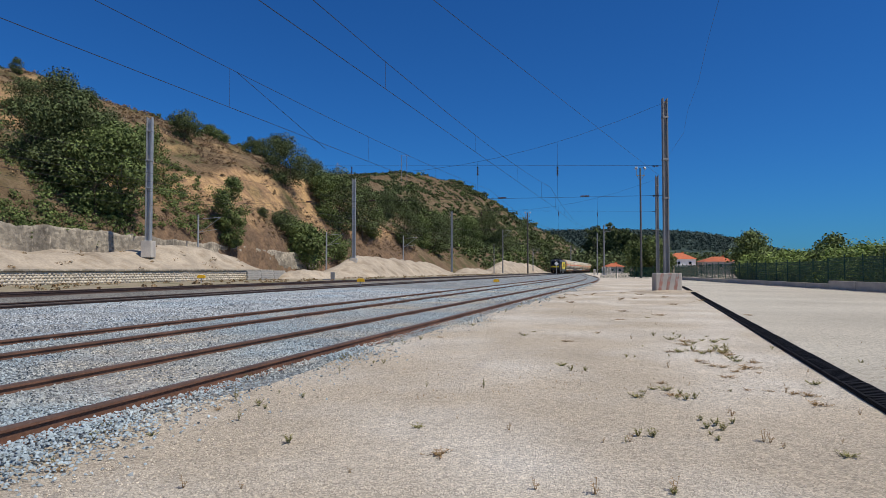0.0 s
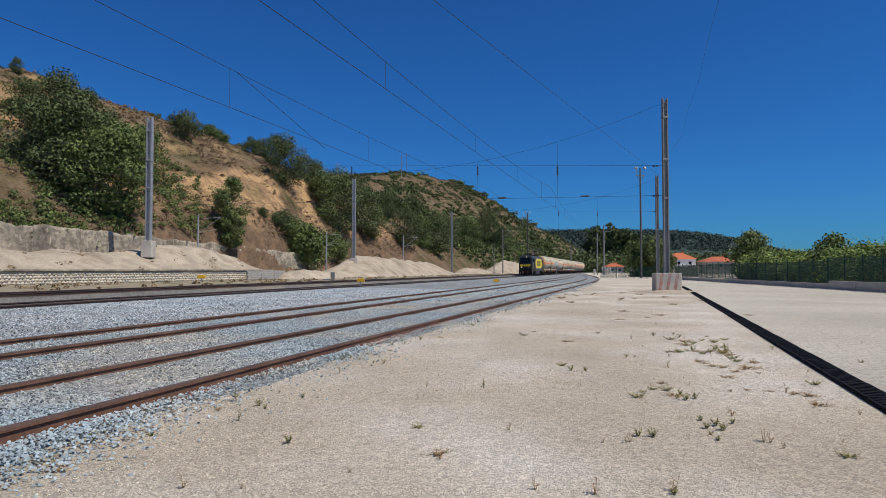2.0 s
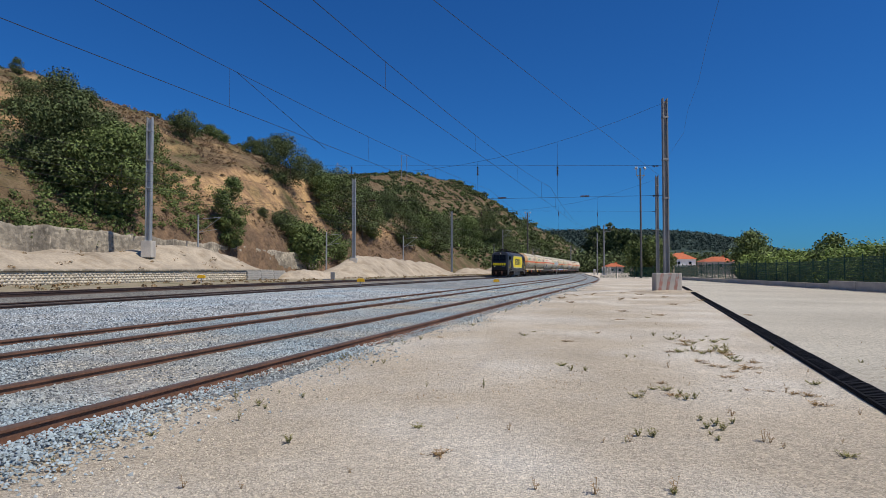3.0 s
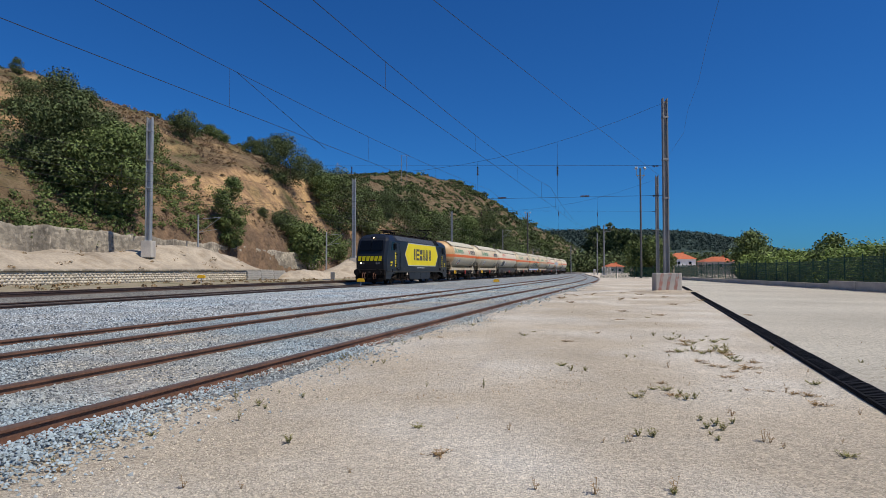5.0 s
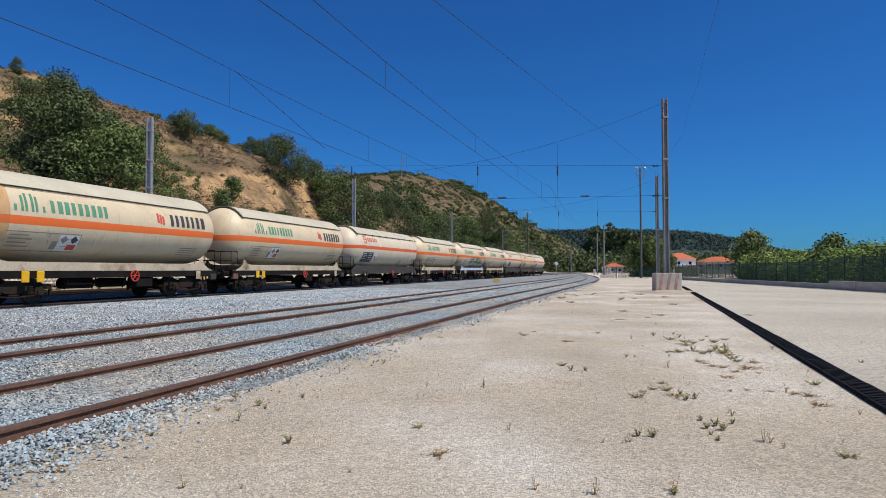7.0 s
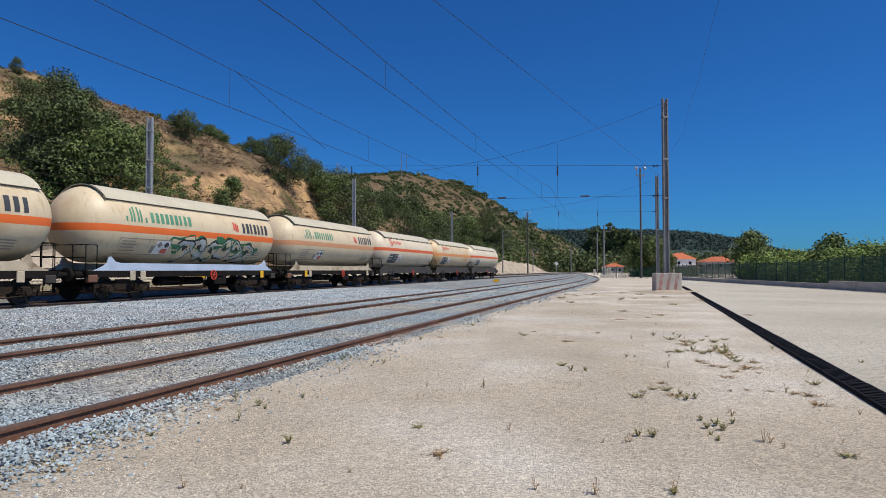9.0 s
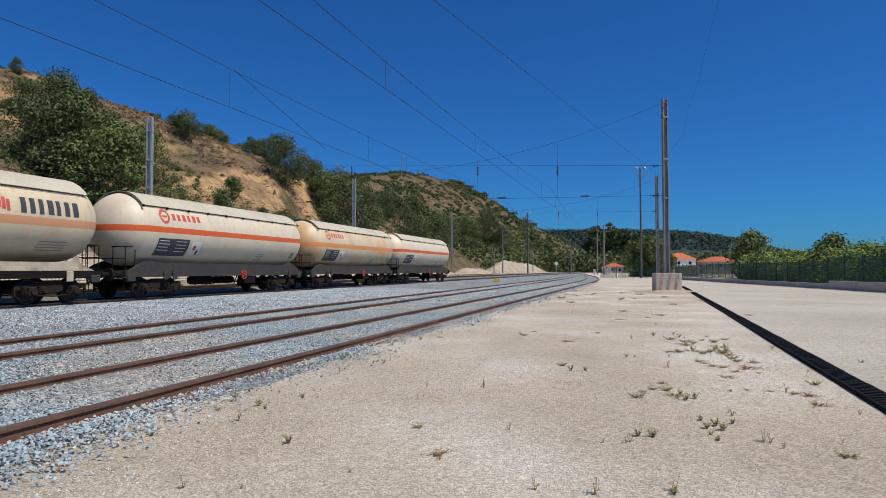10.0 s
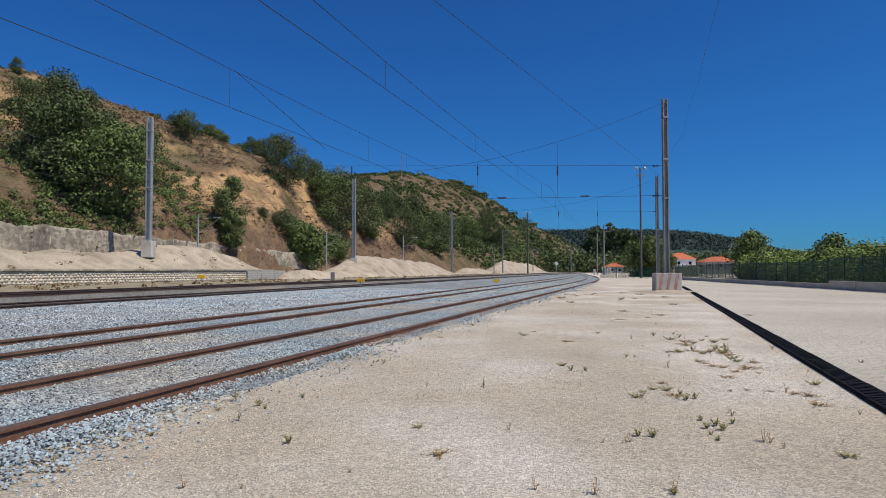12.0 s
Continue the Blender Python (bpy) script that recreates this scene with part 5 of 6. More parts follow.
# kind, u, v, size
SPOTS = [(0, 35.4, -36.6, 0.93), (0, 38.0, -34.9, 1.26), (1, 38.1, -31.3, 1.2), (1, 40.8, -30.7, 1.4), (0, 45.6, -45.1, 1.11), (0, 45.9, -50.9, 0.61), (0, 61.3, -70.8, 0.33), (1, 48.8, -35.3, 0.97), (0, 46.1, -37.8, 0.84),
         (0, 54.1, -49.6, 0.67), (2, 56.1, -27.8, 1.17), (3, 76.5, -51.4, 1.25), (0, 85.8, -37.3, 1.13), (0, 102.4, -49.9, 0.89), (3, 121.8, -68.1, 1.05), (3, 126.5, -68.4, 1.15), (0, 121.3, -53.0, 0.84), (0, 99.6, -33.4, 1.53),
         (1, 95.2, -34.3, 1.25), (0, 110.2, -33.3, 1.36), (0, 160.2, -47.2, 1.04), (1, 114.9, -32.6, 0.96), (0, 130.9, -30.5, 1.2), (1, 149.1, -32.9, 1.18), (0, 156.0, -31.0, 1.39), (0, 181.2, -35.0, 1.36), (0, 97.2, -37.2, 0.83),
         (4, 93.0, -56.2, 0.82), (4, 94.5, -60.0, 0.84), (3, 72.6, -30.0, 0.88), (4, 76.8, -28.4, 2.12), (4, 74.5, -29.1, 1.48), (4, 90.2, -30.0, 1.54), (3, 69.6, -31.6, 0.38), (3, 223.6, -61.4, 1.57), (3, 179.7, -53.9, 2.09),
         (1, 207.5, -34.1, 1.57), (0, 257.9, -39.1, 1.86), (0, 258.0, -31.6, 1.54)]
used = set()
for i, (k, u, v, s) in enumerate(SPOTS):
    p = hill_spot(u, v)
    m = pose(p.x, p.y, p.z, 0, 0, (i * 77) % 360)
    if k not in used:
        used.add(k)
        TREES[k].scale = (s, s, s)
        TREES[k].matrix_basis = m @ Matrix.Diagonal((s, s, s, 1))
        ob = TREES[k]
    else:
        ob = copy_thing(TREES[k], m)
        ob.scale = (s, s, s)


def scatter_scrub(name, label, seed, count, u0, u1, w0, w1, size, per, leaf, material, keep):
    """Scrub over the hillside as one growth; w is the distance left of the main line."""
    rng = np.random.default_rng(seed)
    cs, rs = [], []
    tries = 0
    while len(cs) < count and tries < count * 12:
        tries += 1
        u, w = rng.uniform(u0, u1), rng.uniform(w0, w1)
        h = hill_height(u, -w)
        if h < 1.5 or not keep(u, w, h, rng):
            continue
        r = size * rng.uniform(0.45, 1.15)
        p = uv(u, -w, h + r * 0.25)
        for _ in range(3):
            q = rng.normal(size=3) * r * 0.45
            cs.append((p.x + q[0], p.y + q[1], p.z + abs(q[2]) * 0.6))
            rs.append(r * rng.uniform(0.5, 0.85))
    v, f = leaf_quads(rng, cs, rs, per, leaf, 0.7)
    return tagged(soup(name, v, f, material), label, "scrub", kind="stuff")


def patchy(freq, cut, z):
    return lambda u, w, h, rng: noise.noise((u * freq, w * freq, z)) > cut


scatter_scrub("hillside_scrub", "dark green scrub in patches over the dry slope", 21, 1500, 25, 185, 30, 95, 0.85, 36, 0.12, M_LEAF_MID, lambda u, w, h, rng: noise.noise((u * 0.06, w * 0.06, 3)) > (0.0 if not 48 < u < 132 else (0.1 if w > 62 else (0.75 if u < 106 else 0.45))))
scatter_scrub("hillside_dry_growth", "dry straw-coloured grass tufts over the slope", 22, 3200, 25, 190, 29, 95, 0.5, 14, 0.13, M_LEAF_DRY, patchy(0.1, -0.3, 8))
scatter_scrub("far_hill_scrub", "dark green scrub covering the far hill", 23, 14500, 185, 470, 22, 118, 1.15, 10, 0.36, M_LEAF_DARK, lambda u, w, h, rng: noise.noise((u * 0.05, w * 0.09, 5)) > (-0.1 if h > 26 else -0.3) or rng.uniform() < 0.06)
scatter_scrub("far_hill_bushes", "mid-green bushes on the far hill", 24, 1500, 185, 640, 22, 110, 2.3, 24, 0.55, M_LEAF_MID, lambda u, w, h, rng: h < 30 or rng.uniform() < 0.12)
scatter_scrub("far_flank_woodland", "dark woodland on the far flank of the hill", 25, 1200, 380, 800, 22, 90, 3.2, 26, 0.8, M_LEAF_DARK, lambda u, w, h, rng: True)

scatter_scrub("dry_shrubs", "dry brown shrubs on the earth cut", 26, 4600, 40, 135, 29, 72, 0.55, 14, 0.10, mat("brown_shrub", (0.235, 0.165, 0.105), 0.95, var=0.25, scale=0.5, fine=4, island=0.45, sheen_spec=0.1), lambda u, w, h, rng: noise.noise((u * 0.09, w * 0.12, 12)) > (-0.35 if h < 11 else -0.02))
scatter_scrub("slope_undergrowth", "low green undergrowth below the big trees", 27, 1500, 24, 60, 29, 48, 0.8, 34, 0.10, M_LEAF_MID, lambda u, w, h, rng: noise.noise((u * 0.07, w * 0.1, 15)) > -0.22)

# creeper hanging over the old retaining wall
rng = np.random.default_rng(31)
cs, rs = [], []
for _ in range(620):
    u = rng.uniform(20, 54)
    t = rng.uniform(0, 1) ** 0.8
    v = -28.3 - 8 * t
    z = max(hill_height(u, v), 5.3 - 1.9 * rng.uniform() * (t < 0.16) - max(0.0, (u - 30) * 0.03)) + 0.2
    if noise.noise((u * 0.12, 2, 0)) < -0.22 + 0.25 * t:
        continue
    p = uv(u, v, z)
    cs.append((p.x, p.y, p.z))
    rs.append(rng.uniform(0.5, 1.1))
v, f = leaf_quads(rng, cs, rs, 34, 0.15, 0.6)
tagged(soup("creeper", v, f, M_LEAF_MID), "green creeper hanging over the old wall", "creeper", kind="stuff")

# ---- loose stones ----
OCT = np.array([[1, 0, -0.3], [-1, 0, -0.3], [0, 1, -0.3], [0, -1, -0.3], [0, 0, 1]], dtype=float)
OCT_F = np.array([[0, 2, 4], [2, 1, 4], [1, 3, 4], [3, 0, 4]])


def stones(name, label, seed, pts, size, material, turn=None):
    rng = np.random.default_rng(seed)
    n = len(pts)
    s = size * rng.uniform(0.55, 1.25, n)[:, None, None]
    v = OCT[None] * (1 + rng.uniform(-0.35, 0.35, (n, 5, 1))) * np.array([1.0, 0.8, 0.62]) * s
    a = rng.uniform(0, np.pi, n)
    q = np.stack([np.cos(a), rng.normal(size=n) * 0.22, rng.normal(size=n) * 0.22, np.sin(a)], 1)
    q /= np.linalg.norm(q, axis=1)[:, None]
    w, x, y, zz = q.T
    R = np.stack([np.stack([1 - 2 * (y * y + zz * zz), 2 * (x * y - zz * w), 2 * (x * zz + y * w)], 1),
                  np.stack([2 * (x * y + zz * w), 1 - 2 * (x * x + zz * zz), 2 * (y * zz - x * w)], 1),
                  np.stack([2 * (x * zz - y * w), 2 * (y * zz + x * w), 1 - 2 * (x * x + y * y)], 1)], 1)
    v = np.einsum("nij,nkj->nki", R, v)
    if turn is not None:
        v = np.einsum("ij,nkj->nki", np.array(turn), v)
    v = v + pts[:, None, :]
    f = OCT_F[None] + (np.arange(n) * 5)[:, None, None]
    return tagged(soup(name, v.reshape(-1, 3), f.reshape(-1, 3), material), label, "stones", kind="stuff")


def scatter_uv(seed, n, u0, u1, v0, v1, z, keep):
    rng = np.random.default_rng(seed)
    u, v = rng.uniform(u0, u1, n), rng.uniform(v0, v1, n)
    ok = keep(u, v, rng)
    u, v = u[ok], v[ok]
    O, D_, V_ = np.array(OR), np.array(DU), np.array(DV)
    p = O[None] + u[:, None] * D_ + v[:, None] * V_
    edge = np.clip((np.interp(u, LINE_A[0], LINE_A[1]) + 1.75 - v) / 0.6, 0, 1)
    p[:, 2] = -0.012 + (z + 0.012) * edge + rng.uniform(-0.012, 0.018, len(u)) * (0.4 + 0.6 * edge)
    return p


def off_rails(v, u):
    va = np.interp(u, LINE_A[0], LINE_A[1])
    vb = np.interp(u, LINE_B[0], LINE_B[1])
    ok = np.ones(len(v), dtype=bool)
    for c in (va - 0.87, va + 0.87, vb - 0.87, vb + 0.87, 0.87, -0.87):
        ok &= np.abs(v - c) > 0.085
    return ok


near_edge = lambda u, v, rng: off_rails(v, u) & (v < np.interp(u, LINE_A[0], LINE_A[1]) + 1.5 + 0.3 * np.sin(u * 0.7) * np.sin(u * 0.23 + 1) - 0.22 - rng.uniform(0, 0.5, len(v)) + rng.exponential(0.2, len(v)))
stones("ballast_stones", "loose blue-grey ballast stones between the rails", 41, scatter_uv(41, 118000, -16, 11, 10.2, 18.6, 0.068, near_edge), 0.0205, M_STONE_CHIP)
stones("ballast_stones", "loose blue-grey ballast stones by the outer rail", 45, scatter_uv(45, 42000, -17, -4, 15.6, 18.4, 0.06, near_edge), 0.019, M_STONE_CHIP)
stones("ballast_stones", "loose grey ballast stones between the siding and main line", 42, scatter_uv(42, 48000, -10, 28, 1.3, 10.3, 0.07, lambda u, v, rng: off_rails(v, u)), 0.045, M_STONE_PALE)
stones("ballast_stones", "loose grey ballast stones further along the sidings", 43, scatter_uv(43, 22000, 11, 50, 10.2, 18.6, 0.07, near_edge), 0.05, M_STONE_CHIP)
M_PEBBLE = mat("pale_pebble", (0.55, 0.48, 0.375), 0.9, var=0.1, scale=2, fine=20, island=0.3)
rng = np.random.default_rng(44)
n = 62000
yy = 3.2 + 20 * rng.uniform(0, 1, n) ** 1.6
xx = rng.uniform(-0.85, 0.85, n) * yy
pp = np.stack([xx, yy, np.full(n, -0.016)], 1)
vv = (xx - OR.x) * DV.x + (yy - OR.y) * DV.y
pp = pp[(vv > 18.0)]
stones("pebbles", "small pale pebbles scattered on the gravel", 44, pp, 0.009, M_PEBBLE)

# ---- weeds ----
M_WEED = mat("dusty_green_weed", (0.27, 0.25, 0.09), 0.85, var=0.25, scale=4, fine=30, island=0.4, sheen_spec=0.2)
M_WEED_DRY = mat("dry_brown_weed", (0.33, 0.22, 0.11), 0.9, var=0.25, scale=4, fine=30, island=0.4, sheen_spec=0.1)


def weed_mesh(seed, h, spread, stems, material, leaves=14):
    """Meshes of a small weed: thin stems with narrow leaves."""
    rng = random.Random(seed)
    bm, bl = bmesh.new(), bmesh.new()
    for k in range(stems):
        a = rng.uniform(0, 6.28)
        r = spread * rng.uniform(0.2, 1)
        tip = (r * math.cos(a), r * math.sin(a), h * rng.uniform(0.5, 1))
        rod(bm, (0, 0, -0.02), tip, 0.0042, 0.002, seg=4)
        for j in range(leaves):
            t = rng.uniform(0.25, 1.0)
            p = Vector((tip[0] * t, tip[1] * t, tip[2] * t))
            b = rng.uniform(0, 6.28)
            d = Vector((math.cos(b), math.sin(b), rng.uniform(-0.1, 0.9))).normalized() * (0.022 + 0.02 * rng.random())
            s = Vector((-d.y, d.x, 0)) * 0.28
            q = [bl.verts.new(p), bl.verts.new(p + d * 0.5 + s), bl.verts.new(p + d), bl.verts.new(p + d * 0.5 - s)]
            bl.faces.new(q)
    return mesh_of("stem", bm, material), mesh_of("leafage", bl, material)


WEEDS = [weed_mesh(1, 0.16, 0.09, 7, M_WEED), weed_mesh(2, 0.34, 0.05, 3, M_WEED, 22), weed_mesh(3, 0.10, 0.2, 12, M_WEED), weed_mesh(4, 0.07, 0.26, 14, M_WEED_DRY, 10), weed_mesh(5, 0.2, 0.06, 4, M_WEED_DRY, 5)]
WEED_LABELS = ["small leafy green weed on pale gravel", "tall thin green weed on pale gravel", "low spreading green weed on pale gravel", "flat dried brown weed on pale gravel", "thin dry weed stalks on pale gravel"]


def weed(k, x, y, s=1.0, turn=0.0, z=0.0):
    th = tagged(new("weed"), WEED_LABELS[k], "weed", "weeds")
    th.matrix_basis = pose(x, y, z, 0, 0, turn) @ Matrix.Diagonal((s * 0.62, s * 0.62, s * 0.5, 1))
    share("stem", WEEDS[k][0], th)
    share("leafage", WEEDS[k][1], th)
    return th


# kind, x, y of single weeds
WEED_SPOTS_A = [(1, -1.95, 6.09), (1, -2.85, 4.67), (1, -3.04, 7.58), (1, -3.17, 7.34), (1, -2.27, 6.99), (1, 0.49, 7.73), (1, -0.20, 7.80), (1, 1.51, 5.27), (1, -1.43, 8.83), (1, -0.81, 12.56), (0, -1.95, 6.75), (0, -1.84, 6.59), (0, -1.91, 7.44), (0, -1.58, 7.18), (0, -1.28, 5.29), (0, -1.62, 10.11), (0, -1.51, 10.44), (0, -1.34, 10.18), (0, -1.07, 9.80), (0, -0.91, 9.74), (0, -0.97, 12.18), (0, 5.12, 14.11), (0, 3.76, 10.58), (0, 4.30, 11.17), (0, 2.73, 7.34), (0, 2.68, 7.02), (0, 2.81, 7.11), (0, 2.61, 7.11), (0, 3.39, 7.51), (0, 2.45, 6.07)]
WEED_SPOTS_B = [(0, 2.51, 5.87), (0, 2.50, 5.70), (0, 2.70, 5.95), (0, 2.32, 5.54), (0, 2.31, 5.36), (0, 1.68, 5.50), (0, 1.80, 5.47), (0, 3.01, 10.44), (0, 3.15, 10.44), (0, 3.71, 11.82), (0, 2.38, 5.76), (0, 1.83, 9.08), (0, 2.02, 9.03), (0, 1.47, 4.08), (2, -2.52, 5.54), (2, -0.23, 5.80), (2, 1.75, 13.86), (2, 1.77, 9.51), (2, 2.10, 14.62), (2, 2.34, 7.48), (2, 2.52, 7.65), (2, 2.17, 7.18), (2, 2.65, 7.58), (2, 5.24, 12.86), (2, 5.15, 12.00), (2, 4.97, 11.17), (2, 3.09, 4.90), (2, 4.64, 7.96), (2, 4.87, 12.37), (2, 5.67, 13.63)]
WEED_SPOTS_C = [(2, 5.45, 12.76), (2, 6.10, 18.93), (2, 4.57, 9.92), (2, 5.74, 12.97), (3, -2.95, 5.70), (3, -2.31, 6.56), (3, -2.73, 4.57), (3, -0.04, 4.95), (3, -6.14, 12.86), (3, 4.12, 8.93), (3, 4.31, 9.13), (3, 4.01, 9.74), (3, 4.00, 9.46), (3, 3.97, 9.92), (3, 3.79, 8.46), (3, 3.63, 7.58), (3, 3.86, 7.51), (3, 4.06, 7.37), (3, 4.15, 7.24), (3, 2.63, 7.24), (3, 2.77, 8.04), (3, -0.95, 11.32), (3, -0.05, 13.51), (3, 3.48, 14.36), (3, 2.44, 12.66), (3, 4.45, 11.17), (3, 4.39, 8.83), (3, 1.74, 14.36), (3, 4.10, 9.35), (3, 3.96, 6.75)]
WEED_SPOTS_D = [(4, -1.71, 4.21), (4, -1.32, 4.19), (4, 1.33, 5.29), (4, 1.56, 5.32), (4, 2.67, 5.32), (4, 2.71, 5.29), (4, 2.73, 5.12), (4, 3.30, 5.27), (4, 4.12, 6.30), (4, 1.50, 4.14), (4, 4.04, 7.51), (4, 5.12, 8.93), (4, 5.79, 9.46), (4, 6.76, 12.37), (4, 6.80, 12.86), (4, 0.97, 4.08), (4, 0.60, 4.17), (4, -0.66, 4.51), (4, 5.01, 13.18), (4, 4.84, 9.92), (4, 3.31, 9.35), (4, 2.83, 6.25), (4, 2.85, 6.38), (4, 0.14, 6.14), (4, 0.59, 5.70), (4, 5.28, 7.24), (4, 3.90, 13.18), (4, 7.29, 19.62), (4, 8.08, 19.62), (4, 6.08, 22.99)]
WEED_SPOTS_E = [(4, 5.57, 16.58)]
rw = random.Random(77)
for i, (k, x, y) in enumerate(WEED_SPOTS_A + WEED_SPOTS_B + WEED_SPOTS_C + WEED_SPOTS_D + WEED_SPOTS_E):
    weed(k, x, y, 0.85 + 0.3 * math.sin(i * 5.1), i * 67, -0.02)
# a dense patch of dried growth, and flat bits towards the far end
for _ in range(26):
    weed(rw.choice((2, 3, 3, 0)), rw.gauss(4.75, 0.42), rw.gauss(11.2, 1.3), rw.uniform(0.9, 1.5), rw.uniform(0, 360), -0.02)
for _ in range(26):
    weed(3, rw.uniform(4.5, 12.0), rw.uniform(18, 42), rw.uniform(1.2, 2.2), rw.uniform(0, 360), -0.02)
for _ in range(46):
    u = rw.uniform(-14, 40)
    p = uv(u, line_v(LINE_A, u) + rw.choice((-1.15, -0.4, 1.1, 1.3, 1.6, -2.2)) + rw.gauss(0, 0.12), 0.02)
    weed(rw.choice((0, 1, 0, 2, 4)), p.x, p.y, rw.uniform(0.7, 1.3), rw.uniform(0, 360), 0.0)
for _ in range(24):
    u = rw.uniform(-8, 50)
    p = uv(u, rw.choice((4, 6, 8.5, 9.5, 13.2, 11.0)) + rw.gauss(0, 0.4), 0.02)
    weed(rw.choice((0, 2, 3)), p.x, p.y, rw.uniform(1.0, 1.8), rw.uniform(0, 360), 0.0)

# tiny sprigs and dry bits over the gravel
rng = np.random.default_rng(91)
n = 2600
yy = 7 + 26 * rng.uniform(0, 1, n) ** 1.4
xx = rng.uniform(-0.45, 0.75, n) * yy
keep = ((xx - OR.x) * DV.x + (yy - OR.y) * DV.y > 18.4) & np.array([noise.noise((a * 0.35, b * 0.35, 5)) > rng.uniform(-0.45, 0.5) for a, b in zip(xx, yy)])
xx, yy = xx[keep], yy[keep]
n = len(xx)
b = np.stack([xx, yy, np.full(n, -0.01)], 1)
ang = rng.uniform(0, 6.28, n)
up = np.stack([np.cos(ang) * 0.03, np.sin(ang) * 0.03, rng.uniform(0.0, 0.045, n)], 1) * rng.uniform(0.5, 1.5, n)[:, None]
sd = np.stack([-np.sin(ang), np.cos(ang), np.zeros(n)], 1) * 0.005
q = np.stack([b, b + up * 0.5 + sd, b + up, b + up * 0.5 - sd], 1).reshape(-1, 3)
tagged(soup("dry_sprigs", q, np.arange(4 * n).reshape(n, 4), M_WEED_DRY), "tiny dry sprigs scattered over the gravel", "weeds", kind="stuff")

# rubble stones in the face of the low wall
rng = np.random.default_rng(92)
ss, zz = np.meshgrid(np.arange(-40, 50, 0.33), np.arange(0.46, 1.3, 0.215))
row_of = np.round(zz.ravel() / 0.215)
ss, zz = ss.ravel() + rng.uniform(-0.06, 0.06, ss.size) + 0.165 * (row_of % 2), zz.ravel() + rng.uniform(-0.02, 0.02, zz.size)
n = len(ss)
ang = np.arange(6)[None] * np.pi / 3 + rng.uniform(-0.28, 0.28, (n, 6))
rad = rng.uniform(0.86, 1.06, (n, 6))
du, dz = np.cos(ang) * rad * 0.188, np.sin(ang) * rad * 0.126
rings = []
for grow, out in ((1.0, 0.005), (0.8, 0.045)):
    p = np.array(OR)[None, None] + (ss[:, None] + du * grow)[..., None] * np.array(DU) + (W_V - 0.062 + out + rng.uniform(0, 0.02, (n, 1)) * (out > 0.01))[..., None] * np.array(DV)
    p[..., 2] = zz[:, None] + dz * grow
    rings.append(p)
v = np.concatenate(rings, 1).reshape(-1, 3)
quads = [(k, (k + 1) % 6, 6 + (k + 1) % 6, 6 + k) for k in range(6)] + [(6, 7, 8, 9), (6, 9, 10, 11)]
f = (np.array(quads)[None] + (np.arange(n) * 12)[:, None, None]).reshape(-1, 4)
tagged(soup("rubble_facing", v, f, M_WALLSTONE), "whitish rubble stones in the wall face", "stones", kind="stuff")

# weeds on the sand and along the verge
rng = np.random.default_rng(93)
cs, rs = [], []
for _ in range(420):
    u = rng.uniform(-30, 125)
    v = rng.uniform(-26, -19.6) if u < 50 else rng.uniform(-22, -14)
    if noise.noise((u * 0.2, v * 0.4, 7)) < 0.0:
        continue
    z = terrace_height(u, v) if u < 50 else 1.0
    p = uv(u, v, z)
    if u < 50:
        cs.append((p.x, p.y, p.z))
        rs.append(rng.uniform(0.15, 0.5))
for _ in range(420):
    u = rng.uniform(-20, 160)
    p = uv(u, rng.uniform(-18.5, -7.2), 0.38)
    cs.append((p.x, p.y, p.z))
    rs.append(rng.uniform(0.12, 0.3))
v, f = leaf_quads(rng, cs, rs, 16, 0.09, 0.5)
tagged(soup("dry_weeds", v, f, M_LEAF_DRY), "dry weeds on the sand and along the verge", "weeds", kind="stuff")

# ---- overhead wires ----


def wire_bm(bm, pts, r):
    for a, b in zip(pts, pts[1:]):
        rod(bm, a, b, r, seg=5)
    return bm


def span(p, q, sag, n=10):
    """Points of a wire that sags between p and q."""
    p, q = Vector(p), Vector(q)
    return [p.lerp(q, k / n) - Vector((0, 0, sag * 4 * (k / n) * (1 - k / n))) for k in range(n + 1)]


def catenary(label, v, us, z_con, z_mes, dip, r=0.0075, v_end=None):
    """Contact wire, messenger and droppers along a track, held at the stations us."""
    th = tagged(new("overhead_line"), label, "overhead line", "overhead lines", "structure")
    con, mes, drops = [], [], []
    for i in range(len(us) - 1):
        a, b = us[i], us[i + 1]
        c0, c1 = uv(a, v[i], z_con[i]), uv(b, v[i + 1], z_con[i + 1])
        m0, m1 = uv(a, v[i], z_mes[i]), uv(b, v[i + 1], z_mes[i + 1])
        con += [c0, c1]
        ms = span(m0, m1, dip, 12)
        mes += ms
        n = 7
        for k in range(n):
            t = (k + 0.5) / n
            top = m0.lerp(m1, t) - Vector((0, 0, dip * 4 * t * (1 - t)))
            drops.append((top, c0.lerp(c1, t)))
    part("contact_wire", wire_bm(bmesh.new(), con[::2] + con[-1:], r), M_WIRE, th)
    part("messenger_wire", wire_bm(bmesh.new(), mes, r), M_WIRE, th)
    for a, b in drops:
        part("dropper", rod(bmesh.new(), a, b, 0.004, seg=4), M_WIRE, th)
    return th


US = [-32, 31, 75, 119, 165, 215]
catenary("thin overhead wires with droppers above the near siding", [16.1, 16.3, 16.6, 15, 11, 7], US, [5.35, 6.1, 6.0, 5.9, 5.9, 5.9], [7.3, 7.35, 7.3, 7.2, 7.2, 7.2], 0.95)
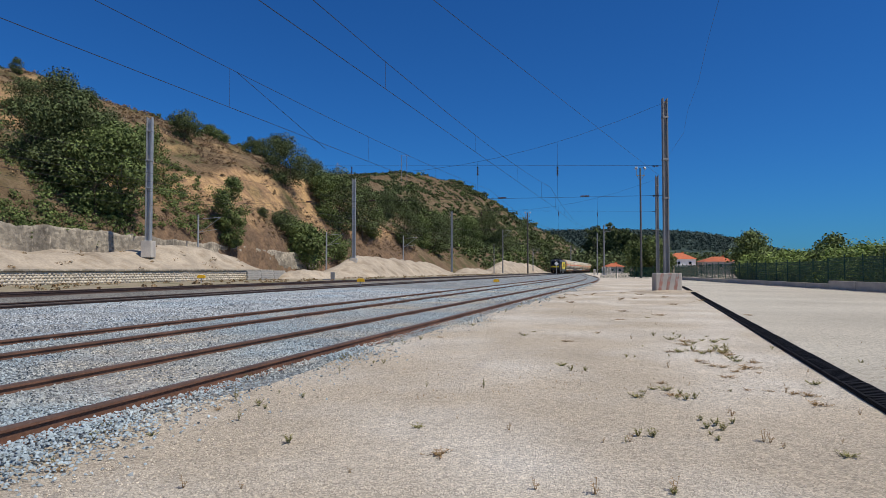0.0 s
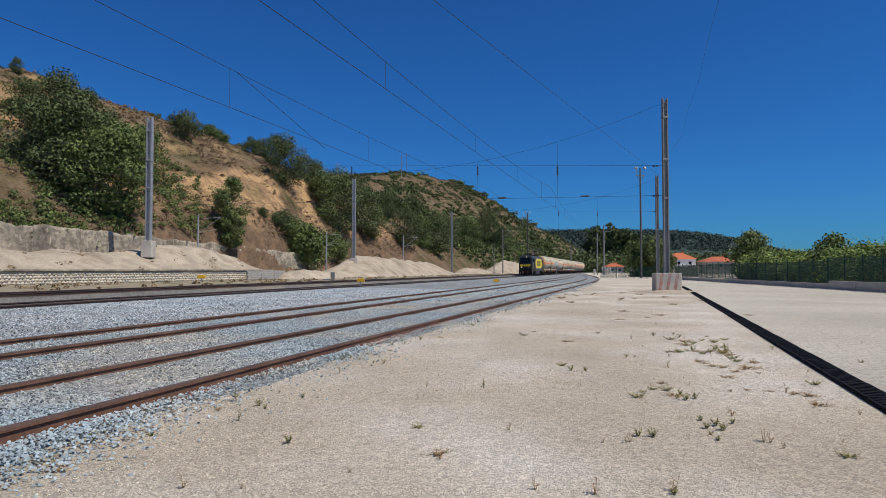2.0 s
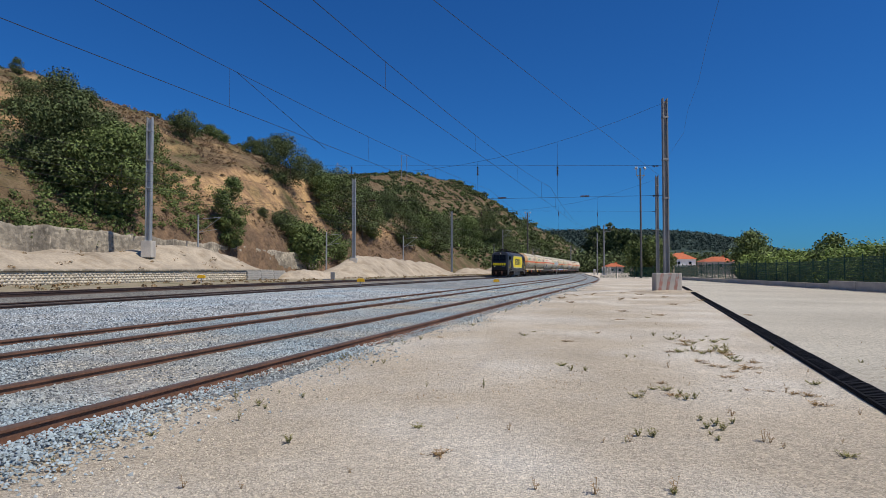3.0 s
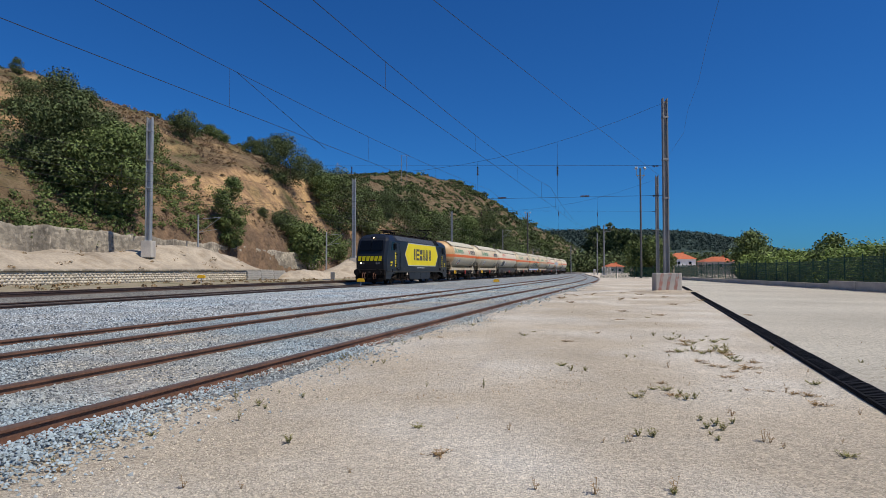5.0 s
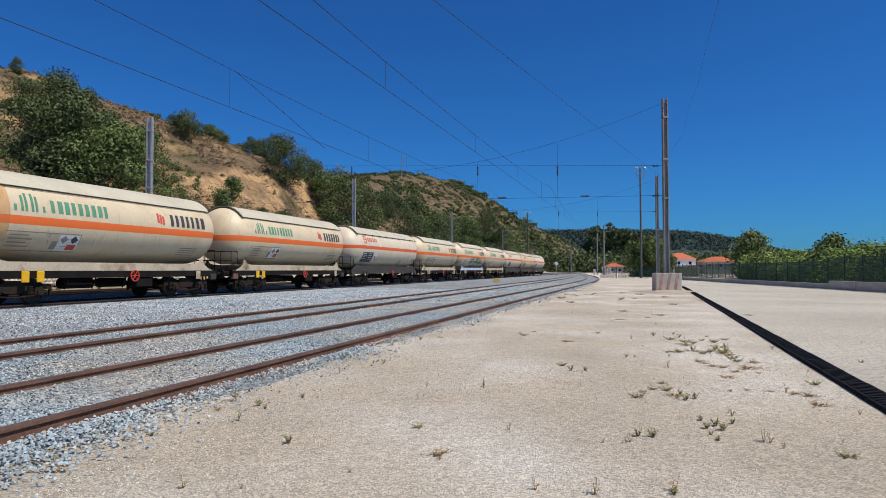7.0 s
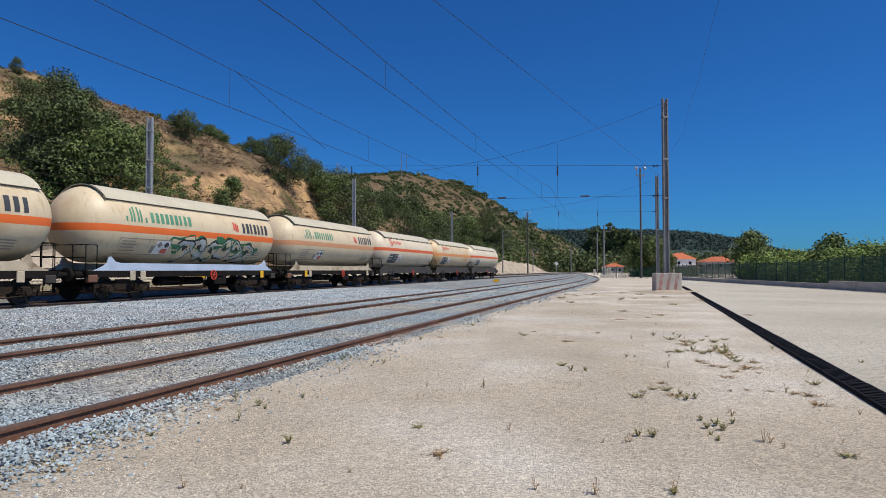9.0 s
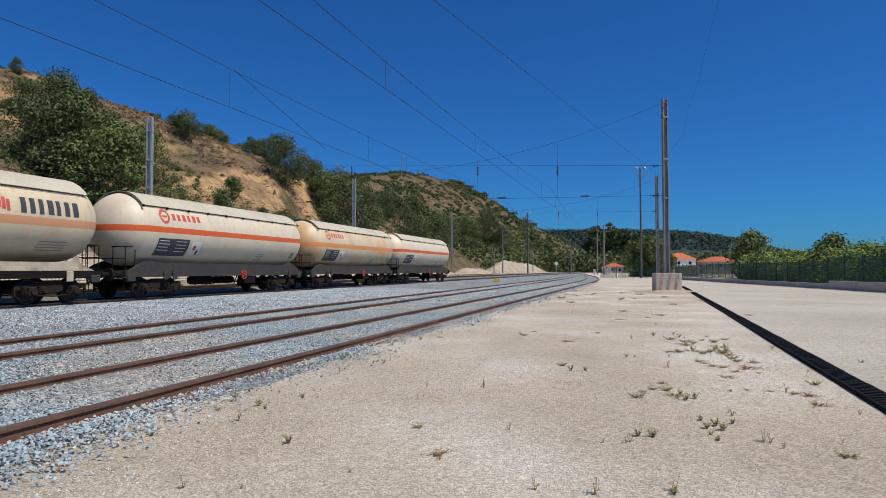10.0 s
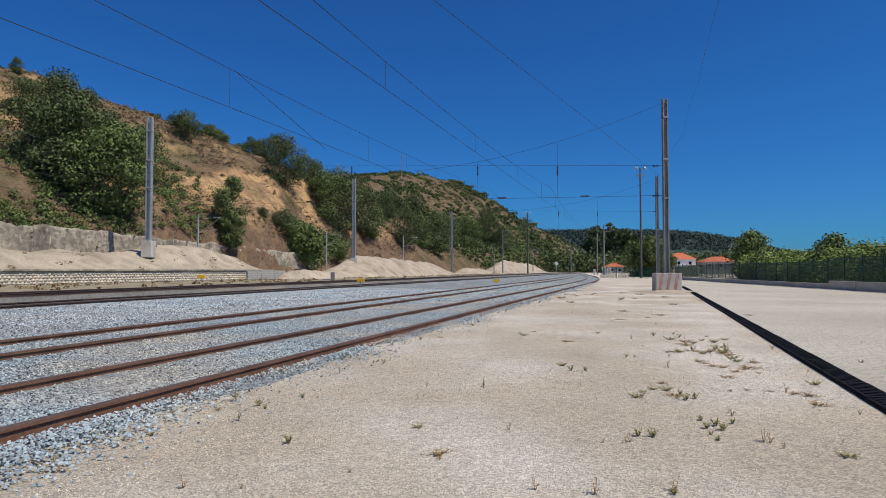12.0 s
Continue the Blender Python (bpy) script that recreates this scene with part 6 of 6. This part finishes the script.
catenary("thin overhead wires with droppers above the second siding", [11.9, 11.9, 11.8, 10, 7, 4], US, [5.3, 5.9, 5.9, 5.9, 5.9, 5.9], [7.3, 7.3, 7.2, 7.2, 7.2, 7.2], 0.7)
catenary("thin overhead wires with droppers above the main line", [0.1, -0.1, 0.1, 0, 0.1, 0], US, [5.6, 5.6, 5.6, 5.6, 5.6, 5.6], [7.1, 7.1, 7.1, 7.1, 7.1, 7.1], 0.6)
catenary("thin overhead wires with droppers above the far main line", [-4.6, -4.5, -4.6, -4.5, -4.6, -4.6], US, [5.9] * 6, [7.4] * 6, 0.6)
jump = tagged(new("jumper_wire", mesh_of("jumper_wire", rod(bmesh.new(), uv(-0.2, 11.9, 6.6), uv(4.9, 11.9, 5.5), 0.0075, seg=5), M_WIRE)), "slanting jumper wire between messenger and contact wire", "wire", kind="structure")
far_end = Vector((14.9, 42.4, 7.5))
bm = wire_bm(bmesh.new(), [far_end + (Vector((-0.05, 12.0, 6.5)) - far_end) * k for k in (0, 0.5, 1.0, 1.6, 2.2)], 0.006)
tagged(part("anchor_wire", bm, M_WIRE), "anchor wire running to the tall mast", "wire", kind="structure")
bm = wire_bm(bmesh.new(), [Vector(p) for p in ((15.1, 42.3, 9.0), (13.4, 35.0, 9.05), (11.7, 30.0, 9.05), (10.2, 25.0, 8.95), (8.4, 20.0, 8.5), (6.6, 15.0, 7.8), (3.4, 6.0, 6.2))], 0.0042)
tagged(part("feeder_cable", bm, M_WIRE), "slack feeder cable hanging from the tall mast", "wire", kind="structure")


def headspan(label, r_base, l_base, r_top, l_top, low, r_up, l_up, r_lo, l_lo, insul):
    """A span wire and two cross wires between a pair of masts, with hangers and insulators."""
    th = tagged(new("headspan"), label, "overhead line", "overhead lines", "structure")

    def at(t, z):
        return Vector((r_base[0] + (l_base[0] - r_base[0]) * t, r_base[1] + (l_base[1] - r_base[1]) * t, z))

    def sagz(t):
        return r_top * (1 - t) + l_top * t - ((r_top + l_top) / 2 - low) * 4 * t * (1 - t)
    part("span_wire", wire_bm(bmesh.new(), [at(k / 16, sagz(k / 16)) for k in range(17)], 0.010), M_WIRE, th)
    part("upper_cross_wire", rod(bmesh.new(), at(0, r_up), at(1, l_up), 0.009, seg=5), M_WIRE, th)
    part("lower_cross_wire", rod(bmesh.new(), at(0, r_lo), at(1, l_lo), 0.011, seg=5), M_WIRE, th)
    for t in insul:
        zu, zl = r_up * (1 - t) + l_up * t, r_lo * (1 - t) + l_lo * t
        part("hanger", rod(bmesh.new(), at(t, sagz(t)), at(t, zl), 0.008, seg=4), M_WIRE, th)
        bm = bmesh.new()
        for k in range(6):
            rod(bm, at(t, zu - 0.1 - 0.11 * k), at(t, zu - 0.17 - 0.11 * k), 0.075, 0.05, seg=8)
        part("insulator", bm, M_INSUL, th, "brown ribbed insulator")
        bm = bmesh.new()
        for k in range(6):
            rod(bm, at(t - 0.035 - 0.0022 * k, zl), at(t - 0.0365 - 0.0022 * k, zl), 0.075, 0.05, seg=8)
        part("insulator", bm, M_INSUL, th, "brown ribbed insulator")
    for z in (r_up, r_lo):
        bm = bmesh.new()
        for k in range(4):
            rod(bm, at(0.008 + 0.0022 * k, z), at(0.0094 + 0.0022 * k, z), 0.08, 0.05, seg=8)
        part("insulator", bm, M_INSUL, th)


feeders = tagged(new("feeder_line"), "thin feeder wires along the masts at the slope", "overhead line", "overhead lines", "structure")
for z, dz in ((9.4, 0.0), (8.4, 0.1), (7.5, 0.2)):
    pts = [Vector((-45.2, 3.0, z + dz))] + span((-28.4, 60.5, z), (-13.6, 95.0, z), 0.25) + span((-13.6, 95.0, z), (1.8, 140.0, z), 0.3)[1:]
    part("feeder_wire", wire_bm(bmesh.new(), pts, 0.012), M_WIRE, feeders)

headspan("wires slung between two tall masts across the yard", (14.9, 42.4), (-28.2, 60.5), 12.7, 15.6, 9.3, 8.45, 11.4, 6.43, 7.6, (0.155, 0.285, 0.52, 0.65))
headspan("wires slung between two far masts across the yard", (28.6, 84.0), (-13.4, 95.0), 13.6, 14.6, 9.8, 9.2, 10.4, 6.7, 7.6, (0.18, 0.3, 0.55, 0.66))

# ---- poles, lamps and signals ----


def pole(name, label, x, y, h, r, material, base=0.0, extra=None, cat="pole", grp="poles"):
    th = tagged(new(name), label, cat, grp)
    th.location = (x, y, base)
    part("shaft", rod(bmesh.new(), (0, 0, -0.3), (0, 0, h), r, r * 0.7, seg=10), material, th)
    if extra:
        extra(th, h)
    return th


def flood(th, h):
    bm = bmesh.new()
    box(bm, (0, 0, h - 1.3), (1.5, 0.12, 0.12))
    rod(bm, (-0.65, 0, h - 1.3), (0, 0, h - 2.2), 0.04, seg=6)
    rod(bm, (0.65, 0, h - 1.3), (0, 0, h - 2.2), 0.04, seg=6)
    rod(bm, (-0.6, 0, h - 1.3), (-0.7, 0, h - 0.2), 0.04, seg=6)
    rod(bm, (0.6, 0, h - 1.3), (0.7, 0, h - 0.2), 0.04, seg=6)
    part("crossarm", bm, M_MASTCONC, th)
    for s in (-1, 1):
        m = Matrix.Translation((s * 0.75, -0.1, h)) @ pose(0, 0, 0, -35, 0, s * 25)
        part("floodlight", box(bmesh.new(), (0, 0, 0), (0.45, 0.28, 0.5), bevel=0.05, m=m), M_GALV, th, "grey floodlight head")


def arm(th, h):
    bm = bmesh.new()
    rod(bm, (0, 0, h - 0.5), (2.6, 0, h - 0.3), 0.03, seg=6)
    rod(bm, (0, 0, h - 2.2), (2.6, 0, h - 0.3), 0.025, seg=6)
    rod(bm, (0, 0, h - 2.0), (2.2, 0, h - 1.7), 0.025, seg=6)
    part("cantilever", bm, M_GALV, th)
    for zz in (h - 0.5, h - 2.2):
        part("insulator", rod(bmesh.new(), (0.15, 0, zz), (0.6, 0, zz + 0.05), 0.07, seg=8), M_INSUL, th)


pole("floodlight_mast", "tall slim mast with two floodlights and a crossarm", 34.45, 110.0, 19.2, 0.2, M_MASTDARK, 0, flood, "light mast", "light masts")
pole("floodlight_mast", "tall slim light mast at the foot of the hill", 26.8, 200.0, 19.6, 0.26, M_MASTDARK, 0, flood, "light mast", "light masts")
pole("line_mast", "short galvanised mast with cantilever arm in the sand", -28.3, 73.0, 5.2, 0.13, M_GALV, 2.6, arm)
pole("line_mast", "galvanised mast with cantilever arm by the slope", -17.7, 96.0, 6.6, 0.14, M_GALV, 0.6, arm)
pole("line_mast", "galvanised mast with cantilever arm by the slope", -7.4, 118.0, 6.6, 0.14, M_GALV, 1.2, arm)
pole("line_mast", "weathered mast beside the sand heap", 17.2, 182.0, 12.5, 0.2, M_MASTCONC, 0.6, arm)
pole("line_mast", "weathered mast by the foot of the hill", 14.2, 176.0, 8.0, 0.14, M_MASTCONC, 0.6)
pole("line_mast", "distant weathered mast beside the yard throat", 45.8, 180.0, 14.2, 0.24, M_MASTCONC, 0, arm)
pole("line_mast", "distant slim mast beside the yard throat", 47.8, 196.0, 13.0, 0.2, M_MASTCONC, 0)
pole("line_mast", "distant slim mast beside the yard throat", 46.5, 230.0, 10.5, 0.2, M_MASTCONC, 0, arm)
pole("line_mast", "distant slim mast beside the yard throat", 33.0, 232.0, 9.5, 0.2, M_MASTCONC, 0, arm)


def point_indicator(x, y, h, w, label):
    th = tagged(new("point_indicator"), label, "signal", "point indicators")
    th.location = (x, y, 0)
    part("post", rod(bmesh.new(), (0, 0, -0.05), (0, 0, h), 0.05, seg=8), M_GALV, th)
    bm = bmesh.new()
    prism(bm, [(-w / 2, h), (w / 2, h), (w / 2, h + 0.18), (w / 3, h + 0.28), (-w / 3, h + 0.28), (-w / 2, h + 0.18)], "y", -0.1, 0.1)
    part("marker", bm, M_YELLOW, th, "yellow marker box")
    part("foot", box(bmesh.new(), (0.2, 0, 0.02), (0.7, 0.35, 0.12), bevel=0.02), M_CONC_LIGHT, th)


point_indicator(-6.95, 53.5, 0.42, 0.62, "yellow point indicator on a short post in the ballast")
point_indicator(5.6, 66.5, 0.16, 0.62, "low yellow point indicator in the ballast")
point_indicator(-20.8, 54.5, 0.72, 0.66, "yellow point indicator beside the far main line")
sg = tagged(new("track_sign"), "small white diamond sign on a thin post", "sign")
sg.location = (26.7, 149.0, 0)
part("post", rod(bmesh.new(), (0, 0, -0.2), (0, 0, 2.9), 0.05, seg=8), M_GALV, sg)
part("plate", box(bmesh.new(), (0, -0.06, 2.9), (0.72, 0.03, 0.72), m=Matrix.Translation((0, 0, 2.9)) @ pose(0, 0, 0, 0, 45, 0) @ Matrix.Translation((0, 0, -2.9))), M_WHITE, sg, "white diamond plate")

# stacked sleepers, end post and cabinets
stack = tagged(new("sleeper_stack"), "stack of grey concrete sleepers at the wall's end", "sleepers")
q = uv(48.5, -17.6, 0.35)
stack.matrix_basis = pose(q.x, q.y, q.z, 0, 0, RZ_TRACK)
bm_s = mesh_of("sleeper", box(bmesh.new(), (0, 0, 0), (2.6, 0.24, 0.2), bevel=0.03), M_CONC)
for k in range(5):
    for j in range(3):
        share("sleeper", bm_s, stack, pose((j - 1) * 2.62 + 0.12 * (k % 2), 0.02 * k, 0.1 + 0.2 * k, 0, 0, 0.6 * (k % 3)))
ep = tagged(new("end_post"), "dark weathered post with a low buffer block", "post")
q = uv(46.0, -8.2, 0.3)
ep.location = q
part("post", box(bmesh.new(), (0, 0, 0.4), (0.42, 0.3, 1.0), bevel=0.03), M_MASTCONC, ep)
part("block", box(bmesh.new(), (-0.6, 0, 0.08), (0.9, 0.5, 0.2), bevel=0.03), M_MASTCONC, ep)
for x, y, w, h in ((47.3, 186, 1.1, 2.2), (49.0, 187, 1.2, 2.1), (45.0, 188, 0.5, 1.6)):
    cb = tagged(new("relay_cabinet"), "pale grey trackside cabinet", "cabinet", "cabinets")
    cb.location = (x, y, 0)
    part("body", box(bmesh.new(), (0, 0, h / 2), (w, 0.8, h), bevel=0.04), M_WHITE, cb)
    part("door", box(bmesh.new(), (0, -0.41, h / 2), (w * 0.85, 0.03, h * 0.85)), M_CONC_LIGHT, cb)

# pylons on the hill
py = tagged(new("lattice_pylon"), "small lattice power pylon on the hilltop", "pylon")
q = Vector((-62.0, 370.0, 54.5))
py.location = q
bm = bmesh.new()
for a in (-1, 1):
    for b in (-1, 1):
        rod(bm, (a * 1.3, b * 1.3, -4), (a * 0.25, b * 0.25, 10), 0.09, 0.06, seg=5)
    for k in range(6):
        rod(bm, (a * (1.2 - 0.16 * k), -1, -2 + 2 * k), (-a * (1.1 - 0.16 * k), 1, 0 + 2 * k), 0.05, seg=4)
for zz in (6.5, 8.5):
    rod(bm, (-1.8, 0, zz), (1.8, 0, zz), 0.08, seg=4)
part("lattice", bm, M_MASTCONC, py)
hf = tagged(new("pole_frame"), "two-pole power line frame on the hilltop", "pylon")
hf.location = (-21.0, 340.0, 52.0)
for s in (-1, 1):
    part("pole", rod(bmesh.new(), (s * 1.5, 0, -4), (s * 1.5, 0, 11.5), 0.17, 0.12, seg=8), M_MASTCONC, hf)
bm = bmesh.new()
rod(bm, (-2.4, 0, 11.0), (2.4, 0, 11.0), 0.1, seg=6)
rod(bm, (-1.5, 0, 6.5), (1.5, 0, 9.5), 0.05, seg=5)
rod(bm, (1.5, 0, 6.5), (-1.5, 0, 9.5), 0.05, seg=5)
part("crossarm", bm, M_MASTCONC, hf)

# ---- kerb wall, fence and hedge ----
K0, K1 = Vector((22.6, 0.0, 0)), Vector((35.4, 96.0, 0))
kd = (K1 - K0).normalized()
kn = Vector((kd.y, -kd.x, 0))
k_len = (K1 - K0).length
a_k = math.degrees(math.atan2(kd.y, kd.x))
kw = tagged(new("kerb_wall"), "low pale concrete kerb wall along the lot", "wall", kind="structure")
k = 0.0
i = 0
blk_hi = mesh_of("kerb_block", box(bmesh.new(), (1.98, 0, 0.25), (3.94, 0.34, 0.74), bevel=0.02), M_CONC_LIGHT)
blk_lo = mesh_of("kerb_block", box(bmesh.new(), (1.98, 0, 0.15), (3.95, 0.3, 0.5), bevel=0.02), M_CONC_LIGHT)
while k < k_len:
    p = K0 + kd * k
    share("kerb_block", blk_hi if k < 47 else blk_lo, kw, pose(p.x, p.y, 0, 0, 0, a_k))
    k += 3.97
fence = tagged(new("mesh_fence"), "dark green welded mesh fence on the kerb wall", "fence", kind="structure")
bm = bmesh.new()
for j in range(26):
    box(bm, (0.05 + 0.096 * j, 0, 0.85), (0.026, 0.012, 1.66))
for j in range(9):
    box(bm, (1.25, 0.008, 0.08 + 0.2 * j), (2.46, 0.012, 0.03))
panel_me = mesh_of("mesh_panel", bm, M_GREENFENCE)
post_me = mesh_of("fence_post", box(bmesh.new(), (0, 0, 0.95), (0.07, 0.07, 1.9), bevel=0.01), M_GREENFENCE)
k = 0.5
while k < k_len:
    p = K0 + kd * k
    z = 0.62 if k < 47 else 0.4
    share("fence_post", post_me, fence, pose(p.x, p.y, z, 0, 0, a_k))
    share("mesh_panel", panel_me, fence, pose(p.x, p.y, z, 0, 0, a_k))
    k += 2.5
# far return of the fence
for j in range(4):
    p = K1 + Vector((-2.6, 0.9, 0)) * (j + 0.2)
    share("fence_post", post_me, fence, pose(p.x, p.y, 0.1, 0, 0, 161))
    share("mesh_panel", panel_me, fence, pose(p.x, p.y, 0.1, 0, 0, 161))

HEDGE = [make_tree("hedge_bush", "dense bright green willowy bush behind the fence", 51, 5.0, 3.0, 0.1, M_LEAF_BRIGHT, 0.13, 30, 150, "bushes behind the fence"),
         make_tree("hedge_bush", "dense mid-green bush behind the fence", 52, 5.2, 3.3, 0.1, M_LEAF_MID, 0.13, 30, 150, "bushes behind the fence"),
         make_tree("yard_tree", "full round green tree near the yard", 53, 7.2, 6.8, 0.7, M_LEAF_MID, 0.24, 40, 130, "yard trees")]
rh = random.Random(5)
first = [True, True, True]


def plant(k, x, y, s, z=-0.1):
    m = pose(x, y, z, 0, 0, rh.uniform(0, 360))
    if first[k]:
        first[k] = False
        HEDGE[k].matrix_basis = m @ Matrix.Diagonal((s, s, s, 1))
        return
    ob = copy_thing(HEDGE[k], m)
    ob.scale = (s, s, s)


for k in range(16):
    p = K0 + kd * (26 + 2.9 * k) + kn * (2.6 + rh.uniform(-0.4, 0.6))
    plant(rh.choice((0, 0, 0, 1)), p.x, p.y, rh.uniform(0.84, 1.0) * (0.92 + 0.005 * k))
for k in range(13):
    p = K0 + kd * (28 + 4.2 * k) + kn * (7 + rh.uniform(-1, 2))
    plant(rh.choice((0, 0, 1)), p.x, p.y, rh.uniform(0.95, 1.12))
for x, y, s in ((43, 88, 0.82), (47, 96, 0.85), (52, 84, 0.75), (43.5, 131, 1.0), (41.0, 134, 0.9), (46.5, 136, 0.92), (58, 70, 0.55), (63, 76, 0.55), (66, 92, 0.7), (45, 142, 0.9)):
    plant(2, x, y, s)

# ---- houses ----


def house(label, x, y, w, d, eave, ridge, rz=0.0, wallmat=None, windows=2):
    th = tagged(new("house"), label, "house", "houses")
    th.matrix_basis = pose(x, y, 0, 0, 0, rz)
    part("wall", box(bmesh.new(), (0, 0, eave / 2), (w, d, eave)), wallmat or M_WHITE, th)
    bm = bmesh.new()
    o = 0.6
    a = [bm.verts.new(p) for p in ((-w / 2 - o, -d / 2 - o, eave), (w / 2 + o, -d / 2 - o, eave), (w / 2 + o, d / 2 + o, eave), (-w / 2 - o, d / 2 + o, eave))]
    b = [bm.verts.new(p) for p in ((-w * 0.14, 0, ridge), (w * 0.14, 0, ridge))]
    for f in ((a[0], a[1], b[1], b[0]), (a[1], a[2], b[1]), (a[2], a[3], b[0], b[1]), (a[3], a[0], b[0]), (a[3], a[2], a[1], a[0])):
        bm.faces.new(f)
    bmesh.ops.recalc_face_normals(bm, faces=bm.faces[:])
    roof = part("roof", bm, M_ROOFTILE, th, "orange tiled hip roof")
    part("chimney", box(bmesh.new(), (w * 0.2, 0.5, ridge - 0.3), (0.7, 0.7, 1.4)), M_ROOFTILE, roof)
    for k in range(windows):
        xx = -w / 2 + w * (k + 0.5) / windows
        win = part("window", box(bmesh.new(), (xx, -d / 2 - 0.03, eave - 1.5), (1.3, 0.1, 1.3)), M_WHITE, th)
        part("pane", box(bmesh.new(), (xx, -d / 2 - 0.09, eave - 1.5), (1.1, 0.04, 1.1)), M_GLASS_DARK, win)
    return th


M_HOUSE_GREY = mat("grey_house_render", (0.36, 0.34, 0.32), 0.9, var=0.1, scale=0.5, fine=5)
house("white house with an orange tiled hip roof", 89.5, 240.0, 9.0, 8.0, 5.5, 7.9, 8)
house("low white annex beside the house", 93.5, 239.0, 4.0, 5.0, 2.8, 3.6, 8, None, 1)
house("grey house with an orange tiled roof among trees", 106.0, 245.0, 12.0, 9.0, 4.6, 6.6, -6, M_HOUSE_GREY, 3)
house("low house with an orange tiled roof behind the trees", 70.5, 262.0, 6.5, 6.0, 2.8, 4.2, 4, M_HOUSE_GREY, 2)
yw = tagged(new("yard_wall"), "low beige boundary wall beyond the yard", "wall", kind="structure")
part("wall", box(bmesh.new(), (52.5, 150, 1.05), (16.0, 0.4, 2.3)), M_OLDWALL, yw)
sh = tagged(new("shed"), "grey sheet metal shed beyond the boundary wall", "shed")
sh.location = (52.0, 156.0, 0)
part("wall", box(bmesh.new(), (0, 0, 1.4), (7.5, 5, 2.8)), M_HOUSE_GREY, sh)
bm = bmesh.new()
prism(bm, [(-4.0, 2.8), (4.0, 2.8), (0, 3.7)], "y", -2.8, 2.8)
part("roof", bm, M_GALV, sh)

# ---- far woods ----
# leaf colour shifted towards blue to paint in the haze over the ridge
M_WOOD_FAR = mat("haze_tinted_leaves", (0.06, 0.085, 0.072), 0.9, var=0.2, scale=0.1, fine=0.7, island=0.45, sheen_spec=0.1)


def wood(name, label, seed, n, spot, r, per, leaf, material):
    rng = np.random.default_rng(seed)
    cs, rs = [], []
    for _ in range(n):
        x, y, z, s = spot(rng)
        cs.append((x, y, z))
        rs.append(r * s)
    v, f = leaf_quads(rng, cs, rs, per, leaf, 0.9)
    return tagged(soup(name, v, f, material), label, "woodland", kind="stuff")


def euca(rng):
    """Tall gum trees in a stand: narrow stems of foliage."""
    k = rng.integers(0, 34)
    rr = np.random.default_rng(100 + k)
    x, y = 101 + 36 * rr.uniform(), 425 + 25 * rr.uniform()
    h = rr.uniform(26, 35) * (0.72 + 0.28 * math.sin(math.pi * min(1, max(0, (x - 99) / 38)) ** 0.8))
    t = rng.uniform(0.45, 1.0)
    return x + rng.normal() * 1.6, y + rng.normal() * 1.6, h * t, rng.uniform(0.6, 1.2) * (1.3 - 0.6 * t)


wood("gum_tree_stand", "tall dark gum trees in a stand beyond the yard", 61, 1200, euca, 2.2, 34, 0.6, M_LEAF_DARK)
wood("valley_woodland", "dark green woodland in the valley beyond the yard", 62, 1500, lambda rng: (rng.uniform(60, 175), rng.uniform(330, 460), rng.uniform(0, 1) ** 1.4 * 10, rng.uniform(0.7, 1.3)), 3.2, 26, 0.8, M_LEAF_DARK)
wood("valley_trees", "green trees and orchards beyond the houses", 63, 500, lambda rng: (rng.uniform(75, 190), rng.uniform(265, 320), rng.uniform(0, 6.5), rng.uniform(0.6, 1.2)), 2.6, 26, 0.7, M_LEAF_DARK)


def crest(rng):
    x = rng.uniform(170, 900)
    w = rng.uniform(0.3, 1.0)
    h = smooth_interp(x, *RIDGE_FAR)
    return x, 1000 + 300 * w, h * math.sin(w * math.pi / 2) + 2, rng.uniform(0.6, 1.4)


wood("ridge_woodland", "dark woodland covering the distant ridge", 64, 3400, crest, 6.5, 20, 1.7, M_WOOD_FAR)


def motions():
    """The train runs straight along the main line at an even speed."""
    mids = [188.1] + [(a + b) / 2 for a, b in zip(CUTS, CUTS[1:])]
    for vehicle, s in zip([loco] + wagons, mids):
        rows = []
        for k in range(7):
            t = 2.0 * k
            p = uv(s - SPEED * t, 0, RAIL)
            rows.append((t, pose(p.x, p.y, p.z, 0, 0, RZ_TRACK + 180)))
        walk(vehicle, rows)


motions()
